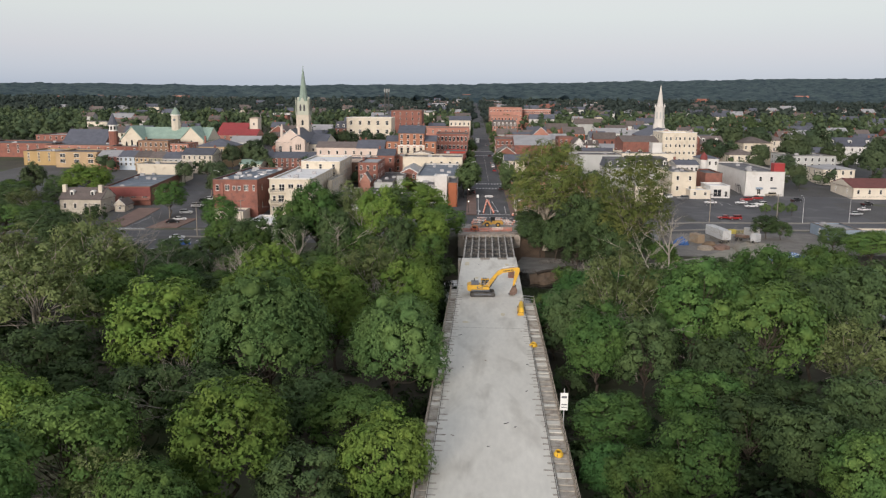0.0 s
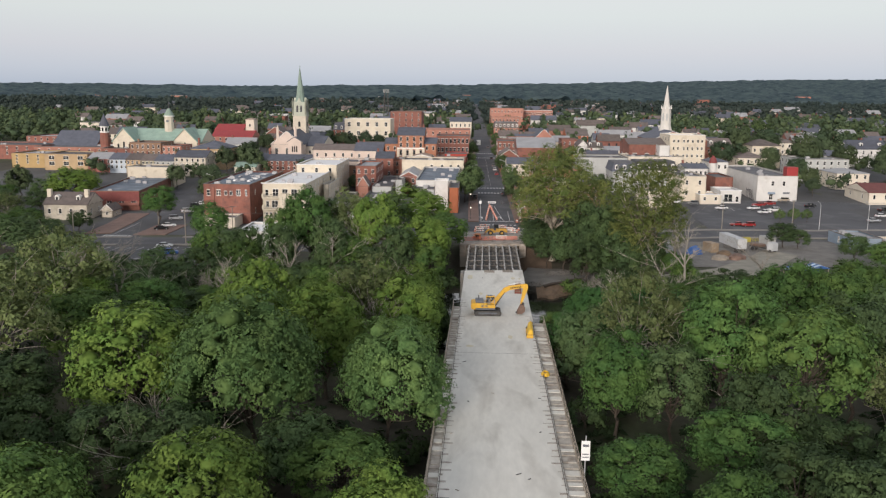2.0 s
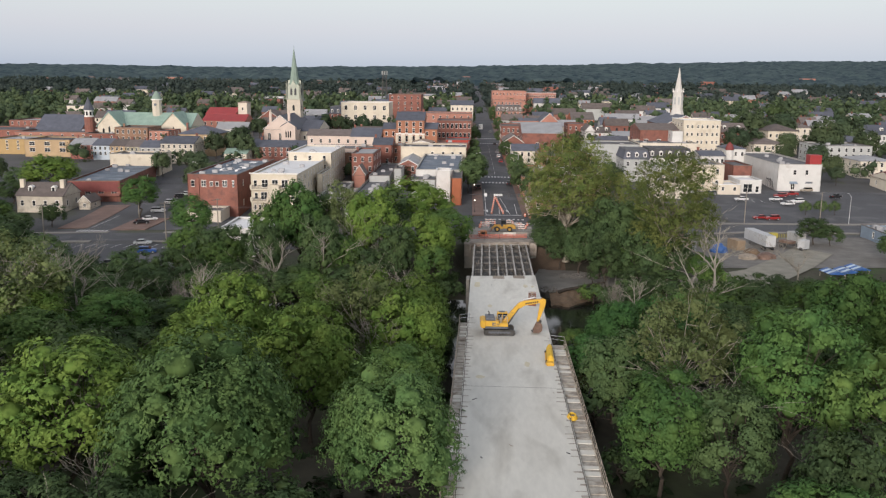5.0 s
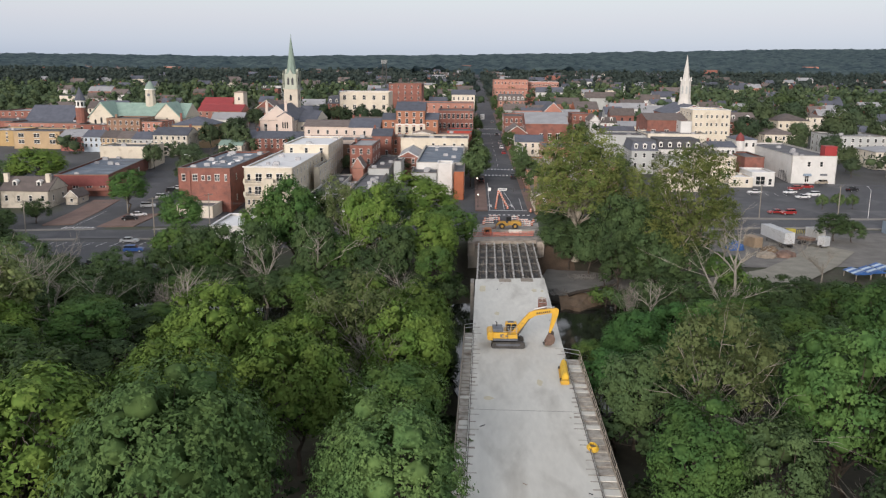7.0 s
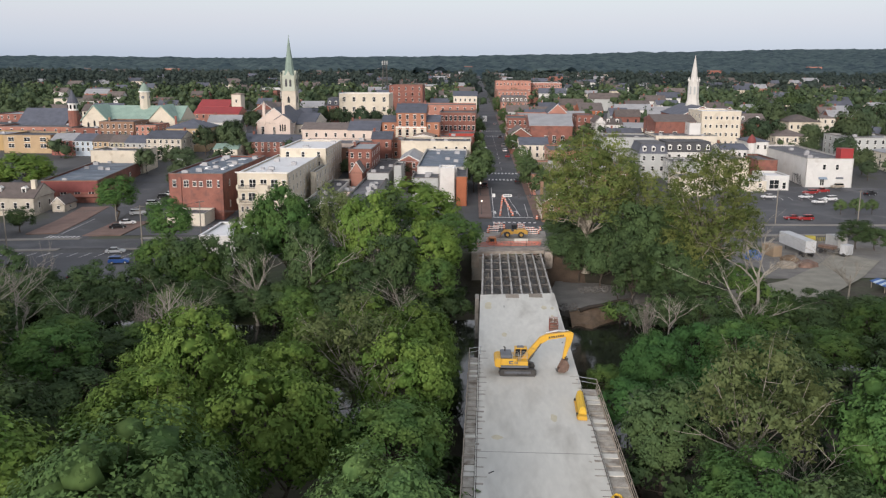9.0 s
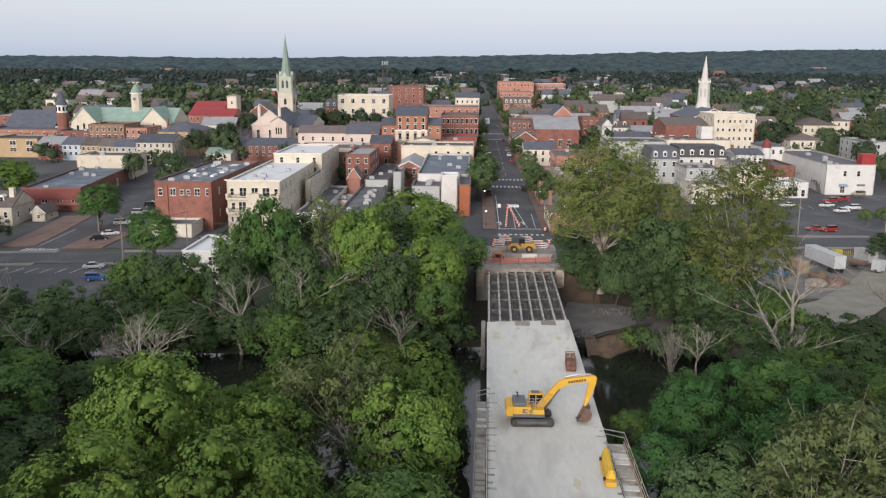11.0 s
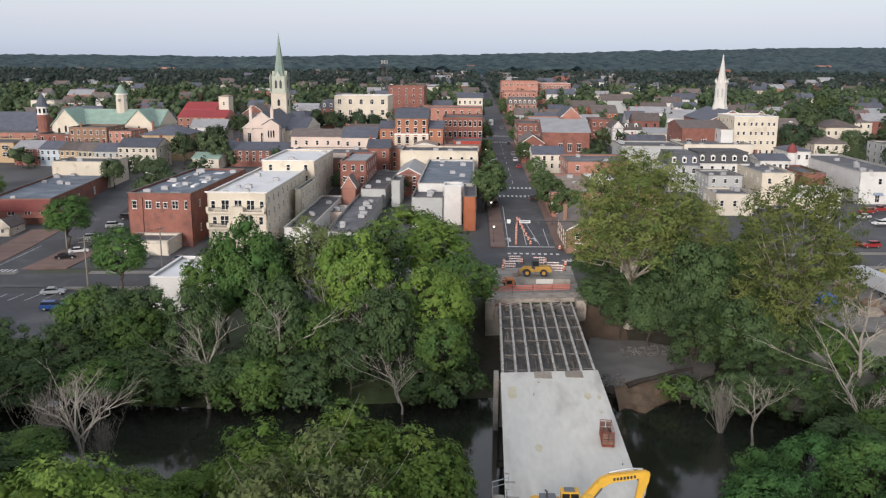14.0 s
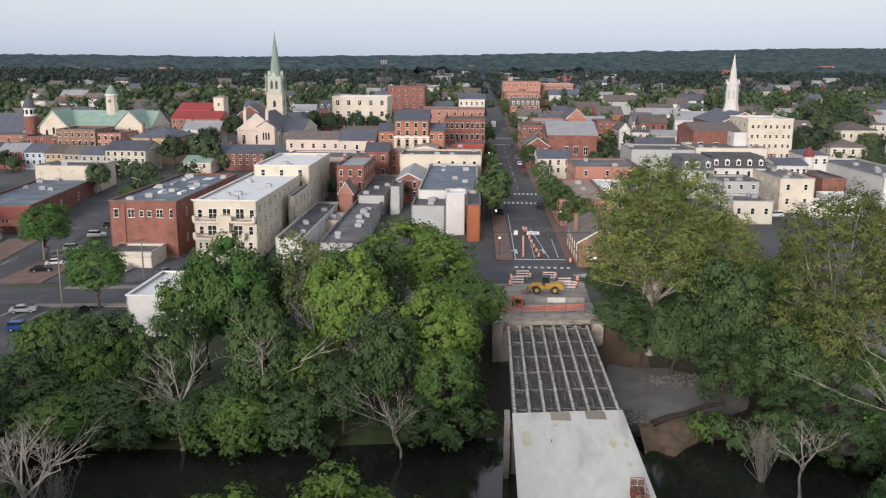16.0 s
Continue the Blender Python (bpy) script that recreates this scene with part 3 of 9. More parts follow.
    box(bm, -0.95, -1.512, 1.6, -0.6, -1.502, 1.72)
    part("side_mark", bm, GREY_PAINT, ex)
    bm = bmesh.new()
    for k in range(3):
        box(bm, -0.45 + k * 0.16, -1.512, 1.65, -0.36 + k * 0.16, -1.502, 1.95)
    part("side_mark", bm, GREY_PAINT, ex)
    return ex


excavator(pose(-1.35, -23.9, 0.004, 0, 0, 2) @ Matrix.Diagonal((0.95, 0.98, 0.96, 1)))

# ---------------------------------------------------------------- loose things on the deck
crate = thing("crate", "rust-red steel stillage standing on the deck", "crate", at=pose(4.5, -12.5, 0.003, 0, 0, -2) @ Matrix.Diagonal((0.8, 1.2, 1.25, 1)))
bm = bmesh.new()
box(bm, -0.78, -1.4, 0.0, 0.78, 1.4, 0.12)
part("base", bm, RUST, crate)
for x in (-0.76, 0.70):
    for y in (-1.38, -0.03, 1.32):
        bm = bmesh.new()
        box(bm, x, y, 0.12, x + 0.06, y + 0.06, 1.25)
        part("post", bm, RUST, crate)
for z in (0.45, 0.85, 1.2):
    for y in (-1.38, 1.32):
        bm = bmesh.new()
        box(bm, -0.76, y + 0.01, z, 0.76, y + 0.05, z + 0.06)
        part("rail", bm, RUST, crate)
    for x in (-0.76, 0.70):
        bm = bmesh.new()
        box(bm, x + 0.01, -1.38, z, x + 0.05, 1.38, z + 0.06)
        part("rail", bm, RUST, crate)
for y in (-1.33, 1.29):
    for xa, xb in ((-0.68, -0.06), (0.06, 0.68)):
        for za, zb in ((0.2, 0.62), (0.68, 1.12)):
            bm = bmesh.new()
            box(bm, xa, y, za, xb, y + 0.04, zb, bevel=0.01)
            part("panel", bm, BUCKET, crate, "dark rusty steel panel")
for k in range(5):
    bm = bmesh.new()
    bar(bm, (random.uniform(-0.4, 0.4), -1.1 + k * 0.5, 0.35), (random.uniform(-0.4, 0.4), -0.75 + k * 0.5, 0.55), 0.2, seg=10)
    part("coil", bm, BUCKET, crate, "rusty coil")
bm = bmesh.new()
box(bm, -0.7, -1.3, 0.12, 0.7, 1.3, 0.4)
part("load", bm, RUST, crate)

cover = thing("finishing_machine", "yellow finishing machine under a cover at the deck's edge", "machine", at=pose(5.4, -31.0, 0.003, 0, 0, -2) @ Matrix.Diagonal((0.62, 1.3, 0.9, 1)))
bm = bmesh.new()
pts = [(-0.75, 0.0), (0.7, 0.0), (0.72, 0.7), (0.45, 1.25), (-0.2, 1.35), (-0.6, 0.9)]
prism(bm, pts, -2.2, 1.9)
bmesh.ops.bevel(bm, geom=bm.edges[:], offset=0.18, segments=3, affect='EDGES')
part("body", bm, YELLOW_SOFT, cover, "rounded yellow body")
bm = bmesh.new()
box(bm, -1.05, -2.6, 0.1, -0.76, 1.6, 0.22)
box(bm, -0.9, -2.8, 0.0, 0.7, -2.3, 0.5, bevel=0.05)
part("frame", bm, YELLOW, cover)
for y in (-1.9, 1.3):
    bm = bmesh.new()
    bar(bm, (-1.05, y, 0.22), (-0.78, y, 0.22), 0.22, seg=14)
    part("wheel", bm, BLACK, cover)

for x, y, s in ((6.4, -44.6, 1.0), (6.9, -70.2, 0.8)):
    roll = thing("hose_coil", "yellow hose coiled on the timber walkway", "hose", group="yellow hose coils", at=pose(x, y, -0.1))
    for k in range(4):
        bm = bmesh.new()
        rr = (0.55 - 0.06 * k) * s
        tube(bm, [(rr * math.cos(0.34 * i), rr * 1.7 * math.sin(0.34 * i), 0.08 + 0.1 * k) for i in range(19)], 0.07, 6)
        part("loop", bm, YELLOW_SOFT, roll)

board = thing("sign_board", "white sign board on a post beside the bridge railing", "sign", at=pose(7.95, -66.0, -0.6))
bm = bmesh.new()
bar(bm, (0, 0.06, -0.4), (0, 0.06, 5.4), 0.06, seg=8)
part("post", bm, STEEL, board)
bm = bmesh.new()
box(bm, -0.42, -0.02, 2.9, 0.42, 0.03, 4.9, bevel=0.015)
face = part("panel", bm, WHITE_PLASTIC, board)
for k, (a, b) in enumerate(((3.2, 3.3), (3.5, 3.62), (4.3, 4.55))):
    bm = bmesh.new()
    box(bm, -0.3, -0.036, a, 0.3, -0.028, b)
    part("lettering_bar", bm, GREY_PAINT, face)
# small scraps on the deck
for k in range(14):
    x, y = random.uniform(-5.4, 5.4), random.uniform(-70, -2)
    if abs(x + 0.5) < 4.5 and abs(y + 23.9) < 4:
        continue
    if math.hypot(x - 4.75, y + 12.6) < 2.4 or math.hypot(x - 5.4, y + 31.0) < 3.4:
        continue
    bm = bmesh.new()
    box(bm, -random.uniform(0.05, 0.2), -0.04, 0, random.uniform(0.05, 0.5), 0.05, 0.06, bevel=0.01)
    tagged(part("timber_scrap", bm, random.choice((WOOD, BLACK, DARK_STEEL)), at=pose(x, y, 0.002, 0, 0, random.uniform(0, 180))),
           "small dark scrap of timber on the deck", "scrap", group="scraps on the deck")

# ---------------------------------------------------------------- streets and lots
GRAVEL_PALE = mat("pale_gravel", (0.275, 0.26, 0.215), 0.95, var=0.18, scale=0.3, fine=8, bump=0.5)
def drape(name, rows, material, lift, label, category, thick=0.0, kind="structure"):
    """A paved sheet that follows the ground: rows of points (x, y) of equal length."""
    bm = bmesh.new()
    top = [[bm.verts.new((x, y, ground_z(x, y) + lift)) for x, y in r] for r in rows]
    for a, b in zip(top, top[1:]):
        for i in range(len(a) - 1):
            bm.faces.new((a[i], a[i + 1], b[i + 1], b[i]))
    if thick:
        edge = [e for e in bm.edges if len(e.link_faces) == 1]
        r = bmesh.ops.extrude_edge_only(bm, edges=edge)
        bmesh.ops.translate(bm, vec=(0, 0, -thick), verts=[v for v in r["geom"] if isinstance(v, bmesh.types.BMVert)])
    bmesh.ops.recalc_face_normals(bm, faces=bm.faces)
    ob = part(name, bm, material)
    return tagged(ob, label, category, kind=kind)


def strip(line, off0, off1, cross=4):
    """Rows across a band beside a polyline, between two offsets (to the right of its way)."""
    rows = []
    n = len(line)
    for i, (x, y) in enumerate(line):
        a, b = line[max(0, i - 1)], line[min(n - 1, i + 1)]
        d = Vector((b[0] - a[0], b[1] - a[1])).normalized()
        rows.append([(x + d.y * (off0 + (off1 - off0) * k / cross), y - d.x * (off0 + (off1 - off0) * k / cross)) for k in range(cross + 1)])
    return rows


def resample(pts, step):
    out = []
    for (x0, y0), (x1, y1) in zip(pts, pts[1:]):
        n = max(1, int(math.hypot(x1 - x0, y1 - y0) / step))
        out += [(x0 + (x1 - x0) * i / n, y0 + (y1 - y0) * i / n) for i in range(n)]
    return out + [pts[-1]]


def patch(x0, y0, x1, y1, step=3.0, skew=0.0):
    nx_, ny_ = max(1, round((x1 - x0) / step)), max(1, round((y1 - y0) / step))
    return [[(x0 + (x1 - x0) * i / nx_, y0 + (y1 - y0) * j / ny_ + skew * i / nx_) for i in range(nx_ + 1)] for j in range(ny_ + 1)]


MAIN = [(street_x(y), y) for y in [27.5 + 3 * i for i in range(90)] + [300 + 25 * i for i in range(40)]]
RIVERSIDE = resample([(-260, 24), (-105, 40.6), (-60, 43.2), (-20, 46), (0, 47.5), (20, 50), (45, 56), (72, 61.0), (107, 62.0), (160, 66), (280, 78)], 3.0)
CROSS1 = resample([(x, 107 - x * 0.026) for x in (-260, 260)], 4.0)
CROSS2 = resample([(x, 226 - x * 0.026) for x in (-300, 300)], 6.0)
CROSS3 = resample([(x, 336 - x * 0.026) for x in (-300, 300)], 8.0)
drape("road_main", strip(MAIN, -5.6, 5.6), ASPHALT, 0.10, "dark asphalt main street running straight uphill", "road")
drape("road_riverside", strip(RIVERSIDE, -3.6, 3.6), ASPHALT, 0.085, "dark asphalt street along the river bank", "road")
drape("road_cross", strip(CROSS1, -5, 5), ASPHALT, 0.09, "asphalt cross street between the shops", "road")
drape("road_cross_upper", strip(CROSS2, -6, 6), ASPHALT, 0.09, "asphalt cross street by the church", "road")
drape("road_cross_far", strip(CROSS3, -6, 6), ASPHALT, 0.09, "asphalt cross street further uphill", "road")
SIDE_ROAD = resample([(-112, 43), (-114, 58), (-117, 84), (-121, 104)], 3.0)
drape("road_side", strip(SIDE_ROAD, -4.5, 4.5), ASPHALT, 0.095, "asphalt side street beside the parking lot", "road")
for s in (-1, 1):
    seg_main = [p for p in MAIN if 52 < p[1] < 101], [p for p in MAIN if 113 < p[1] < 218], [p for p in MAIN if 234 < p[1] < 328]
    for pts in seg_main:
        a, b = sorted((s * 5.6, s * 9.0))
        drape("pavement", strip(pts, a, b, 3), PAVING, 0.25, "brick pavement with a granite kerb", "pavement", thick=0.3)
for a, b in ((-250, -108), (-96, -12), (14, 260)):
    pts = [p for p in RIVERSIDE if a < p[0] < b]
    drape("pavement", strip(pts, -5.0, -3.6, 2), SIDEWALK, 0.22, "pale concrete pavement with a kerb", "pavement", thick=0.3)
    drape("pavement", strip(pts, 3.6, 4.8, 2), SIDEWALK, 0.22, "pale concrete pavement with a kerb", "pavement", thick=0.3)
drape("parking_lot_lower", patch(-128, 14, -66, 32.5, skew=3.5), ASPHALT, 0.14, "asphalt parking lot with white bays near the river", "parking lot")
drape("parking_lot_upper", patch(-109.4, 60, -76.5, 104), ASPHALT, 0.12, "asphalt parking lot beside the brick hall", "parking lot")
drape("parking_lot_yard", patch(-99.5, 47.6, -76.5, 60, skew=1.5), ASPHALT, 0.125, "asphalt yard before the brick hall", "parking lot")
drape("parking_lot_east", patch(72, 66.5, 134, 106, skew=2), ASPHALT, 0.12, "wide asphalt parking lot before the white hall", "parking lot")
drape("lot_gravel", patch(38, 24, 126, 49, skew=6), GRAVEL, 0.12, "grey gravel building yard", "yard")
drape("bridge_approach", [[(-8.4, 25.9), (0, 26.6), (8.6, 27.4)], [(-8.4, 34), (0, 34), (8.6, 35)], [(-8.0, 41.5), (0, 42.3), (9.0, 44.0)]], OLD_CONCRETE, 0.16,
      "bare concrete bridge approach under repair", "approach")
path = resample([(31, 6.5), (38, 9.3), (50, 15.5), (60, 20.5), (72, 30), (82, 40)], 2.0)
drape("gravel_track", strip(path, -4.4, 4.4), GRAVEL_PALE, 0.3, "pale gravel track down to the river", "track")
drape("brick_verge", patch(-109.5, 46.6, -100.0, 59.5, skew=1), PAVING, 0.24, "brick-paved verge with a kerb", "pavement", thick=0.3)
drape("brick_plaza", strip([p for p in SIDE_ROAD if 47 < p[1] < 77], -12.5, -4.6), PAVING, 0.22, "brick-paved forecourt beside the side street", "pavement", thick=0.3)

# sandy cut bank with a log, gravel shelf and rubble beside the bridge
bm = bmesh.new()
rows = []
for j in range(9):
    f = j / 8
    row = []
    for i in range(30):
        x = 9.8 + i * 0.31
        low = 2.4 + 0.2 * (x - 12) + 0.7 * math.sin(x * 1.3) + 2.6 * smooth(15.5, 18.5, x)
        high = 7.4 + 0.16 * (x - 12) + 0.3 * math.sin(x * 0.9)
        y = low + (high - low) * f + 0.3 * noise.noise((x * 1.1, f * 3, 1))
        z = WATER_Z - 0.35 + 2.1 * f ** 0.55 + 0.8 * noise.noise((x * 0.8, f * 5, 4)) * (1 - f) * min(1, f * 4)
        row.append(bm.verts.new((x, y, z)))
    rows.append(row)
for a, b in zip(rows, rows[1:]):
    for i in range(len(a) - 1):
        bm.faces.new((a[i], a[i + 1], b[i + 1], b[i]))
bmesh.ops.recalc_face_normals(bm, faces=bm.faces)
tagged(part("river_bank", bm, SAND), "eroded sandy cut bank at the water's edge", "bank", kind="structure")
bm = bmesh.new()
shelf = [(7.4, 8.4), (8.4, 6.6), (10.4, 6.0), (13.2, 7.2), (17.6, 7.9), (22.0, 9.0), (26.0, 11.5), (26.5, 15), (20.5, 18), (15, 20.5), (9, 20), (7.4, 15)]
edge = []
for (ax, ay), (bx, by) in zip(shelf, shelf[1:] + shelf[:1]):
    for i in range(6):
        f = i / 6
        q = (ax + (bx - ax) * f, ay + (by - ay) * f)
        edge.append((q[0] + 0.35 * noise.noise((q[0] * 0.9, q[1] * 0.9, 2)), q[1] + 0.35 * noise.noise((q[0] * 0.9, q[1] * 0.9, 7))))
slab(bm, edge, -8.2, -5.55)
tagged(part("river_shelf", bm, GRAVEL), "flat grey gravel shelf beside the bridge", "gravel shelf", kind="structure")
bm = bmesh.new()
tube(bm, [(11.6, 6.2, -5.6), (13.4, 6.9, -5.2), (15.6, 7.5, -5.0), (18.4, 8.6, -4.7), (21.6, 9.2, -4.3)], [0.42, 0.36, 0.32, 0.28, 0.16], 8)
tube(bm, [(19.0, 8.7, -4.6), (18.9, 8.9, -3.9), (18.6, 9.2, -3.3)], [0.14, 0.1, 0.06], 6)
tagged(part("log", bm, LOG), "dark fallen log along the cut bank", "log")
rng = np.random.default_rng(77)
bm = bmesh.new()
for k in range(420):
    x = rng.uniform(13, 26)
    y = 14.4 + (x - 13) * 0.12 + rng.uniform(-0.5, 2.6)
    if k % 4 == 0:
        x, y = rng.uniform(8.2, 11.5), rng.uniform(5.6, 9.0)
    s = rng.uniform(0.06, 0.24)
    r = bmesh.ops.create_icosphere(bm, subdivisions=1, radius=s)
    for v in r["verts"]:
        v.co *= 1 + 0.25 * rng.normal()
    bmesh.ops.translate(bm, vec=(x, y, max(ground_z(x, y), -5.55) + 0.05 + 0.12 * rng.random()), verts=r["verts"])
tagged(part("rubble", bm, GRAVEL), "heap of grey broken stone on the gravel shelf", "rubble", kind="stuff")

# ---------------------------------------------------------------- road markings
def mark(x, y, w, l, turn=0.0, material=PAINT, name="road_marking", label="white painted line on the asphalt"):
    """A thin painted bar on the road that follows the ground's slope."""
    rot = Matrix.Rotation(radians(turn), 2)
    n = max(1, int(l / 3))
    rows_ = []
    for j in range(n + 1):
        r = []
        for sx in (-w / 2, w / 2):
            q = rot @ Vector((sx, -l / 2 + l * j / n))
            r.append((x + q.x, y + q.y))
        rows_.append(r)
    ob = drape(name, rows_, material, 0.165, label, "road marking")
    ob["group"] = "road markings"
    return ob


TURN = 1.0
for y in (216.5, 237.5, 112.8, 101.6):
    n = 9
    for k in range(n):
        mark(street_x(y) - 5.0 + k * 1.25, y, 0.62, 2.2, TURN)
for k in range(9):
    mark(street_x(49) - 5.2 + k * 1.3, 50.6, 0.65, 0.8, TURN)
mark(street_x(54.5), 55.0, 0.4, 10.6, TURN + 90)
mark(street_x(70) - 4.9, 72, 0.16, 34, TURN)
mark(street_x(66) - 0.9, 67, 0.15, 22, TURN)
mark(street_x(66) + 1.0, 66, 0.15, 20, TURN + 6.5)
mark(street_x(66) + 4.2, 62, 0.15, 12, TURN)
for k in range(8):
    mark(street_x(120 + 12 * k), 122 + 12 * k, 0.14, 5, TURN)
for x, y in ((-2.9, 59.5), (3.0, 60.0)):
    mark(x, y, 0.5, 2.6, 4)
    mark(x - 0.55, y + 0.5, 0.35, 1.5, 70)
for k in range(5):
    mark(9.2 + k * 0.9, 46.6 + k * 0.25, 0.35, 3.4, 70)
# bays of the lower lot, beside the pale kerb
for k in range(15):
    mark(-124 + k * 3.2, 30.9 + (k * 3.2 + 4) / 64 * 3.4, 0.14, 3.2, -12)
for k in range(8):
    mark(-117.5 + k * 1.05, 45.2, 0.5, 2.4, -6)
mark(-116.6, 55, 0.15, 14, 4)
for k in range(9):
    mark(84 + k * 3.0, 93.0, 0.12, 3.4, 0)

# ---------------------------------------------------------------- houses
BRICK = mat("red_brick", (0.25, 0.106, 0.08), 0.92, var=0.16, scale=0.35, fine=5, per_object=0.12, dirt=((0.17, 0.085, 0.07), 0.5, 0.7, 0.5))
BRICK_PALE = mat("pale_red_brick", (0.39, 0.19, 0.142), 0.92, var=0.14, scale=0.35, fine=5, per_object=0.12)
BRICK_ORANGE = mat("orange_brick", (0.37, 0.125, 0.06), 0.9, var=0.1, scale=0.4, fine=5)
BRICK_HALL = mat("warm_hall_brick", (0.36, 0.165, 0.10), 0.92, var=0.14, scale=0.35, fine=5)
BRICK_BROWN = mat("brown_brick", (0.27, 0.165, 0.11), 0.92, var=0.14, scale=0.35, fine=5)
CREAM = mat("cream_stucco", (0.63, 0.565, 0.455), 0.9, var=0.07, scale=0.25, fine=3, dirt=((0.45, 0.38, 0.28), 0.56, 0.8, 0.35))
PALE = mat("pale_stucco", (0.66, 0.60, 0.50), 0.9, var=0.07, scale=0.25, fine=3)
WHITE = mat("white_paint_wall", (0.62, 0.61, 0.585), 0.85, var=0.07, scale=0.3, fine=3, dirt=((0.5, 0.48, 0.44), 0.58, 0.8, 0.4))
PINKISH = mat("pinkish_stucco", (0.62, 0.515, 0.445), 0.9, var=0.08, scale=0.25, fine=3)
TAN = mat("tan_stone", (0.44, 0.32, 0.19), 0.9, var=0.1, scale=0.3, fine=3)
YELLOW_WALL = mat("yellow_wall", (0.43, 0.30, 0.14), 0.9, var=0.08, scale=0.3, fine=3)
GREY_WALL = mat("grey_wall", (0.42, 0.43, 0.42), 0.9, var=0.08, scale=0.3, fine=3)
BLUE_WALL = mat("blue_grey_wall", (0.25, 0.31, 0.38), 0.9, var=0.08, scale=0.3, fine=3)
SLATE = mat("slate_roof", (0.095, 0.102, 0.128), 0.75, var=0.18, scale=0.4, fine=5, per_object=0.2)
SHINGLE = mat("brown_shingle", (0.145, 0.12, 0.11), 0.85, var=0.18, scale=0.5, fine=6, per_object=0.2)
TAR = mat("dark_roof_felt", (0.10, 0.10, 0.108), 0.9, var=0.2, scale=0.15, fine=2, per_object=0.25, dirt=((0.17, 0.17, 0.175), 0.5, 0.7, 0.2))
BLUE_TAR = mat("blue_grey_roof", (0.14, 0.17, 0.21), 0.85, var=0.2, scale=0.15, fine=2, dirt=((0.22, 0.24, 0.27), 0.5, 0.7, 0.25))
MEMBRANE = mat("white_membrane", (0.77, 0.77, 0.77), 0.8, var=0.05, scale=0.2, fine=2, dirt=((0.58, 0.57, 0.55), 0.56, 0.8, 0.2))
GREY_METAL = mat("grey_metal_roof", (0.36, 0.36, 0.37), 0.6, 0.2, var=0.12, scale=0.3, fine=3)
TAN_ROOF = mat("tan_gravel_roof", (0.33, 0.26, 0.21), 0.95, var=0.15, scale=0.2, fine=4)
RED_METAL = mat("red_metal_roof", (0.33, 0.035, 0.035), 0.5, 0.1, var=0.1, scale=0.4, fine=4)
COPPER = mat("green_copper_roof", (0.29, 0.40, 0.335), 0.75, var=0.12, scale=0.3, fine=3, dirt=((0.22, 0.31, 0.26), 0.5, 0.7, 0.6))
OLD_COPPER = mat("grey_green_copper", (0.23, 0.30, 0.25), 0.75, var=0.12, scale=0.3, fine=3)
TRIM = mat("white_trim", (0.74, 0.72, 0.68), 0.8, var=0.05)
DARK_TRIM = mat("dark_trim", (0.06, 0.06, 0.065), 0.7, var=0.1)
COPING = mat("dark_coping", (0.16, 0.14, 0.13), 0.85, var=0.15)
PALE_COPING = mat("pale_coping", (0.42, 0.40, 0.36), 0.85, var=0.1)
STONE = mat("steeple_stone", (0.56, 0.50, 0.41), 0.9, var=0.08, scale=0.4, fine=3)
STEEPLE_WHITE = mat("steeple_white", (0.60, 0.575, 0.53), 0.85, var=0.06, scale=0.4, fine=3)
STONE_GREEN = mat("weathered_green_stone", (0.44, 0.46, 0.38), 0.85, var=0.1, scale=0.4, fine=3)
CREAM_OLD = mat("dull_cream_stucco", (0.54, 0.49, 0.405), 0.9, var=0.12, scale=0.25, fine=3, dirt=((0.30, 0.27, 0.22), 0.55, 0.75, 0.4))
LOT = mat("town_yard_ground", (0.088, 0.088, 0.090), 0.95, var=0.2, scale=0.06, fine=2, dirt=((0.075, 0.08, 0.05), 0.58, 0.66, 0.045))
ground_mesh.materials.append(LOT)
ground_mesh.materials.append(BROWN_EARTH)
for f in ground_mesh.polygons:
    c = f.center.copy()
    c.y = ((c.y if c.y < 110 else 110 + (c.y - 110) / 0.9) + FALL * c.z) / PLAN
    if 24 < c.y < 330 and abs(c.x) < 230 and c.y > 34 - abs(c.x) * 0.02:
        f.material_index = 1
    if 7 < c.x < 16 and 14 < c.y < 25:
        f.material_index = 2

WIN_CACHE = {}


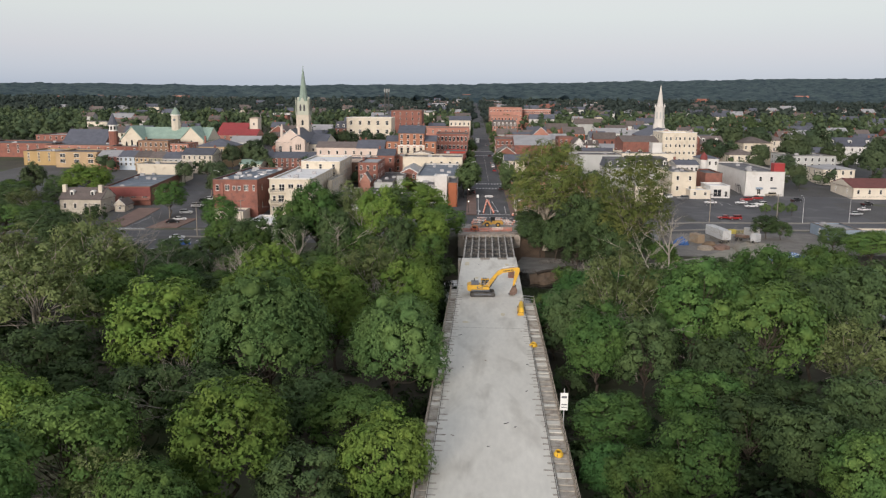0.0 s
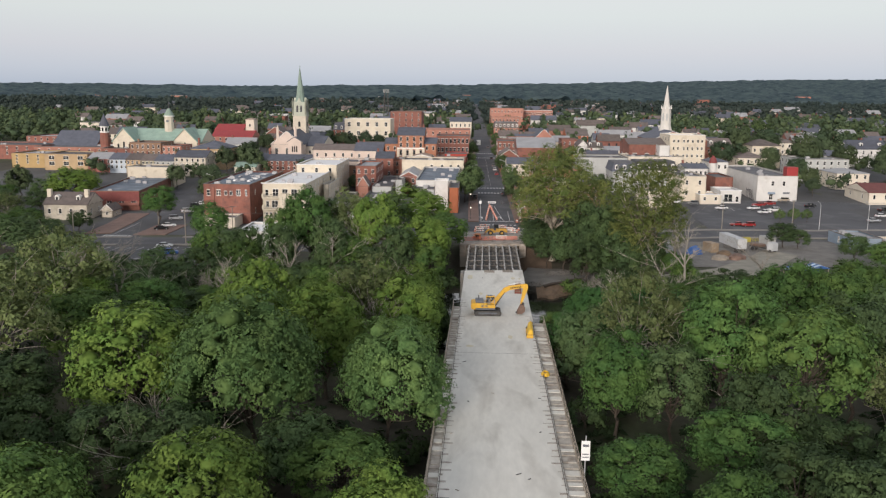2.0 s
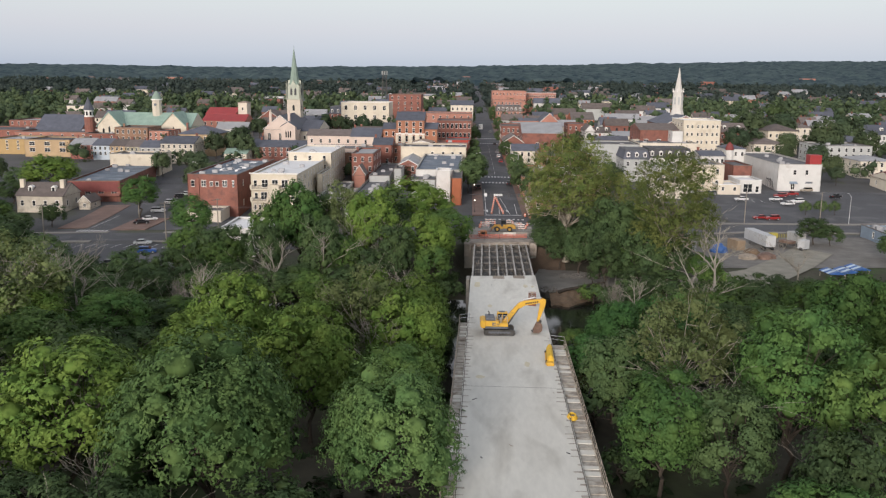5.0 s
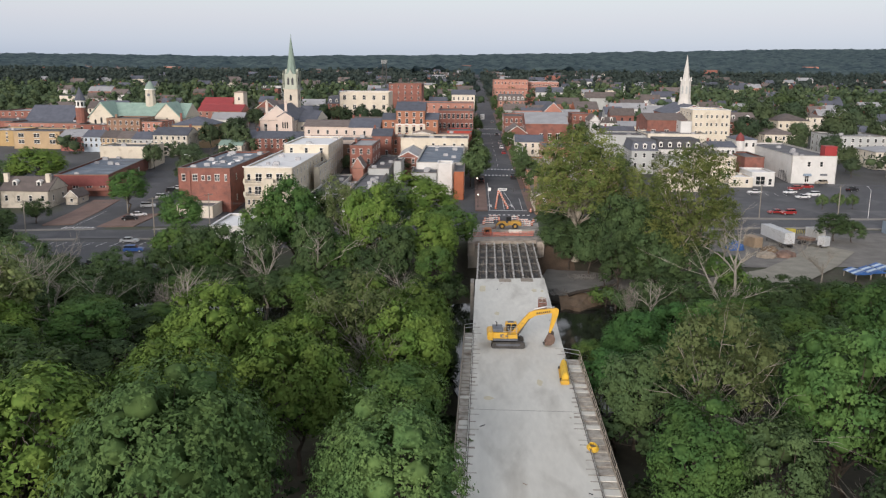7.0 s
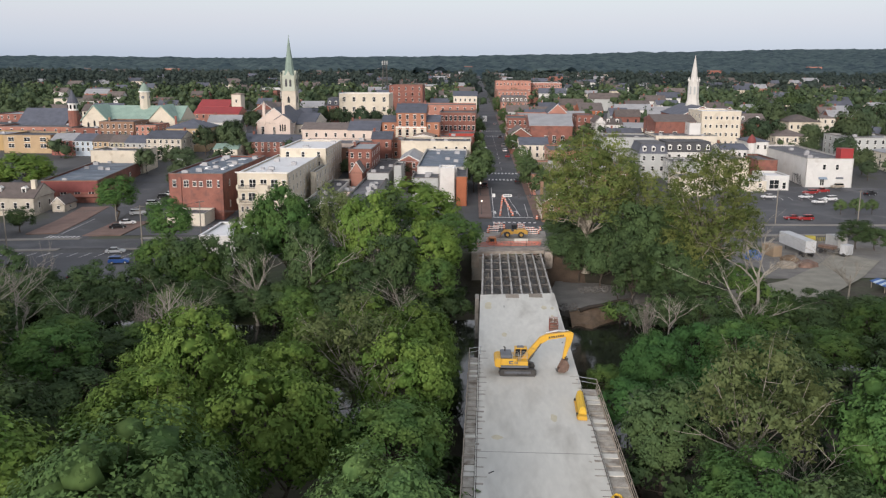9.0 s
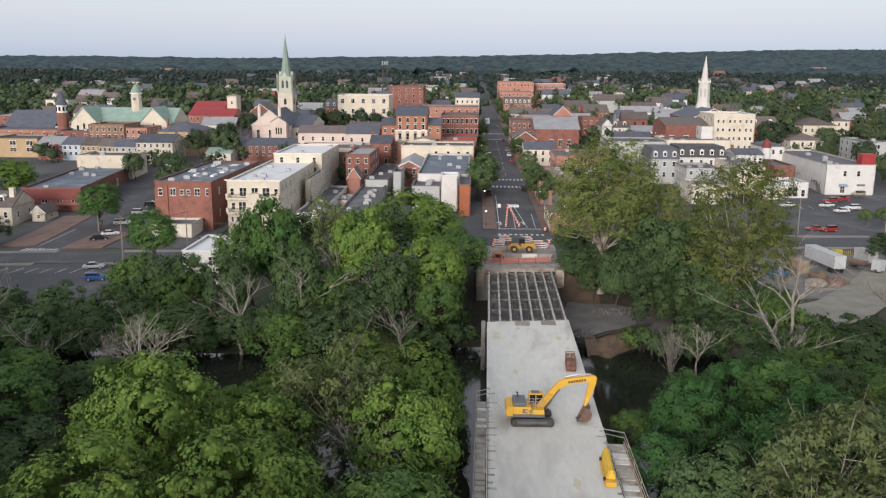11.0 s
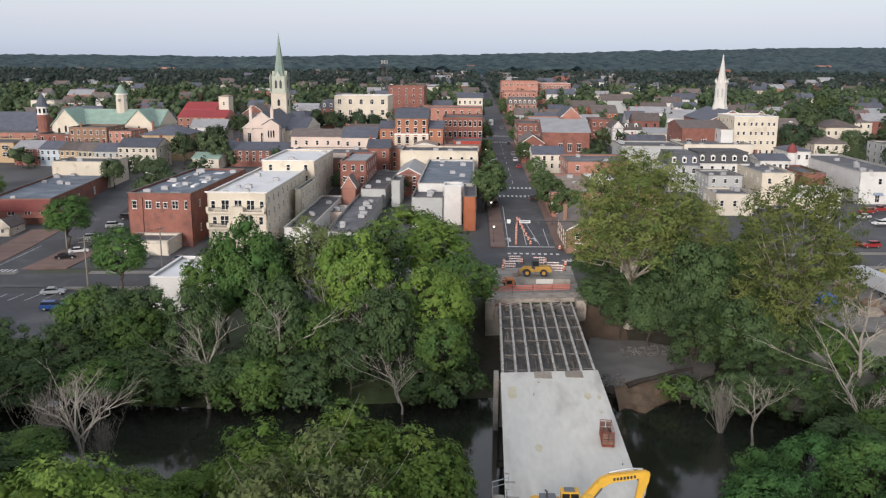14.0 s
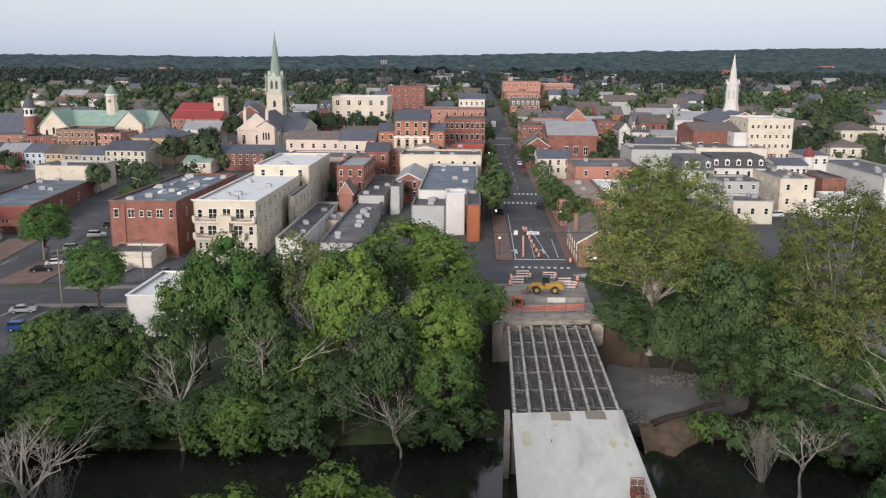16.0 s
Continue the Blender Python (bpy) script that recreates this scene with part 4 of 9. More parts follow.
def window_meshes(w, h, frame_mat, whole=False):
    key = (round(w, 1), round(h, 1), frame_mat.name, whole)
    if key not in WIN_CACHE:
        t = 0.06
        xs = [-w / 2 - 0.07, -w / 2, -w / 2 + t, w / 2 - t, w / 2, w / 2 + 0.07]
        if w > 1.3:
            xs[3:3] = [-0.05, 0.05]
        zs = [-0.1, 0, t, h / 2 - 0.03, h / 2 + 0.03, h - t, h, h + 0.12]
        bm = bmesh.new()
        v = [[bm.verts.new((x, -0.05, z)) for x in xs] for z in zs]
        for j in range(len(zs) - 1):
            for i in range(len(xs) - 1):
                ends = i in (0, len(xs) - 2)
                if 0 < j < len(zs) - 2 and ends:
                    continue
                pane_cell = j in (2, 4) and not ends and i not in (1, len(xs) - 3) and not (w > 1.3 and i == 3)
                if pane_cell and not whole:
                    continue
                f = bm.faces.new((v[j][i], v[j][i + 1], v[j + 1][i + 1], v[j + 1][i]))
                f.material_index = 1 if pane_cell else 0
        for q in [q for q in bm.verts if not q.link_faces]:
            bm.verts.remove(q)
        r = bmesh.ops.extrude_edge_only(bm, edges=[e for e in bm.edges if len(e.link_faces) == 1])
        bmesh.ops.translate(bm, vec=(0, 0.17, 0), verts=[q for q in r["geom"] if isinstance(q, bmesh.types.BMVert)])
        fr = mesh_of(bm, "window", [frame_mat, GLASS])
        bm = bmesh.new()
        box(bm, -w / 2 + t, 0.06, t, w / 2 - t, 0.14, h - t)
        WIN_CACHE[key] = fr, mesh_of(bm, "pane", GLASS)
    return WIN_CACHE[key]


def facade(bld, length, z0, z1, m, material, wins, depth=0.25, frame_mat=None):
    """A wall from x = 0 to length with real openings; wins: (x, z, w, h). m turns and places it."""
    xs = sorted({0, length, *[a for x, z, w, h in wins for a in (x - w / 2, x + w / 2)]})
    zs = sorted({z0, z1, *[a for x, z, w, h in wins for a in (z, z + h)]})
    bm = bmesh.new()
    grid = {}

    def vert(x, z, y=0.0):
        k = (round(x, 3), round(z, 3), y)
        if k not in grid:
            grid[k] = bm.verts.new((x, y, z))
        return grid[k]

    def inside(x, z):
        return any(a - w / 2 < x < a + w / 2 and b < z < b + h for a, b, w, h in wins)

    for xa, xb in zip(xs, xs[1:]):
        for za, zb in zip(zs, zs[1:]):
            if xb - xa > 1e-4 and zb - za > 1e-4 and not inside((xa + xb) / 2, (za + zb) / 2):
                bm.faces.new((vert(xa, za), vert(xb, za), vert(xb, zb), vert(xa, zb)))
    for x, z, w, h in wins:
        c = [(x - w / 2, z), (x + w / 2, z), (x + w / 2, z + h), (x - w / 2, z + h)]
        for (ax, az), (bx, bz) in zip(c, c[1:] + c[:1]):
            bm.faces.new((vert(ax, az), vert(bx, bz), vert(bx, bz, depth), vert(ax, az, depth)))
    r = bmesh.ops.extrude_edge_only(bm, edges=[e for e in bm.edges if len(e.link_faces) == 1 and all(
        abs(v.co.y) < 1e-6 and (v.co.x < 1e-6 or v.co.x > length - 1e-6 or v.co.z < z0 + 1e-6 or v.co.z > z1 - 1e-6) for v in e.verts)])
    bmesh.ops.translate(bm, vec=(0, depth, 0), verts=[v for v in r["geom"] if isinstance(v, bmesh.types.BMVert)])
    bmesh.ops.transform(bm, matrix=m, verts=bm.verts)
    wall = part("wall", bm, material, bld)
    for x, z, w, h in wins:
        far = bld.matrix_basis.translation.y > 172
        fr, pane = window_meshes(w, h, frame_mat or TRIM, far)
        ob = part("window", fr, None, bld, at=m @ Matrix.Translation((x, 0, z)))
        if not far:
            part("pane", pane, None, ob)
    return wall


def window_rows(length, z0, z1, floors, bays, w=1.0, h=1.7, margin=None, ground_door=False):
    out = []
    if floors < 1 or bays < 1:
        return out
    fh = (z1 - z0) / floors
    hh = min(h, fh * 0.62)
    ww = min(w, length / bays * 0.6)
    for f in range(floors):
        for b in range(bays):
            x = length * (b + 0.5) / bays
            out.append((x, z0 + f * fh + (fh - hh) * 0.55, ww, hh))
    return out


def roof_unit(bld, x, y, z, s=1.0, material=None):
    bm = bmesh.new()
    box(bm, x - 0.8 * s, y - 0.6 * s, z, x + 0.8 * s, y + 0.6 * s, z + 0.9 * s, bevel=0.05)
    bar(bm, (x, y, z + 0.9 * s), (x, y, z + 0.98 * s), 0.42 * s, seg=12)
    part("roof_unit", bm, material or GREY_METAL, bld)


def chimney(bld, x, y, z0, z1, material, w=0.8):
    bm = bmesh.new()
    box(bm, x - w / 2, y - w / 2, z0, x + w / 2, y + w / 2, z1 - 0.2)
    box(bm, x - w / 2 - 0.07, y - w / 2 - 0.07, z1 - 0.2, x + w / 2 + 0.07, y + w / 2 + 0.07, z1)
    part("chimney", bm, material, bld)


def house(name, label, x0, x1, y, depth, zr, wall, roof="flat", roof_mat=None, floors=2, bays=3, side=2, rh=3.0, trim=None, win=(1.0, 1.7),
          base=None, chims=0, units=0, turn=TURN, front_wins=None, cornice=True, category="house", group="", parapet=0.5, kindname=None, dormers=0):
    """A building whose front faces the river: front from x0 to x1 at y, eaves or parapet at zr."""
    w = x1 - x0
    g = min(ground_z(x0, y), ground_z(x1, y), ground_z(x0, y + depth / PLAN), ground_z(x1, y + depth / PLAN)) - 0.3 if base is None else base
    gf = max(ground_z((x0 + x1) / 2, y), g)
    b = thing(name, label, category, group=group, at=pose(x0, y, 0, 0, 0, turn))
    trim = trim or TRIM
    z_low = gf + 0.5
    fw = window_rows(w, z_low, zr - (0.5 if roof == "flat" else 0.1), floors, bays, *win) if front_wins is None else front_wins
    facade(b, w, g, zr, Matrix.Identity(4), wall, fw, frame_mat=trim)
    sw = window_rows(depth, z_low, zr - 0.4, floors, side if y < 235 else 0, *win)
    left_seen = x0 > 0
    facade(b, depth, g, zr, Matrix.Translation((0, depth, 0)) @ Matrix.Rotation(radians(-90), 4, 'Z'), wall, sw if left_seen else [], frame_mat=trim)
    facade(b, depth, g, zr, Matrix.Translation((w, 0, 0)) @ Matrix.Rotation(radians(90), 4, 'Z'), wall, [] if left_seen else sw, frame_mat=trim)
    facade(b, w, g, zr, Matrix.Translation((w, depth, 0)) @ Matrix.Rotation(radians(180), 4, 'Z'), wall, [], frame_mat=trim)
    roof_mat = roof_mat or TAR
    o = 0.35
    bm = bmesh.new()
    if roof == "flat":
        box(bm, 0.26, 0.26, zr - parapet - 0.3, w - 0.26, depth - 0.26, zr - parapet)
        part("roof", bm, roof_mat, b)
        if cornice:
            bm = bmesh.new()
            box(bm, -0.12, -0.12, zr - 0.02, w + 0.12, 0.32, zr + 0.14)
            box(bm, -0.12, 0.325, zr - 0.02, 0.32, depth - 0.325, zr + 0.12)
            box(bm, w - 0.32, 0.325, zr - 0.02, w + 0.12, depth - 0.325, zr + 0.12)
            box(bm, -0.12, depth - 0.32, zr - 0.02, w + 0.12, depth + 0.12, zr + 0.12)
            part("coping", bm, roof_mat if roof_mat is MEMBRANE else (COPING if wall not in (CREAM, PALE, WHITE) else PALE_COPING), b)
        for k in range(units):
            roof_unit(b, random.uniform(1.5, max(1.6, w - 1.5)), random.uniform(1.5, max(1.6, depth - 1.5)), zr - parapet, random.uniform(0.7, 1.2))
    elif roof == "gx":
        prism(bm, [(-o, -0.12), (depth + o, -0.12), (depth + o, 0.1), (depth / 2, rh + 0.1), (-o, 0.1)], -o, w + o,
              Matrix(((0, 1, 0, 0), (1, 0, 0, 0), (0, 0, 1, zr), (0, 0, 0, 1))))
        part("roof", bm, roof_mat, b)
        for x in (-0.003, w - 0.25 + 0.003):
            bm = bmesh.new()
            prism(bm, [(0.05, -0.02), (depth - 0.05, -0.02), (depth / 2, rh - 0.25)], x - 0.4 if x < 0 else x + 0.05, x + 0.2 if x < 0 else x + 0.65,
                  Matrix(((0, 1, 0, 0), (1, 0, 0, 0), (0, 0, 1, zr), (0, 0, 0, 1))))
            part("gable", bm, wall, b)
    elif roof == "gy":
        prism(bm, [(-o, -0.12), (w + o, -0.12), (w + o, 0.1), (w / 2, rh + 0.1), (-o, 0.1)], -o, depth + o, Matrix.Translation((0, 0, zr)))
        part("roof", bm, roof_mat, b)
        bm = bmesh.new()
        prism(bm, [(0.02, -0.02), (w - 0.02, -0.02), (w / 2, rh - 0.22)], -0.4, 0.1, Matrix.Translation((0, 0, zr)))
        part("gable", bm, wall, b)
        bm = bmesh.new()
        for s in (-1, 1):
            pts = [(w / 2, rh - 0.1), (w / 2, rh + 0.16), (w / 2 + s * (w / 2 + o), 0.16), (w / 2 + s * (w / 2 + o), -0.12)]
            prism(bm, pts, -o - 0.1, -o - 0.003, Matrix.Translation((0, 0, zr)))
        part("bargeboard", bm, trim, b)
    elif roof == "hip":
        i = min(w, depth) / 2
        lo = [(-o, -o), (w + o, -o), (w + o, depth + o), (-o, depth + o)]
        hi = [(i, i), (w - i, i), (w - i, depth - i), (i, depth - i)]
        if w >= depth:
            hi = [(i, depth / 2 - 0.05), (w - i, depth / 2 - 0.05), (w - i, depth / 2 + 0.05), (i, depth / 2 + 0.05)]
        else:
            hi = [(w / 2 - 0.05, i), (w / 2 + 0.05, i), (w / 2 + 0.05, depth - i), (w / 2 - 0.05, depth - i)]
        va = [bm.verts.new((*p, zr - 0.1)) for p in lo]
        vb = [bm.verts.new((*p, zr + 0.08)) for p in lo]
        vc = [bm.verts.new((*p, zr + rh)) for p in hi]
        bm.faces.new(va[::-1])
        bm.faces.new(vc)
        for q, r in ((va, vb), (vb, vc)):
            for k in range(4):
                bm.faces.new((q[k], q[(k + 1) % 4], r[(k + 1) % 4], r[k]))
        part("roof", bm, roof_mat, b)
    elif roof == "mansard":
        lo = [(-o, -o), (w + o, -o), (w + o, depth + o), (-o, depth + o)]
        hi = [(0.7, 0.7), (w - 0.7, 0.7), (w - 0.7, depth - 0.7), (0.7, depth - 0.7)]
        va = [bm.verts.new((*p, zr - 0.1)) for p in lo]
        vc = [bm.verts.new((*p, zr + rh)) for p in hi]
        bm.faces.new(va[::-1])
        bm.faces.new(vc)
        for k in range(4):
            bm.faces.new((va[k], va[(k + 1) % 4], vc[(k + 1) % 4], vc[k]))
        part("roof", bm, roof_mat, b)
        bm = bmesh.new()
        box(bm, 0.5, 0.5, zr + rh + 0.002, w - 0.5, depth - 0.5, zr + rh + 0.2)
        part("roof_deck", bm, TAR, b)
        dormers = dormers or bays
    if roof in ("gx", "mansard") and dormers:
        for k in range(dormers):
            x = w * (k + 0.5) / dormers
            bm = bmesh.new()
            yy = -0.3 if roof == "mansard" else depth * 0.16
            zz = zr + (0.75 if roof == "mansard" else rh * 0.3)
            box(bm, x - 0.65, yy, zz, x + 0.65, yy + 1.8, zz + 1.5)
            prism(bm, [(x - 0.85, zz + 1.502), (x + 0.85, zz + 1.502), (x, zz + 2.05)], yy - 0.1, yy + 1.9)
            d = part("dormer", bm, trim, b)
            bm = bmesh.new()
            box(bm, x - 0.4, yy - 0.03, zz + 0.25, x + 0.4, yy - 0.004, zz + 1.35)
            part("pane", bm, GLASS, d)
    for k in range(chims):
        cx = w * (0.06 if k % 2 == 0 else 0.94)
        cy = depth * 0.5
        chimney(b, cx, cy, zr - 0.5, zr + (rh if roof != "flat" else 0) + 1.3, wall if wall in (BRICK, BRICK_PALE, BRICK_BROWN) else BRICK)
    return b


random.seed(21)
FOOT = []


def H(name, label, x0, x1, y, depth, *args, **kw):
    FOOT.append((x0, x1, y, y + depth))
    return house(name, label, x0, x1, y, depth * PLAN, *args, **kw)


# --- first block, between the riverside street and the cross street
H("apartment_building", "four-storey cream stucco apartment building with a white flat roof", -75.0, -60.8, 62.5, 34, 8.0, CREAM, "flat", MEMBRANE, 4, 0, 10,
  units=6, win=(1.0, 1.7), category="apartment building", base=-6.4,
  front_wins=[(1.4, 4.2, 1.0, 1.9), (4.3, 4.0, 1.9, 2.3), (7.4, 4.0, 1.8, 2.3), (10.4, 4.0, 1.9, 2.3), (13.1, 4.2, 1.0, 1.9),
              (1.6, 0.4, 1.0, 1.9), (4.0, 0.2, 2.0, 2.3), (9.9, 0.2, 2.0, 2.3), (12.8, 0.4, 1.0, 1.9), (6.9, 0.4, 1.3, 1.9),
              (1.2, -2.9, 0.7, 1.5), (2.6, -2.9, 0.7, 1.5), (4.2, -2.9, 0.7, 1.5), (10.8, -2.9, 0.9, 1.6), (12.6, -2.9, 0.9, 1.6), (7.2, -5.6, 3.4, 3.4), (2.3, -5.4, 1.2, 1.6), (12.2, -5.4, 1.2, 1.6)])
apt = bpy.data.objects["apartment_building"]
for z, spans in ((3.75, ((0.2, 6.0), (8.4, 14.0))), (-0.05, ((0.2, 5.6), (8.4, 11.6)))):
    for xa, xb in spans:
        bm = bmesh.new()
        box(bm, xa, -1.7, z - 0.45, xb, -0.004, z)
        bal = part("balcony", bm, CREAM, apt, "shallow balcony with a dark railing")
        bm = bmesh.new()
        for k in range(int((xb - xa) / 0.22)):
            box(bm, xa + 0.1 + k * 0.22, -1.66, z, xa + 0.14 + k * 0.22, -1.62, z + 0.95)
        box(bm, xa, -1.68, z + 0.95, xb, -1.6, z + 1.03)
        part("railing", bm, DARK_TRIM, bal)
        for x in (xa + 0.2, xb - 0.2):
            bm = bmesh.new()
            box(bm, x - 0.32, -1.72, z + 0.001, x + 0.32, -1.2, z + 1.12)
            part("pier", bm, CREAM, bal)
bm = bmesh.new()
box(bm, 6.05, -1.74, -5.9, 8.35, -0.004, 4.9)
part("entrance_bay", bm, CREAM, apt, "projecting cream entrance bay")
bm = bmesh.new()
box(bm, -0.4, -0.4, 8.142, 14.6, -0.1, 8.42)
part("cornice", bm, TRIM, apt)
H("apartment_building", "cream stucco rear wing of the apartment building with balconies", -75.6, -60.0, 96.8, 22, 10.0, CREAM, "flat", MEMBRANE, 4, 3, 7, units=3, win=(1.1, 1.8), category="apartment building", base=-5)
H("apartment_wing", "cream wing with dark balconies beside the apartment building", -60.0, -58.2, 80, 16, 5.2, CREAM, "flat", TAR, 3, 0, 5, category="apartment building", base=-5.5, win=(1.2, 1.9))
H("brick_hall", "two-storey red brick hall with a flat grey roof", -95.4, -79.8, 64, 33, 7.4, BRICK, "flat", BLUE_TAR, 2, 0, 4, units=9, category="hall", base=-6.3,
  front_wins=[(1.6, 3.6, 1.1, 1.9), (5.0, 3.6, 1.5, 1.9), (7.4, 3.8, 1.0, 1.3), (9.2, 3.8, 1.0, 1.3), (11.6, 3.6, 1.5, 1.9), (14.5, 3.6, 1.3, 1.9)])
hall = bpy.data.objects["brick_hall"]
rng = np.random.default_rng(12)
for k in range(14):
    bm = bmesh.new()
    x, y, w, l = rng.uniform(1, 12), rng.uniform(2, 44), rng.uniform(0.5, 2.6), rng.uniform(0.6, 4.6)
    box(bm, x, y, 6.9, x + w, y + l, 6.9 + rng.uniform(0.03, 0.5))
    part("roof_patch", bm, (MEMBRANE, GREY_METAL)[k % 2], hall, "pale roof patch")
for x in (3.2, 15.1):
    bm = bmesh.new()
    box(bm, x - 0.45, -0.3, -6.2, x + 0.45, -0.003, 6.4)
    part("pilaster", bm, BRICK, hall)
H("loading_shed", "low white shed with a dark flat roof before the brick hall", -93.0, -82.4, 57.8, 6.1, -2.4, PALE, "flat", TAR, 1, 0, 0, category="shed", base=-6.4)
H("boat_house", "white rendered building with a pale flat roof by the river", -68.2, -56.0, 27.8, 11, 0.7, WHITE, "flat", MEMBRANE, 2, 1, 3, category="building", base=-7.2, win=(1.6, 1.6))
H("warehouse", "pale rear section of the grey warehouse", -45.8, -38.4, 95.8, 30, 2.2, GREY_WALL, "flat", TAR, 1, 0, 3, units=4, category="warehouse", base=-5)
H("warehouse", "long grey warehouse with a dark flat roof", -44.9, -37.6, 56.5, 39, 0.9, GREY_WALL, "flat", TAR, 1, 0, 3, units=9, category="warehouse", base=-6)
wh = [o for o in bpy.data.objects if o.name.startswith("warehouse") and o.parent is None][-1]
bm = bmesh.new()
box(bm, 0.6, -0.06, -5.2, 5.2, -0.003, -2.3)
part("roller_door", bm, WHITE, wh, "pale roller door")
H("rear_shop", "white painted low shop with a dark flat roof", -56.5, -50.2, 62, 34, 0.0, WHITE, "flat", TAR, 1, 0, 4, units=5, category="shop", base=-6.5)
H("rear_shop", "low white yard building with roof machines", -51.5, -46.2, 82, 8, -1.2, PINKISH, "flat", GREY_METAL, 1, 0, 1, units=2, category="shop", base=-6.5)
H("garden_shed", "steep brown brick gable beside the warehouse", -51.4, -47.4, 96, 5, 2.2, BRICK_PALE, "gy", SHINGLE, 1, 0, 0, rh=3.6, category="building", base=-5.5)
H("town_house", "three-storey red brick house with white windows and a grey roof", -54.6, -46.4, 106, 18, 8.6, BRICK, "flat", GREY_METAL, 3, 3, 5, base=-3, chims=1)
H("corner_shop", "corner building with an orange brick front and a flat roof", -14.0, -10.9, 66.3, 15, 7.0, BRICK_ORANGE, "flat", TAR, 2, 0, 4, category="shop", base=-3)
H("shop", "white rendered rear of a shop with a blue-grey flat roof", -27.0, -12.0, 81.3, 39, 7.0, WHITE, "flat", BLUE_TAR, 2, 0, 3, units=6, category="shop", base=-3.5)
H("shop_annex", "lower dark-roofed annex with a grey wall", -27.3, -19.4, 71.5, 9.6, 5.5, GREY_WALL, "flat", TAR, 1, 0, 0, units=3, category="shop", base=-4)
H("white_slab", "tall white rendered lift shaft on the corner building", -19.2, -14.6, 71, 4.5, 8.6, WHITE, "flat", MEMBRANE, 1, 0, 0, category="building", base=-3.5)
H("gabled_shop", "brick gabled shop with a pale metal roof", -36.5, -29.6, 106, 18, 4.6, BRICK, "gy", GREY_METAL, 2, 2, 2, rh=2.0, category="shop", base=-4)
H("silo_block", "grey concrete stair block between the shops", -36.6, -33.9, 95, 8, 5.0, GREY_WALL, "flat", TAR, 1, 0, 0, category="building", base=-4.5)
H("yellow_shop_row", "long cream shop row with a dark flat roof", -38.9, -12.4, 126, 12, 9.0, CREAM, "flat", TAR, 2, 0, 0, units=4, category="shop", base=-1.5,
  front_wins=[(12.8, 5.2, 1.0, 1.8), (17.2, 5.2, 1.0, 1.8), (21.0, 5.2, 1.0, 1.8), (24.2, 5.2, 1.0, 1.8)])
H("brick_house", "small red brick corner house with white windows", 9.0, 18.6, 51.8, 13, 3.2, BRICK_BROWN, "gy", SHINGLE, 2, 2, 5, rh=3.0, base=-3, chims=1)
H("flat_shop", "low shop with a tan gravel roof and a white front", 8.4, 21.4, 79, 26, 5.6, BRICK_PALE, "flat", TAN_ROOF, 2, 4, 5, units=5, category="shop", base=-3)
H("white_annex", "low white roof building with a vent tower", 21.8, 29.0, 98, 9, 5.2, WHITE, "flat", MEMBRANE, 1, 2, 1, units=2, category="building", base=-3)
# --- left part
H("dormer_house", "pale stone house with grey shingle roof, dormers and tall chimneys", -151.0, -136.2, 65, 8, -0.5, CREAM_OLD, "gx", SHINGLE, 1, 4, 2, rh=3.6, base=-6.8, dormers=2)
dh = bpy.data.objects["dormer_house"]
for x in (0.4, 13.3):
    chimney(dh, x, 4, -2, 4.3, CREAM, 1.3)
H("small_gable_house", "small white gabled house beside the side street", -134.0, -130.2, 69, 5, -3.2, CREAM_OLD, "gy", SHINGLE, 1, 1, 1, rh=2.2, base=-6.6)
H("brew_hall", "long low red brick hall with a blue-grey flat roof", -143.7, -126.7, 77.4, 40, 2.0, BRICK, "flat", BLUE_TAR, 1, 4, 4, turn=8.5, units=7, category="hall", base=-6.3, win=(1.8, 2.2))
bh = bpy.data.objects["brew_hall"]
bm = bmesh.new()
prism(bm, [(-1.4, -3.0), (-0.004, -2.2), (-0.004, -3.1)], 7.4, 16.8, Matrix(((0, 1, 0, 0), (1, 0, 0, 0), (0, 0, 1, 0), (0, 0, 0, 1))))
part("awning", bm, BRICK, bh, "red awning over the entrance")
bm = bmesh.new()
box(bm, 0.1, -0.08, -1.6, 16.9, -0.003, 1.7)
part("fascia", bm, mat("red_fascia", (0.19, 0.055, 0.05), 0.8, var=0.12), bh, "red painted fascia")
H("cream_hall", "cream rendered hall with a dark roof edge", -156.5, -137.0, 117.5, 10, 5.4, CREAM, "flat", TAR, 1, 0, 0, units=3, trim=DARK_TRIM, category="hall", base=-4)
H("row_house", "white three-storey row house with a slate roof", -149.2, -134.6, 141, 10, 7.0, CREAM_OLD, "gx", SLATE, 3, 6, 2, rh=2.8, base=-3, chims=2)
ROW_RED = mat("faded_red_wall", (0.30, 0.12, 0.10), 0.9, var=0.12)
ROW_BLUE = mat("pale_blue_wall", (0.46, 0.52, 0.58), 0.9, var=0.08)
ROW_OLIVE = mat("olive_wall", (0.36, 0.33, 0.22), 0.9, var=0.1)
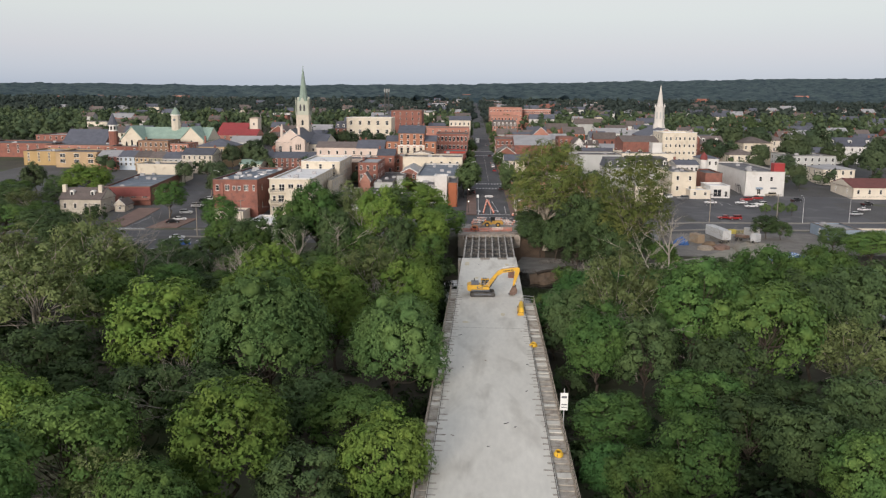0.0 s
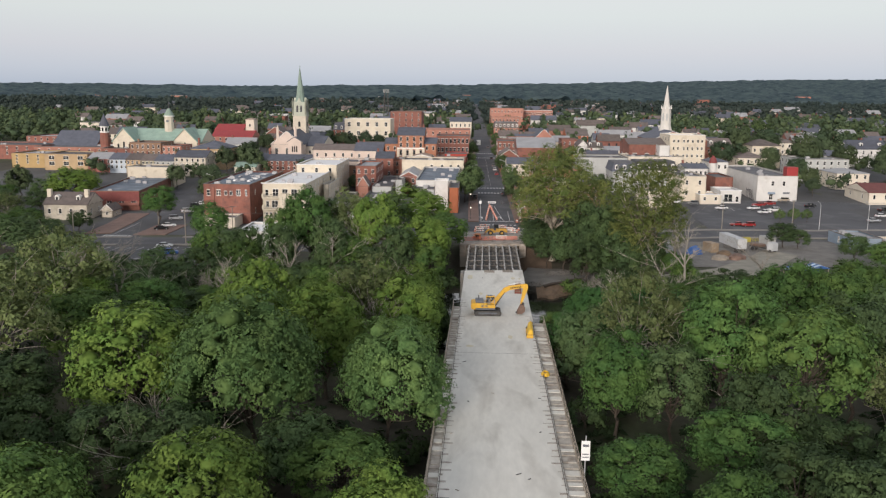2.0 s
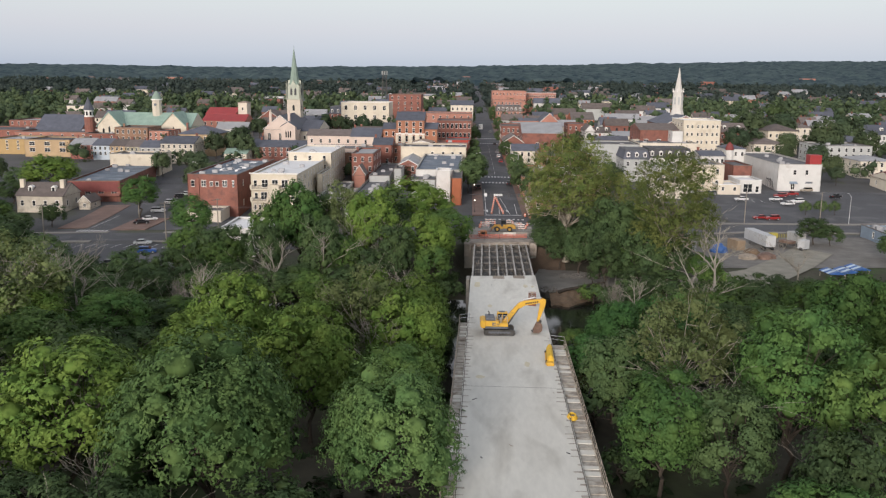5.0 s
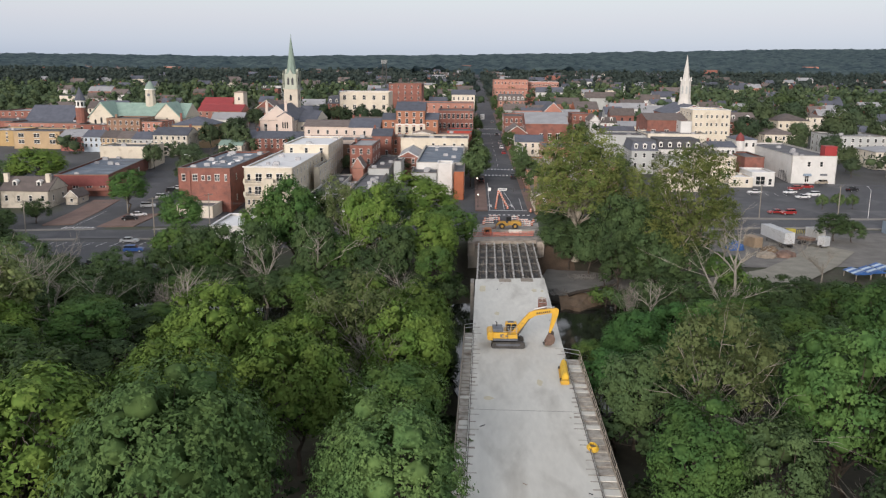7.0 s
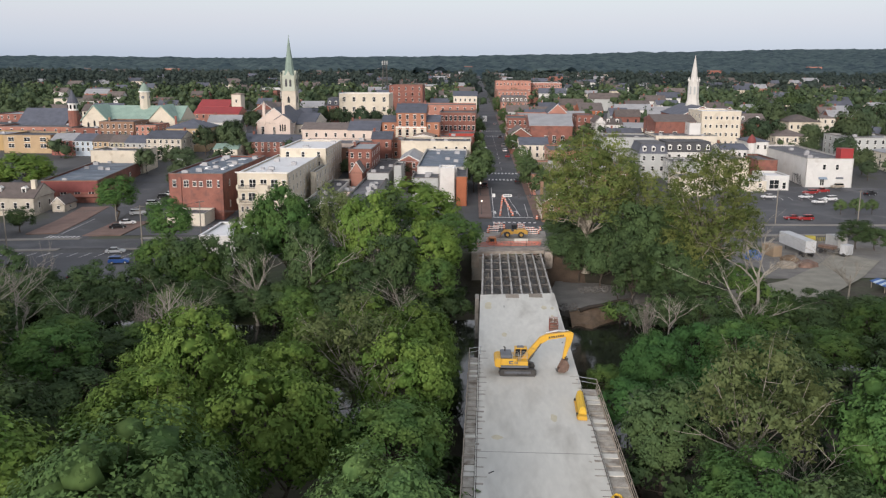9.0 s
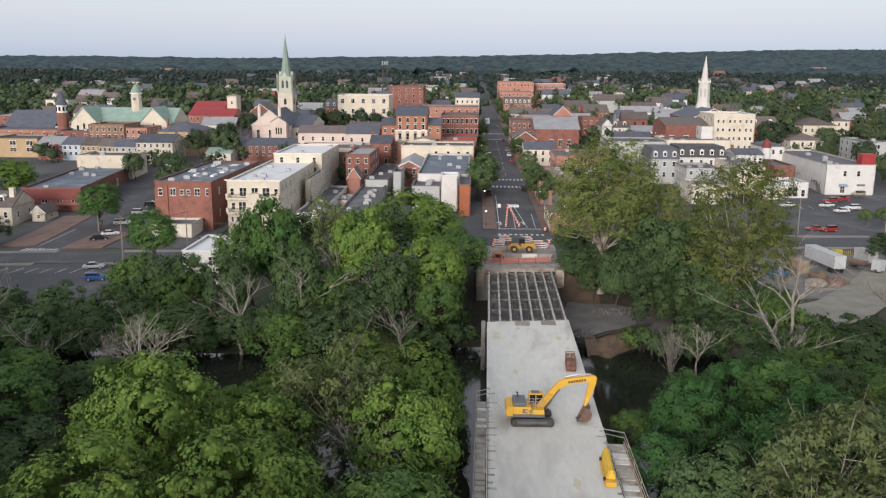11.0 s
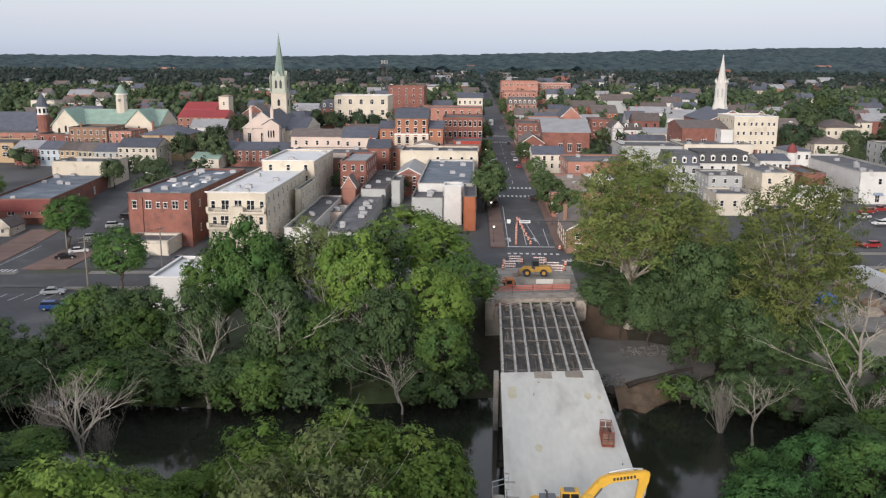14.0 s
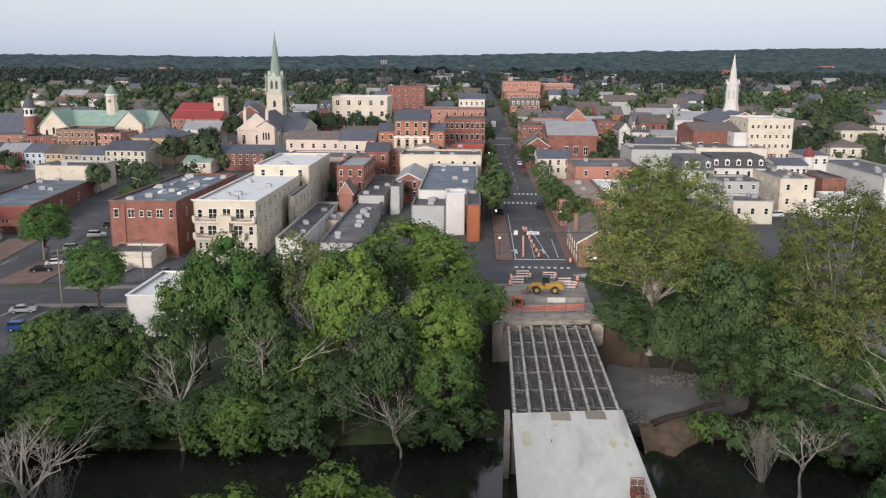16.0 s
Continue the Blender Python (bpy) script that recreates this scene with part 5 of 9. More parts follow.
for a, b, y, wm, rm, lab in ((-159.4, -149.4, 142.5, GREY_WALL, SLATE, "grey row house with a dark slate roof"), (-167.0, -159.6, 144, ROW_OLIVE, SHINGLE, "olive row house with a brown pitched roof"),
                             (-175.4, -167.2, 145.5, TAN, SHINGLE, "tan two-storey row house with a brown roof"), (-184.6, -175.6, 147, ROW_BLUE, SLATE, "pale blue row house with a slate roof"),
                             (-196.0, -184.8, 148, ROW_RED, GREY_METAL, "faded red row house with a white tin roof")):
    H("row_house", lab, a, b, y, 9, 5.0, wm, "gx", rm, 2, 4, 2, rh=2.6, base=-3, chims=1, group="row houses of the side street")
H("tan_block", "tan brick shop block with large windows", -221.0, -200.0, 152, 14, 6.6, TAN, "flat", TAR, 2, 3, 3, category="shop", base=-3, win=(2.6, 2.0))
H("yellow_block", "yellow-fronted three-storey block with a grey roof", -243.0, -222.0, 158, 16, 6.0, YELLOW_WALL, "flat", GREY_METAL, 3, 4, 6, units=2, category="shop", base=-5)
H("brick_block", "long red brick block with a flat roof", -296.0, -252.0, 186, 20, 7.4, BRICK, "flat", TAR, 2, 8, 4, units=3, category="shop", base=-2)
H("brick_block", "red brick block behind the row houses", -206.0, -170.0, 172, 14, 7.6, BRICK, "flat", TAR, 2, 7, 4, units=3, category="shop", base=-1)
H("brick_block", "dark-roofed brick block on the hill", -246.0, -209.0, 176, 20, 7.6, BRICK_PALE, "flat", TAR, 2, 7, 4, units=4, category="shop", base=-1)
H("slate_hall", "tall dark slate roof of an old hall", -248.0, -224.0, 190, 18, 5.6, BRICK, "gx", SLATE, 2, 5, 2, rh=9.0, category="hall", base=-1)
H("brick_block", "red brick school block", -294.0, -268.0, 228, 18, 9.0, BRICK, "flat", GREY_METAL, 2, 7, 3, category="school", base=0)
H("tan_villa", "tan two-storey villa with a dark hip roof", -151.6, -133.8, 160, 14, 9.2, TAN, "hip", SLATE, 2, 5, 3, rh=3.4, base=-1, chims=1)
H("teal_shed", "low building with a teal metal roof", -122.0, -112.0, 144, 8, 2.6, PALE, "gx", COPPER, 1, 2, 1, rh=1.8, base=-3)
H("slate_row", "long brick row with a dark slate roof", -110.0, -86.5, 150, 9, 5.0, BRICK, "gx", SLATE, 2, 9, 2, rh=2.6, base=-2.6, chims=1)
H("slate_row", "pale house with a dark slate roof", -119.0, -110.4, 154, 9, 5.0, PALE, "gx", SLATE, 2, 2, 2, rh=2.6, base=-2.6)
H("shop", "low shops with grey flat roofs", -79.0, -52.0, 128, 13, 7.6, PINKISH, "flat", TAR, 2, 0, 3, units=5, category="shop", base=-2)
H("cream_row", "pinkish cream row with a brown pitched roof", -86.4, -66.0, 152, 10, 10.2, PINKISH, "gx", SHINGLE, 2, 5, 2, rh=2.4, base=-1)
H("cream_row", "pinkish cream house with two gables and a chimney", -65.5, -52.4, 150, 11, 10.2, PINKISH, "gx", SLATE, 2, 3, 2, rh=3.4, base=-1, chims=1)
H("brick_block", "tall red brick block with white stone trim", -44.6, -32.3, 150, 12, 17.6, BRICK_HALL, "gx", SLATE, 4, 0, 3, rh=3.4, category="town hall", base=-0.5, chims=2,
  front_wins=[(x, z, 1.15, h) for x in (1.5, 4.6, 7.7, 10.8) for z, h in ((15.0, 1.8), (12.2, 1.9), (8.2, 2.6))])
jh = [o for o in bpy.data.objects if o.name.startswith("brick_block") and o.parent is None][-1]
for xa, xb in ((-0.25, 0.8), (2.2, 3.9), (5.3, 7.0), (8.4, 10.1), (11.5, 12.55)):
    bm = bmesh.new()
    box(bm, xa, -0.4, -0.4, xb, -0.004, 11.4)
    part("pier", bm, CREAM, jh, "cream stone ground-floor pier")
bm = bmesh.new()
box(bm, -0.3, -0.45, 11.402, 12.6, -0.004, 11.9)
part("string_course", bm, TRIM, jh)
H("brick_wing", "red brick wing with a slate roof", -50.9, -44.75, 151, 10, 13.6, BRICK_HALL, "gx", SLATE, 3, 2, 2, rh=2.4, base=-0.5)
H("brick_wing", "red brick wing with a slate roof", -32.15, -26.2, 151, 10, 13.8, BRICK_HALL, "gx", SLATE, 3, 2, 2, rh=2.4, base=-0.5)
H("arcade_building", "brick commercial building with white arched windows and a cornice", -28.4, -11.8, 178, 16, 15.6, BRICK, "flat", TAR, 3, 8, 5, category="shop", base=-0.5, win=(1.2, 2.2))
H("mural_shop", "low red painted shop with a dark roof", -22.0, -11.4, 151, 12, 9.2, mat("red_painted_wall", (0.36, 0.05, 0.035), 0.8, var=0.1), "flat", TAR, 1, 2, 2, category="shop", base=-0.5)
H("shop", "small brick shop behind the cream row", -25.0, -11.6, 145, 9, 8.6, BRICK, "flat", TAR, 1, 2, 2, units=2, category="shop", base=-0.5)
H("tan_gable_shop", "tan low-pitched roof behind the shop row", -36.0, -28.0, 139.5, 10, 8.8, PALE, "gy", TAN_ROOF, 1, 1, 1, rh=1.0, category="shop", base=-1)
H("hotel", "cream seven-bay hotel with rows of small windows", -94.5, -66.0, 245, 16, 20.6, CREAM, "flat", MEMBRANE, 3, 5, 4, category="hotel", base=0, win=(1.7, 2.6))
H("brick_block", "tall dark red brick block on the hill", -74.0, -52.0, 300, 18, 23.8, BRICK, "flat", TAR, 5, 5, 4, category="office", base=1)
H("shop", "white-fronted hilltop shop with red roofs", -46.5, -14.0, 236, 16, 15.4, BRICK_PALE, "flat", TAR, 3, 8, 4, category="shop", base=0)
H("stone_shop", "white stone shop front on the hill", -27.0, -13.0, 262, 14, 19.0, PALE, "gx", SLATE, 3, 5, 3, rh=2.5, category="shop", base=0)
H("red_roof_house", "long house with a bright red metal roof", -178.0, -153.0, 235, 12, 9.6, BRICK_PALE, "gx", RED_METAL, 2, 7, 2, rh=3.4, base=0)
H("red_roof_house", "rear wing with a bright red metal roof", -184.0, -166.0, 252, 12, 12.4, BRICK_PALE, "gx", RED_METAL, 2, 5, 2, rh=3.6, base=0)
H("white_tower", "square cream bell tower with a low brown hat", -162.2, -156.6, 250, 5.5, 19.4, PALE, "hip", TAN_ROOF, 2, 1, 1, rh=0.9, category="tower", base=0)
H("brick_gable_house", "red brick gabled house with white windows", -153.0, -138.8, 258, 12, 9.0, BRICK, "gy", SHINGLE, 3, 4, 2, rh=5.5, base=0)
H("mansard_house", "tall brick house with a grey mansard roof", -104.0, -86.0, 252, 14, 13.5, BRICK, "mansard", SLATE, 3, 5, 3, rh=4.0, base=0)
# --- right part
H("brick_block", "large red brick hall with three tall windows and a grey roof", 13.6, 32.0, 162, 18, 11.6, BRICK, "gx", GREY_METAL, 2, 0, 4, rh=4.2, category="hall", base=-1,
  front_wins=[(7.0, 4.2, 1.6, 3.0), (10.6, 4.2, 1.6, 3.0), (14.2, 4.2, 1.6, 3.0)])
H("brick_house", "brick house with a low brown pitched roof", 4.8, 13.5, 158, 16, 7.6, BRICK, "gy", SHINGLE, 2, 3, 3, rh=3.2, base=-1)
H("slate_house", "pale-walled house with a slate roof", 7.8, 19.0, 138, 9, 6.4, PALE, "gx", SLATE, 2, 4, 2, rh=2.4, base=-1)
H("shop", "brick shop with a grey flat roof", 18.0, 38.0, 119, 16, 7.0, BRICK_PALE, "flat", TAR, 2, 3, 4, units=3, category="shop", base=-2)
H("shop", "brown brick shop with a flat dark roof", 29.4, 40.0, 90, 20, 4.8, BRICK_BROWN, "flat", TAR, 2, 4, 4, units=4, category="shop", base=-4)
H("gable_hall", "brick gabled hall with a grey roof", 27.0, 36.2, 212, 16, 13.0, BRICK_PALE, "gy", SLATE, 2, 3, 3, rh=4.6, category="hall", base=0)
H("shop", "long grey-roofed shop on the hill", 10.5, 27.0, 202, 18, 12.8, BRICK_PALE, "flat", GREY_METAL, 2, 5, 4, category="shop", base=0)
H("shop", "brick corner shop with awnings", 4.2, 13.5, 182, 18, 13.0, BRICK, "flat", TAR, 3, 4, 5, category="shop", base=0)
H("mansard_house", "brick corner block with a grey mansard roof", 3.6, 20.5, 292, 18, 13.8, BRICK_PALE, "mansard", SHINGLE, 3, 6, 3, rh=3.4, base=1)
H("brick_block", "long pale red brick block on the hill", 1.5, 31.0, 420, 20, 24.4, BRICK_PALE, "flat", TAN_ROOF, 3, 10, 4, category="office", base=4)
H("brick_block", "long pale red brick block with a white cornice", 32.5, 60.0, 430, 20, 22.4, BRICK_PALE, "flat", MEMBRANE, 3, 14, 4, category="office", base=4)
H("brick_block", "pale brick blocks along the upper street", 2.0, 24.0, 350, 20, 19.0, BRICK_PALE, "flat", TAR, 3, 8, 4, category="office", base=3)
H("orange_gable_house", "orange painted gabled hall with a red roof", 55.0, 69.5, 282, 16, 9.6, BRICK_ORANGE, "gx", SHINGLE, 2, 5, 2, rh=4.4, category="hall", base=1)
H("white_gable_house", "white house with a pointed gable", 51.0, 56.0, 206, 12, 8.8, WHITE, "gy", SHINGLE, 2, 1, 2, rh=3.2, base=0)
H("white_gable_house", "white wing with two small gables", 56.2, 65.2, 208, 9, 8.0, WHITE, "gx", SHINGLE, 1, 3, 2, rh=2.6, base=0, dormers=2)
H("brick_house", "red brick house with a flat roof", 43.6, 53.0, 222, 12, 11.4, BRICK, "flat", SLATE, 2, 3, 2, base=0)
H("shop", "low cream shop with a grey roof", 66.0, 80.0, 206, 12, 6.6, CREAM, "gx", GREY_METAL, 1, 5, 1, rh=2, category="shop", base=0)
H("church_hall", "red brick church hall with tall arched windows", 67.5, 84.5, 157, 16, 14.2, BRICK, "gx", SHINGLE, 1, 3, 2, rh=2.4, category="hall", base=-1, win=(1.9, 4.2))
H("hotel", "white five-storey hotel with small square windows", 85.6, 102.0, 153, 14, 19.0, CREAM, "flat", MEMBRANE, 5, 0, 4, category="hotel", base=-1,
  front_wins=[(x, z, 0.85, 1.3) for z in (15.6, 12.2, 8.8, 5.4, 2.0) for x in (2.0, 4.0, 6.6, 8.4, 10.6, 13.0, 14.9)])
H("hotel_wing", "lower white wing of the hotel", 80.5, 85.4, 152, 12, 14.2, WHITE, "flat", TAR, 3, 0, 2, category="hotel", base=-1)
H("white_store", "long white store wall with a tan roof", 40.7, 62.5, 141, 14, 9.4, GREY_WALL, "flat", TAR, 2, 0, 0, units=3, category="shop", base=-3)
H("white_store", "long white store with a dark roof", 63.5, 88.0, 142, 14, 10.0, PALE, "flat", TAR, 2, 0, 3, units=4, category="shop", base=-3)
H("mansard_shop", "white shop with a black mansard roof and white dormers", 62.2, 79.6, 124.5, 10, 6.2, WHITE, "mansard", DARK_TRIM, 2, 5, 3, rh=3.4, category="shop", base=-4.4)
H("mansard_shop", "dark shop with a slate mansard roof", 51.8, 61.6, 121, 11, 6.0, GREY_WALL, "mansard", SLATE, 2, 3, 3, rh=3.4, category="shop", base=-4.4)
H("white_shop", "grey stepped shop with a dark flat roof", 60.2, 70.7, 108.5, 10, 5.0, GREY_WALL, "flat", TAR, 3, 3, 4, units=2, category="shop", base=-5.4)
H("white_shop", "low white shop with a dark flat roof", 58.0, 69.0, 96, 9, 2.0, PALE, "flat", TAR, 1, 3, 3, units=3, category="shop", base=-5.6)
H("cream_shop", "cream shop with a long dark roof", 75.8, 85.8, 107, 24, 6.2, CREAM, "flat", TAR, 2, 2, 6, units=3, category="shop", base=-5)
H("white_house", "white two-storey house with a dark roof", 84.0, 93.6, 126, 9, 7.0, WHITE, "gx", SLATE, 2, 5, 2, rh=1.6, base=-3, chims=1)
H("white_house", "white house with a red-capped turret", 99.6, 107.8, 139, 9, 8.4, WHITE, "hip", SLATE, 2, 3, 2, rh=1.4, base=-3)
H("brick_shop", "low red brick workshop", 93.0, 100.2, 116, 14, 4.8, BRICK, "flat", TAR, 2, 0, 0, category="shop", base=-4.6)
H("white_hall", "large white rendered hall with a dark flat roof", 107.0, 123.0, 109.5, 36, 6.4, WHITE, "flat", TAR, 2, 0, 0, units=8, category="hall", base=-5.2,
  front_wins=[(6.2, 2.6, 1.1, 1.8), (10.6, 2.6, 1.1, 1.8), (5.8, -2.9, 1.4, 2.4)])
wl_ = bpy.data.objects["white_hall"]
bm = bmesh.new()
box(bm, 11.6, 0.6, 5.92, 15.9, 4.8, 9.9, bevel=0.12)
part("roof_tank_house", bm, RED_METAL, wl_, "bright red stair house on the roof")
bm = bmesh.new()
prism(bm, [(-1.3, -0.6), (-0.004, 0.1), (-0.004, -0.7)], 4.5, 7.2, Matrix(((0, 1, 0, 0), (1, 0, 0, 0), (0, 0, 1, 0), (0, 0, 0, 1))))
part("awning", bm, BLUE_WALL, wl_, "dark blue awning")
bm = bmesh.new()
box(bm, 10.4, -0.05, -0.6, 13.0, -0.003, 0.1)
part("sign_mark", bm, GREY_PAINT, wl_, "small dark unlettered sign")
bm = bmesh.new()
for k in range(12):
    box(bm, -1.3, 1.0 + k * 0.42, -3.9 + k * 0.34, -0.01, 1.4 + k * 0.42, -3.82 + k * 0.34)
box(bm, -1.3, 6.2, 0.1, -0.01, 8.2, 0.22)
for y in (1.0, 3.5, 6.2, 8.1):
    box(bm, -1.35, y, -4.7, -1.25, y + 0.08, 0.9)
part("fire_stair", bm, DARK_TRIM, wl_, "dark steel outside stair")
H("garage", "white garage with an open bay", 90.6, 98.8, 104.5, 9, 1.2, WHITE, "flat", MEMBRANE, 1, 0, 1, category="garage", base=-4.4, front_wins=[(3.2, -3.2, 3.2, 3.0), (6.6, -3.2, 1.2, 2.2)])
H("canopy_shop", "low shop with a white canopy roof", 81.8, 90.2, 102.5, 8, -0.2, PALE, "flat", MEMBRANE, 1, 2, 1, category="shop", base=-4.4)
H("pale_house", "large pale grey apartment house with a flat metal roof", 146.0, 168.0, 150, 16, 9.0, GREY_WALL, "flat", GREY_METAL, 3, 7, 5, units=2, category="apartment house", base=-1)
H("pale_house", "pale porch house before the apartment house", 152.0, 166.0, 132, 12, 5.0, PALE, "hip", GREY_METAL, 2, 4, 3, rh=1.6, base=-2)
H("red_roof_house", "long low house with a dark red roof", 149.0, 180.0, 106, 14, 1.0, PALE, "gx", mat("dull_red_roof", (0.15, 0.05, 0.045), 0.8, var=0.15), 1, 7, 2, rh=2.8, base=-4.6)
H("villa", "pale villa with a hip roof among trees", 142.0, 157.0, 190, 13, 11.6, CREAM, "hip", SHINGLE, 2, 5, 3, rh=3.0, base=0)
H("villa", "white villa with three gables and chimneys", 193.0, 222.0, 200, 13, 9.6, WHITE, "gx", SLATE, 2, 7, 3, rh=4.4, base=0, chims=2, dormers=3)
H("villa", "cream villa with a hip roof", 170.0, 188.0, 230, 13, 10.2, PALE, "hip", SHINGLE, 2, 5, 3, rh=3.0, base=0)
H("villa", "brick house with a steep gable", 106.0, 116.0, 186, 12, 14.0, BRICK, "gy", SHINGLE, 3, 3, 2, rh=4.6, base=0)
H("villa", "brick house with dormers", 118.0, 132.0, 192, 12, 10.5, BRICK, "gx", SHINGLE, 2, 4, 2, rh=4.2, base=0, dormers=2)
H("villa", "pale house on the hill street", 124.0, 138.0, 166, 12, 7.6, PALE, "hip", SHINGLE, 2, 4, 3, rh=2.6, base=-1)
H("store", "blue-grey yard store with a flat roof", 104.0, 113.2, 46, 10, -2.6, BLUE_WALL, "flat", GREY_METAL, 1, 0, 1, units=2, category="store", base=-7)
H("store", "low pale garage row in the yard", 113.4, 124.0, 42, 8, -3.0, PALE, "flat", GREY_METAL, 1, 4, 1, category="store", base=-7, win=(2.2, 2.0))

# turret of the white house
tw = thing("turret", "small round turret with a pointed red cap", "turret", at=pose(100.6, 138.0, 0))
bm = bmesh.new()
bar(bm, (0, 0, -3), (0, 0, 8.0), 1.6, seg=16)
part("wall", bm, WHITE, tw)
bm = bmesh.new()
bar(bm, (0, 0, 8.0), (0, 0, 9.2), 1.7, 1.6, seg=16)
bar(bm, (0, 0, 9.2), (0, 0, 10.3), 1.6, 1.1, seg=16)
bar(bm, (0, 0, 10.3), (0, 0, 11.4), 1.1, 0.05, seg=16)
part("cap", bm, mat("dull_red_cap", (0.20, 0.045, 0.042), 0.7, var=0.12), tw)
# turret of the old hall
tw = thing("turret", "brick turret with a slate spire and white arcade", "turret", at=pose(-213.0, 186, 4.1))
for a, b, r0, r1, m_, nm in ((0, 10.5, 2.4, 2.4, BRICK, "wall"), (10.5, 14, 2.3, 2.3, TRIM, "arcade"), (14, 20.5, 2.8, 0.05, SLATE, "spire")):
    bm = bmesh.new()
    bar(bm, (0, 0, a), (0, 0, b), r0, r1, seg=12)
    part(nm, bm, m_, tw)
for k in range(8):
    bm = bmesh.new()
    a = 2 * math.pi * k / 8
    m_ = Matrix.Rotation(a, 4, 'Z')
    box(bm, -0.45, -2.36, 11.3, 0.45, -2.15, 13.2, m_)
    part("opening", bm, GLASS, tw)

# ---------------------------------------------------------------- courthouse
H("courthouse", "courthouse with cream gables and a green copper roof", -207.0, -162.0, 187, 15, 10.0, CREAM, "gx", COPPER, 2, 8, 3, rh=6.5, category="courthouse", base=-1, win=(1.2, 2.8))
ch = bpy.data.objects["courthouse"]
for x0, x1 in ((-0.5, 11.5), (31.5, 44.5)):
    bm = bmesh.new()
    w = x1 - x0
    prism(bm, [(x0, -1), (x1, -1), (x1, 10.2), ((x0 + x1) / 2, 17.0), (x0, 10.2)], -5.5, 2.0)
    wing = part("gable_wing", bm, CREAM, ch, "cream gabled wing")
    bm = bmesh.new()
    for s in (-1, 1):
        xm = (x0 + x1) / 2
        prism(bm, [(xm, 17.0), (xm, 17.5), (xm + s * (w / 2 + 0.7), 10.1), (xm + s * (w / 2 + 0.7), 9.6)], -6.0, 11.4)
    part("wing_roof", bm, COPPER, wing)
    for k in range(3):
        bm = bmesh.new()
        x = x0 + w * (k + 1) / 4
        hh = 4.2 if k == 1 else 3.2
        prism(bm, [(x - 0.5, 5.4), (x + 0.5, 5.4), (x + 0.5, 5.4 + hh), (x, 6.1 + hh), (x - 0.5, 5.4 + hh)], -5.56, -5.502)
        part("pointed_window", bm, GLASS, wing)
H("court_annex", "brown brick annex before the courthouse", -186.6, -170.8, 166, 12, 11.3, BRICK_BROWN, "flat", TAR, 3, 6, 3, category="annex", base=-1, chims=1)
H("court_annex", "lower pinkish brick annex with white windows", -170.6, -160.6, 167, 11, 9.8, BRICK_PALE, "flat", TAR, 3, 4, 3, category="annex", base=-1)
cup = thing("cupola", "cream clock tower with a green copper dome and spike", "tower", at=pose(-182.0, 195, 0))
for a, b, r0, r1, m_, nm in ((8, 23.0, 2.75, 2.5, STONE, "shaft"), (23.0, 23.5, 2.9, 2.9, TRIM, "cornice"), (23.5, 25.0, 2.6, 2.0, OLD_COPPER, "dome_base"),
                             (25.0, 27.4, 2.0, 0.5, OLD_COPPER, "dome"), (27.4, 31.6, 0.28, 0.03, DARK_TRIM, "spike")):
    bm = bmesh.new()
    bar(bm, (0, 0, a), (0, 0, b), r0, r1, seg=8 if "shaft" in nm else 16)
    part(nm, bm, m_, cup)
for k in range(4):
    bm = bmesh.new()
    m_ = Matrix.Rotation(math.pi / 2 * k, 4, 'Z')
    bar(bm, m_ @ Vector((0, -2.3, 20.6)), m_ @ Vector((0, -2.62, 20.6)), 0.7, seg=16)
    part("clock_face", bm, GREY_PAINT, cup)

# ---------------------------------------------------------------- church with the green spire
H("church", "cream church nave with a pointed gable and slate roof", -119.5, -102.7, 184, 30, 9.6, PINKISH, "gy", SLATE, 1, 3, 5, rh=7.0, category="church", base=-1, win=(1.4, 4.0))
st = thing("steeple", "tall cream church steeple with a green copper spire", "steeple", at=pose(-112.3, 212, 0))
for a, b, h0, h1, m_, nm in ((-1, 23.4, 3.75, 3.6, STONE, "tower"), (23.4, 24.0, 4.0, 4.0, STONE_GREEN, "cornice"), (24.0, 31.2, 3.55, 3.3, STONE_GREEN, "belfry")):
    bm = bmesh.new()
    r = bmesh.ops.create_cone(bm, cap_ends=True, segments=4, radius1=h0 * 1.414, radius2=h1 * 1.414, depth=b - a)
    bmesh.ops.transform(bm, matrix=Matrix.Translation((0, 0, (a + b) / 2)) @ Matrix.Rotation(math.pi / 4, 4, 'Z'), verts=r["verts"])
    part(nm, bm, m_, st)
bm = bmesh.new()
bar(bm, (0, 0, 31.2), (0, 0, 32.4), 3.3, 2.6, seg=8)
bar(bm, (0, 0, 32.4), (0, 0, 50.0), 2.6, 0.16, seg=8)
bar(bm, (0, 0, 50.0), (0, 0, 51.6), 0.07, seg=6)
box(bm, -0.45, -0.07, 50.7, 0.45, 0.07, 50.85)
part("spire", bm, OLD_COPPER, st, "slender grey-green copper spire")
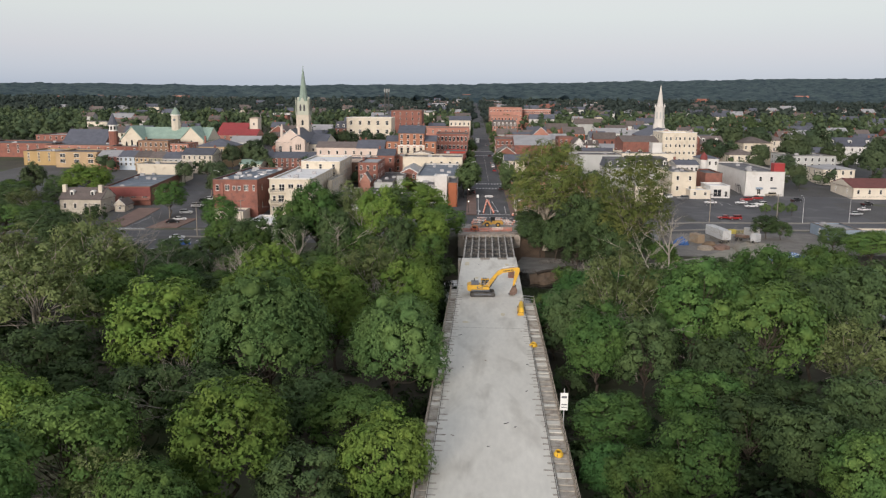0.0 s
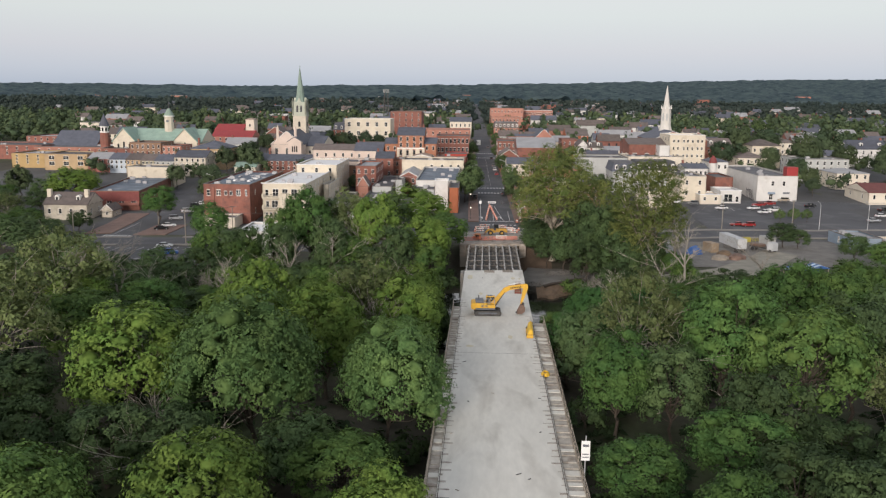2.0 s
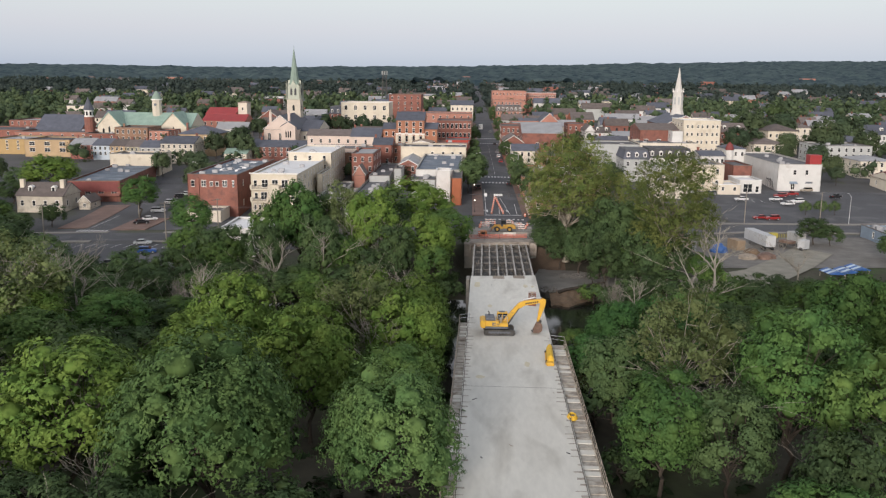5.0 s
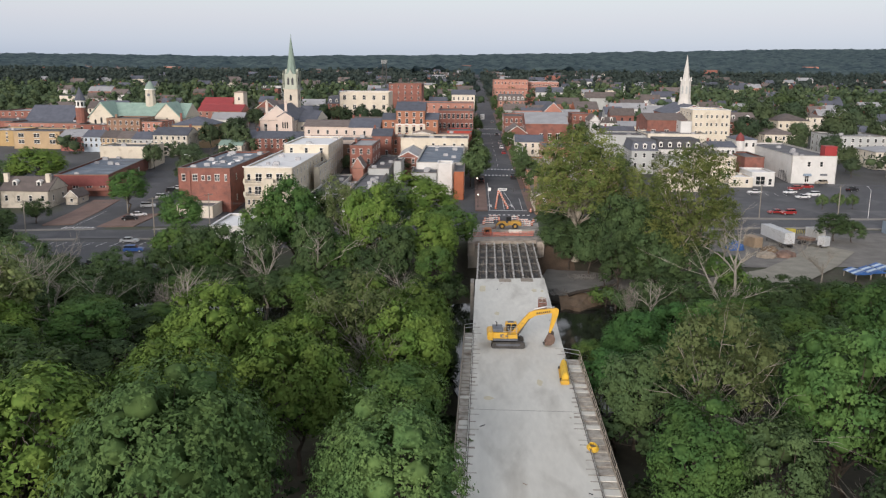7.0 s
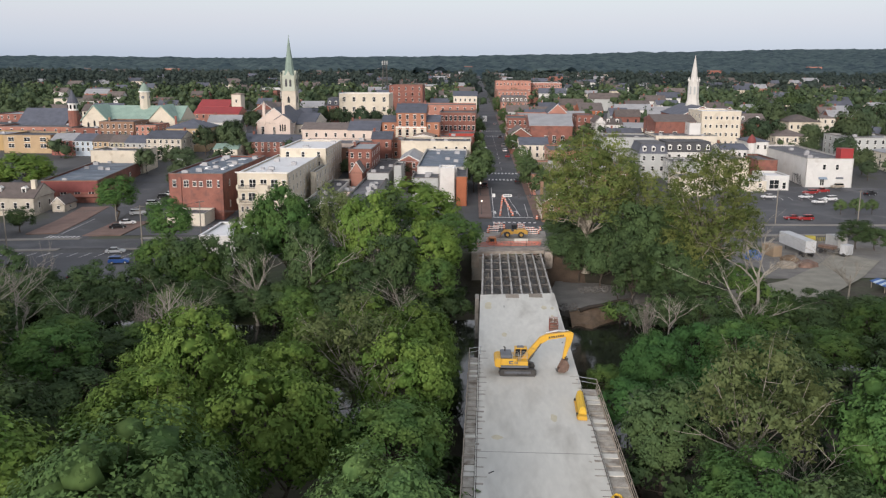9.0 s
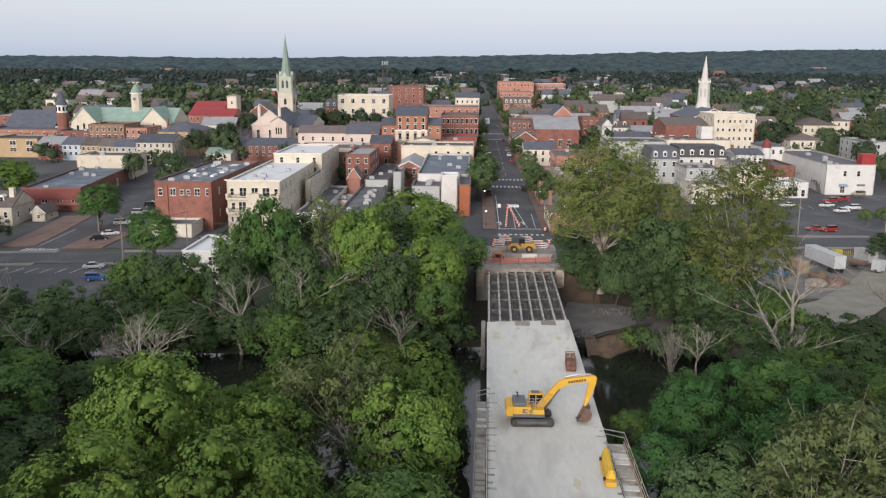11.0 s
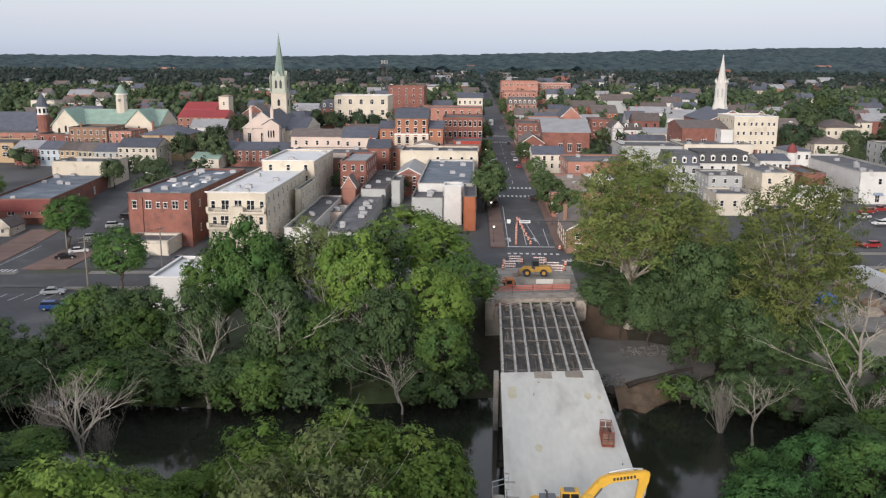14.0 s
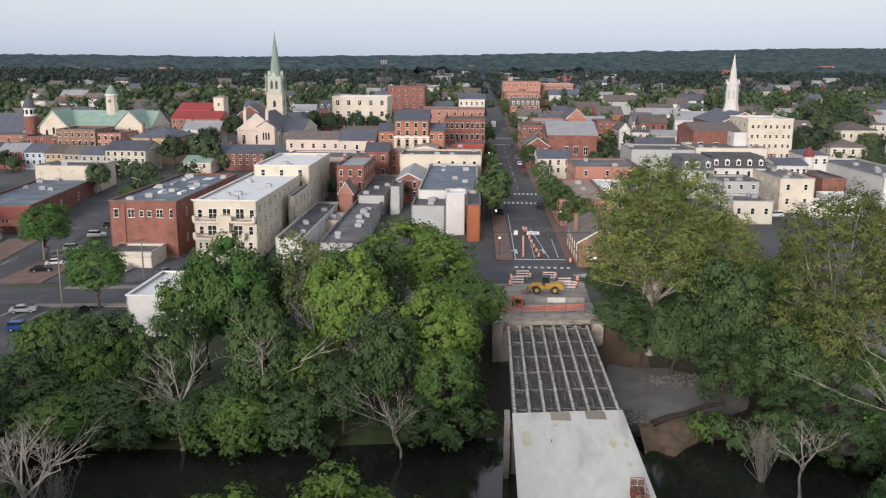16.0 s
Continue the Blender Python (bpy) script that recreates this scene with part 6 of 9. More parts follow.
for k in range(4):
    m_ = Matrix.Rotation(math.pi / 2 * k, 4, 'Z')
    for sx in (-1.1, 1.1):
        bm = bmesh.new()
        prism(bm, [(sx - 0.55, 25.6), (sx + 0.55, 25.6), (sx + 0.55, 28.6), (sx, 29.6), (sx - 0.55, 28.6)], -3.56, -3.40, m_)
        part("louvre", bm, DARK_TRIM, st)
    bm = bmesh.new()
    prism(bm, [(-1.9, 30.0), (1.9, 30.0), (0, 33.6)], -3.5, -1.6, m_)
    part("gablet", bm, STONE_GREEN, st)
    for sx in (-1, 1):
        bm = bmesh.new()
        q = m_ @ Vector((sx * 3.6, -3.6, 0))
        bar(bm, (q.x, q.y, 24.0), (q.x, q.y, 30.8), 0.55, 0.5, seg=6)
        bar(bm, (q.x, q.y, 30.8), (q.x, q.y, 33.2), 0.6, 0.05, seg=6)
        part("pinnacle", bm, STONE_GREEN, st)
    for z in (11, 17.5):
        bm = bmesh.new()
        prism(bm, [(-0.6, z), (0.6, z), (0.6, z + 2.4), (0, z + 3.2), (-0.6, z + 2.4)], -3.76, -3.5, m_)
        part("tower_window", bm, GLASS, st)
H("church_aisle", "slate-roofed aisle beside the nave", -102.3, -93.5, 190, 24, 8.4, PALE, "gx", SLATE, 1, 2, 4, rh=4.6, category="church", base=-1)

# porch and pinnacles of the cream church
nave = bpy.data.objects["church"]
bm = bmesh.new()
prism(bm, [(9.6, -1), (16.6, -1), (16.6, 11.4), (13.1, 13.6), (9.6, 11.4)], -3.6, -0.004)
porch = part("porch", bm, PINKISH, nave, "lower cream gabled porch")
bm = bmesh.new()
for s_ in (-1, 1):
    prism(bm, [(13.1, 13.65), (13.1, 13.95), (13.1 + s_ * 3.9, 11.5), (13.1 + s_ * 3.9, 11.2)], -3.9, -0.3)
part("porch_roof", bm, SLATE, porch)
for k in range(3):
    bm = bmesh.new()
    x = 12.0 + k * 1.1
    prism(bm, [(x - 0.32, 6.0), (x + 0.32, 6.0), (x + 0.32, 8.6), (x, 9.2), (x - 0.32, 8.6)], -3.66, -3.602)
    part("pointed_window", bm, GLASS, porch)
for x in (3.6, 12.9):
    bm = bmesh.new()
    box(bm, x - 0.6, -0.5, 9, x + 0.6, 0.7, 17.4)
    bar(bm, (x, 0.1, 17.4), (x, 0.1, 19.6), 0.8, 0.08, seg=4)
    part("pinnacle", bm, PINKISH, nave)
H("low_block", "low dark-roofed brick rear building", -66.0, -55.0, 122, 24, 6.6, BRICK_BROWN, "flat", TAR, 2, 4, 4, units=5, category="shop", base=-2)
H("slate_house", "small brick house with a grey slate roof", -52.0, -44.2, 134, 8, 8.6, BRICK, "gx", SLATE, 2, 2, 2, rh=2.6, base=-2, chims=1)
H("low_block", "flat-roofed brick link building", -44.6, -36.4, 140, 8, 7.6, BRICK_PALE, "flat", TAN_ROOF, 2, 3, 2, units=2, category="shop", base=-1)

# ---------------------------------------------------------------- church with the white spire
H("brick_church", "red brick church with a white-trimmed gable", 84.5, 104.0, 176, 26, 15.0, BRICK, "gy", SLATE, 1, 4, 4, rh=4.4, category="church", base=-1, win=(1.4, 3.6))
st = thing("steeple", "slender white church steeple with an octagonal spire", "steeple", at=pose(95.9, 193, 0.3))
for a, b, r0, r1, n_, nm in ((-1, 19.0, 3.4, 3.3, 8, "tower"), (19.0, 21.0, 3.3, 2.75, 8, "cornice"), (21.0, 29.6, 2.7, 2.45, 8, "belfry"), (29.6, 30.2, 2.65, 2.65, 8, "belfry_cornice"),
                             (30.2, 35.4, 1.75, 1.05, 8, "lantern"), (35.4, 36.0, 1.15, 1.0, 8, "lantern_cornice"), (36.0, 41.8, 0.95, 0.06, 8, "spire")):
    bm = bmesh.new()
    r = bmesh.ops.create_cone(bm, cap_ends=True, segments=n_, radius1=r0, radius2=r1, depth=b - a)
    bmesh.ops.transform(bm, matrix=Matrix.Translation((0, 0, (a + b) / 2)) @ Matrix.Rotation(math.pi / n_, 4, 'Z'), verts=r["verts"])
    part(nm, bm, STEEPLE_WHITE, st)
for k in range(8):
    m_ = Matrix.Rotation(math.pi / 4 * k, 4, 'Z')
    bm = bmesh.new()
    prism(bm, [(-0.4, 23.6), (0.4, 23.6), (0.4, 26.8), (0, 27.5), (-0.4, 26.8)], -2.56, -2.3, m_)
    part("louvre", bm, GREY_WALL, st)
    bm = bmesh.new()
    q = m_ @ Vector((1.0, -2.4, 0))
    bar(bm, (q.x, q.y, 29.6), (q.x, q.y, 31.6), 0.28, 0.06, seg=6)
    part("pinnacle", bm, TRIM, st)

# ---------------------------------------------------------------- vehicles
CAR_PAINT = {}
for nm, c in (("white", (0.72, 0.72, 0.72)), ("silver", (0.42, 0.44, 0.46)), ("black", (0.02, 0.02, 0.022)), ("blue", (0.03, 0.09, 0.30)), ("red", (0.30, 0.03, 0.03)),
              ("grey", (0.16, 0.165, 0.17)), ("tan", (0.36, 0.31, 0.24))):
    CAR_PAINT[nm] = mat(nm + "_car_paint", c, 0.3, 0.1, var=0.04, bump=0.0)
LAMP_RED = mat("tail_lamp_red", (0.35, 0.02, 0.02), 0.3, bump=0)
LAMP_CLEAR = mat("head_lamp_clear", (0.7, 0.7, 0.68), 0.15, bump=0)
CAR_MESH = {}


def car_meshes(kind, paint):
    if (kind, paint) in CAR_MESH:
        return CAR_MESH[kind, paint]
    low = {"sedan": 0.0, "suv": 0.22, "pickup": 0.25}[kind]
    top = 1.42 + low * 1.3
    belt = 0.92 + low
    bm = bmesh.new()
    prism(bm, [(-2.25, 0.32), (2.2, 0.32), (2.28, 0.55), (2.2, belt - 0.18), (1.1, belt), (-2.1, belt), (-2.3, belt - 0.15), (-2.3, 0.5)], -0.88, 0.88)
    bmesh.ops.bevel(bm, geom=bm.edges[:], offset=0.09, segments=2, affect='EDGES')
    body = mesh_of(bm, "body", CAR_PAINT[paint])
    if kind == "sedan":
        cab = [(-1.75, belt - 0.02), (1.05, belt - 0.02), (0.3, top - 0.06), (-1.05, top - 0.06)]
        roof = [(0.32, top - 0.1), (0.22, top), (-1.0, top), (-1.12, top - 0.1)]
    elif kind == "suv":
        cab = [(-2.1, belt - 0.02), (1.0, belt - 0.02), (0.4, top - 0.06), (-1.9, top - 0.06)]
        roof = [(0.42, top - 0.1), (0.32, top), (-1.86, top), (-1.96, top - 0.1)]
    else:
        cab = [(-0.7, belt - 0.02), (1.1, belt - 0.02), (0.5, top - 0.06), (-0.55, top - 0.06)]
        roof = [(0.52, top - 0.1), (0.42, top), (-0.5, top), (-0.6, top - 0.1)]
    bm = bmesh.new()
    prism(bm, cab, -0.74, 0.74)
    bmesh.ops.bevel(bm, geom=bm.edges[:], offset=0.06, segments=1, affect='EDGES')
    glass = mesh_of(bm, "glazing", GLASS)
    bm = bmesh.new()
    prism(bm, roof, -0.70, 0.70)
    roofm = mesh_of(bm, "roof", CAR_PAINT[paint])
    bm = bmesh.new()
    bar(bm, (0, -0.11, 0), (0, 0.11, 0), 0.33 + low * 0.1, seg=14)
    tyre = mesh_of(bm, "tyre", BLACK)
    bm = bmesh.new()
    bar(bm, (0, -0.12, 0), (0, 0.12, 0), 0.19, seg=10)
    rim = mesh_of(bm, "rim", STEEL)
    bm = bmesh.new()
    box(bm, -0.03, -0.2, -0.07, 0.03, 0.2, 0.07)
    hl = mesh_of(bm, "headlight", LAMP_CLEAR)
    bm = bmesh.new()
    box(bm, -0.03, -0.16, -0.08, 0.03, 0.16, 0.08)
    tl = mesh_of(bm, "tail_light", LAMP_RED)
    CAR_MESH[kind, paint] = body, glass, roofm, tyre, rim, hl, tl, belt, 0.33 + low * 0.1
    return CAR_MESH[kind, paint]


def car(x, y, turn, paint, kind="sedan", lift=0.13, state="parked on the asphalt"):
    body, glass, roofm, tyre, rim, hl, tl, belt, r = car_meshes(kind, paint)
    c = thing("car", f"{paint} {kind} {state}", "car", group="parked cars", at=pose(x, y, ground_z(x, y) + lift, 0, 0, turn))
    b = part("body", body, None, c)
    part("glazing", glass, None, c)
    part("roof", roofm, None, c)
    for sx in (-1.42, 1.4):
        for sy in (-0.8, 0.8):
            w = part("wheel", tyre, None, c, at=pose(sx, sy, r))
            part("rim", rim, None, w)
    for sy in (-0.62, 0.62):
        part("headlight", hl, None, b, at=pose(2.235, sy, belt - 0.3))
        part("tail_light", tl, None, b, at=pose(-2.29, sy, belt - 0.28))
    return c


for x, y, a, p, k in ((-92.4, 34.2, 15, "silver", "sedan"), (-87.1, 27.5, 12, "blue", "suv"), (-82.0, 34.6, 75, "black", "sedan"), (-90, 18.5, 75, "black", "suv"), (-96, 17.5, 75, "grey", "sedan"),
                      (-104.8, 53.7, 25, "black", "sedan"), (-104.6, 57.6, 25, "white", "sedan"), (-107.0, 66.2, 20, "silver", "suv"), (-107.6, 75.3, 14, "white", "suv"), (-108.2, 82.3, 14, "black", "suv"),
                      (-108.2, 86.0, 14, "white", "sedan"), (-108.0, 90.4, 14, "grey", "sedan"), (-88.0, 54.6, 5, "grey", "pickup"), (-77.5, 53.5, 60, "grey", "sedan"),
                      (98.5, 92.5, 200, "white", "sedan"), (99.8, 87.0, 190, "white", "sedan"), (104.6, 89.8, 195, "white", "suv"), (102.4, 97.2, 195, "red", "suv"), (107.6, 99.4, 195, "red", "pickup"),
                      (116.0, 105.2, 200, "tan", "suv"), (121.6, 96.5, 30, "black", "pickup"), (86.4, 92.0, 185, "white", "sedan"), (86.2, 69.6, 190, "red", "suv"), (82.8, 70.4, 190, "red", "sedan"),
                      (72.0, 100.0, 190, "white", "suv"), (78.0, 98.0, 200, "grey", "suv"), (133.0, 78.0, 15, "silver", "sedan"), (140.0, 84.4, 15, "white", "sedan"), (128.0, 56.0, 20, "grey", "sedan"),
                      (124.0, 55.5, 20, "white", "sedan"), (146, 92, 20, "black", "pickup"),
                      (4.9, 96.0, 91, "black", "sedan"), (-6.0, 88.0, 91, "black", "suv"), (3.0, 142.0, 91, "red", "sedan"), (2.4, 156.0, 91, "white", "sedan"), (2.0, 168.0, 91, "grey", "suv"),
                      (-6.6, 128.0, 91, "silver", "sedan"), (-7.3, 150.0, 91, "grey", "sedan"), (1.0, 196.0, 91, "black", "suv"), (-1.0, 250.0, 91, "grey", "sedan"), (-8.5, 180.0, 91, "white", "sedan"),
                      (-34.4, 60.0, 88, "black", "pickup"), (-54.0, 100.0, 20, "grey", "sedan"), (-48.0, 72.0, 80, "white", "pickup")):
    car(x, y, a, p, k)

# box truck far up the street
bt = thing("box_truck", "white box truck on the main street", "truck", at=pose(-7.2, 262, ground_z(-7.2, 262) + 0.12, 0, 0, 91))
bm = bmesh.new()
box(bm, -4.5, -1.2, 0.8, 1.6, 1.2, 3.7, bevel=0.05)
part("box", bm, WHITE_PLASTIC, bt)
bm = bmesh.new()
box(bm, 1.7, -1.1, 0.5, 3.6, 1.1, 2.5, bevel=0.15)
part("cab", bm, WHITE_PLASTIC, bt)
for sx in (-3.2, 2.6):
    for sy in (-1.0, 1.0):
        bm = bmesh.new()
        bar(bm, (sx, sy - 0.15, 0.45), (sx, sy + 0.15, 0.45), 0.45, seg=14)
        part("wheel", bm, BLACK, bt)


TRAILER = mat("trailer_skin", (0.50, 0.51, 0.52), 0.6, var=0.08, scale=0.5, fine=3)


def semi_trailer(at):
    t = thing("semi_trailer", "long white box trailer standing on gravel", "trailer", at=at)
    bm = bmesh.new()
    box(bm, -6.5, -1.3, 1.15, 6.5, 1.3, 3.95, bevel=0.04)
    b = part("box", bm, TRAILER, t)
    for k in range(12):
        bm = bmesh.new()
        box(bm, -6.1 + k * 1.1, -1.325, 1.2, -6.04 + k * 1.1, -1.303, 3.9)
        part("rib", bm, STEEL, b)
    bm = bmesh.new()
    for k in range(7):
        box(bm, -2.2 + k * 0.62, -1.335, 2.5, -1.8 + k * 0.62, -1.327, 3.1)
    part("lettering_bar", bm, GREY_PAINT, b)
    bm = bmesh.new()
    box(bm, -6.3, -0.5, 0.85, 6.3, 0.5, 1.14)
    part("chassis", bm, DARK_STEEL, t)
    for sx in (-5.4, -4.2):
        for sy in (-1.05, 1.05):
            bm = bmesh.new()
            bar(bm, (sx, sy - 0.25, 0.5), (sx, sy + 0.25, 0.5), 0.5, seg=14)
            part("wheel", bm, BLACK, t)
    for sy in (-0.9, 0.9):
        bm = bmesh.new()
        box(bm, 3.4, sy - 0.08, 0, 3.6, sy + 0.08, 1.14)
        part("landing_leg", bm, DARK_STEEL, t)
    return t


semi_trailer(pose(69.6, 43.0, ground_z(69.6, 43.0) + 0.13, 0, 0, 98))
tk = thing("flat_truck", "white flatbed lorry in the gravel yard", "truck", at=pose(78.0, 41.2, ground_z(78.0, 41.2) + 0.13, 0, 0, -52))
for nm, (a, b, c, d, e, f), m_ in (("cab", (1.4, -1.15, 0.6, 3.4, 1.15, 2.9), TRAILER), ("bed", (-4.5, -1.2, 1.0, 1.3, 1.2, 1.3), DARK_STEEL), ("load", (-4.2, -1.0, 1.302, -0.4, 1.0, 2.0), BUCKET)):
    bm = bmesh.new()
    box(bm, a, b, c, d, e, f, bevel=0.06)
    part(nm, bm, m_, tk)
for sx in (-3.4, 2.4):
    for sy in (-1.0, 1.0):
        bm = bmesh.new()
        bar(bm, (sx, sy - 0.18, 0.48), (sx, sy + 0.18, 0.48), 0.48, seg=14)
        part("wheel", bm, BLACK, tk)
# containers, sheeted heaps and stores of the yard
for x, y, l, w, h, a, m_, lab in ((62.4, 40.4, 4.4, 2.4, 2.6, 110, mat("tan_container", (0.30, 0.225, 0.15), 0.7), "tan steel site container on gravel"),
                                  (48.5, 37.5, 5.0, 2.4, 2.6, 110, mat("grey_container", (0.36, 0.37, 0.38), 0.7), "grey steel site container on gravel"),
                                  (82.0, 48.0, 5.6, 2.4, 2.6, 100, mat("white_container", (0.42, 0.42, 0.41), 0.7), "white steel site container on gravel"),
                                  (77.6, 51.6, 2.0, 1.6, 1.4, 10, mat("yellow_skip", (0.40, 0.34, 0.06), 0.7), "small yellow steel skip in the yard")):
    c = thing("container", lab, "container", at=pose(x, y, ground_z(x, y) + 0.13, 0, 0, a))
    bm = bmesh.new()
    box(bm, -l / 2, -w / 2, 0, l / 2, w / 2, h, bevel=0.04)
    part("box", bm, m_, c)
    for k in range(9):
        bm = bmesh.new()
        box(bm, -l / 2 + 0.4 + k * 0.5, -w / 2 - 0.03, 0.2, -l / 2 + 0.55 + k * 0.5, -w / 2 - 0.004, h - 0.2)
        part("rib", bm, m_, c)
BLUE_SHEET = mat("blue_sheet", (0.05, 0.13, 0.36), 0.5, var=0.2)
PALE_SHEET = mat("pale_blue_sheet", (0.50, 0.60, 0.70), 0.5, var=0.15)


def heap(x, y, r, h, m_, label, category, seed, name_="mound"):
    rng = np.random.default_rng(seed)
    bm = bmesh.new()
    bmesh.ops.create_icosphere(bm, subdivisions=3, radius=1)
    for v in bm.verts:
        f = 1 + 0.25 * noise.noise(v.co * 2.2 + Vector((seed, 0, 0)))
        v.co = Vector((v.co.x * r * f, v.co.y * r * 0.8 * f, max(-0.1, v.co.z * h * f)))
    tagged(part(name_, bm, m_, at=pose(x, y, ground_z(x, y) + 0.12)), label, category)


heap(56.8, 37.6, 2.2, 2.2, BLUE_SHEET, "heap under a blue sheet in the yard", "heap", 1)
heap(52.0, 42.5, 3.0, 2.6, GRAVEL, "heap of grey gravel in the yard", "heap", 2)
heap(64.6, 36.4, 2.2, 1.4, SAND, "low heap of brown soil in the yard", "heap", 3)
heap(66.6, 33.0, 2.6, 1.5, BUCKET, "heap of rusty scrap in the yard", "heap", 4)
heap(62.0, 32.6, 2.5, 1.2, WOOD, "heap of cut branches and timber", "heap", 5)
for k, (x, y) in enumerate(((75.2, 20.4), (79.0, 21.4), (82.6, 23.4))):
    s = thing("sheeted_rack", "long rack under pale blue and white sheets", "rack", group="sheeted racks in the yard", at=pose(x, y, ground_z(x, y) + 0.1, 0, 0, 10))
    for j in range(5):
        bm = bmesh.new()
        prism(bm, [(-1.8, 1.2), (1.8, 1.2), (1.8, 1.35), (0, 1.9), (-1.8, 1.35)], -2.5 + j * 1.0, -1.52 + j * 1.0)
        part("sheet", bm, (BLUE_SHEET, PALE_SHEET)[j % 2], s)
    for sx in (-1.6, 1.6):
        for sy in (-2.2, 2.2):
            bm = bmesh.new()
            box(bm, sx - 0.06, sy - 0.06, -0.2, sx + 0.06, sy + 0.06, 1.2)
            part("leg", bm, WOOD, s)

# ---------------------------------------------------------------- road works at the bridge head
def barrel(x, y):
    b = thing("traffic_barrel", "orange traffic barrel with white reflective bands", "barrel", group="traffic barrels", at=pose(x, y, ground_z(x, y) + 0.17))
    part("barrel_body", BARREL_BODY, None, b)
    for me in BARREL_BANDS:
        part("band", me, None, b)
    part("base", BARREL_BASE, None, b)


bm = bmesh.new()
bar(bm, (0, 0, 0.06), (0, 0, 1.0), 0.29, 0.22, seg=14)
BARREL_BODY = mesh_of(bm, "barrel_body", ORANGE)
BARREL_BANDS = []
for z in (0.26, 0.64):
    bm = bmesh.new()
    bar(bm, (0, 0, z), (0, 0, z + 0.24), 0.295 - 0.07 * z, 0.29 - 0.07 * (z + 0.24), seg=14)
    BARREL_BANDS.append(mesh_of(bm, "band", WHITE_PLASTIC))
bm = bmesh.new()
bar(bm, (0, 0, 0), (0, 0, 0.07), 0.42, seg=14)
BARREL_BASE = mesh_of(bm, "base", BLACK)
for k in range(8):
    barrel(-1.6 + k * 0.15, 56.2 + k * 2.6)
    if k < 7:
        barrel(1.7 - k * 0.31, 56.4 + k * 2.8)
for x, y in ((-4.9, 41.2), (-4.6, 44.6), (-0.9, 45.4), (4.0, 45.6), (7.9, 44.2), (7.2, 41.0), (7.9, 53.6), (-5.0, 33.0)):
    barrel(x, y)


def barricade(x, y, turn):
    b = thing("barricade", "orange and white striped road barricade", "barricade", group="striped barricades", at=pose(x, y, ground_z(x, y) + 0.17, 0, 0, turn))
    for k, z in enumerate((0.45, 0.95, 1.45)):
        bm = bmesh.new()
        box(bm, -1.2, -0.02, z - 0.12, 1.2, 0.02, z + 0.12)
        rail = part("rail", bm, WHITE_PLASTIC, b)
        for j in range(6):
            bm = bmesh.new()
            x0 = -1.12 + j * 0.4
            prism(bm, [(x0, z - 0.118), (x0 + 0.12, z - 0.118), (x0 + 0.24, z + 0.118), (x0 + 0.12, z + 0.118)], -0.027, -0.022)
            part("stripe", bm, ORANGE, rail)
    for sx in (-0.9, 0.9):
        bm = bmesh.new()
        box(bm, sx - 0.03, 0.022, 0, sx + 0.03, 0.07, 1.6)
        part("upright", bm, STEEL, b)
        bm = bmesh.new()
        box(bm, sx - 0.04, -0.6, 0, sx + 0.04, 0.7, 0.05)
        part("foot", bm, STEEL, b)


for x, y, a in ((-3.5, 41.6, 3), (5.0, 41.2, 3), (2.6, 44.4, 3), (-2.4, 45.0, 3), (5.6, 39.4, 2)):
    barricade(x, y, a)
for k in range(3):
    j = thing("jersey_barrier", "grey concrete crash barrier on the bridge approach", "barrier", group="concrete barriers", at=pose(-0.6 + k * 3.2, 33.0 + k * 0.2, ground_z(0, 33) + 0.16, 0, 0, 3))
    bm = bmesh.new()
    prism(bm, [(-0.3, 0), (0.3, 0), (0.3, 0.08), (0.14, 0.33), (0.09, 0.82), (-0.09, 0.82), (-0.14, 0.33), (-0.3, 0.08)], -1.55, 1.55, Matrix.Rotation(math.pi / 2, 4, 'Z'))
    part("block", bm, CONCRETE if k == 1 else OLD_CONCRETE, j)
fence = thing("safety_fence", "orange plastic safety netting across the bridge approach", "fence", at=Matrix.Diagonal((1, PLAN, 1, 1)))
pts = [(-7.4, 26.9), (-3.6, 27.4), (0.0, 27.8), (3.4, 28.2), (6.6, 28.6)]
NET = mat("orange_net", (0.72, 0.22, 0.16), 0.7, var=0.15, scale=1.0, fine=12)
for (xa, ya), (xb, yb) in zip(pts, pts[1:]):
    bm = bmesh.new()
    g = -0.5
    for z0_ in (0.12, 0.42, 0.70, 0.98):
        sag = 0.04
        bar(bm, (xa, ya, g + z0_), ((xa + xb) / 2, (ya + yb) / 2, g + z0_ - sag), 0.06, seg=4)
        bar(bm, ((xa + xb) / 2, (ya + yb) / 2, g + z0_ - sag), (xb, yb, g + z0_), 0.06, seg=4)
    for q in range(13):
        f = q / 12
        bar(bm, (xa + (xb - xa) * f, ya + (yb - ya) * f, g + 0.04), (xa + (xb - xa) * f, ya + (yb - ya) * f, g + 1.0), 0.02, seg=4)
    part("netting", bm, NET, fence)
for x, y in pts:
    bm = bmesh.new()
    bar(bm, (x, y, -1.4), (x, y, 0.7), 0.045, seg=6)
    part("post", bm, DARK_STEEL, fence)
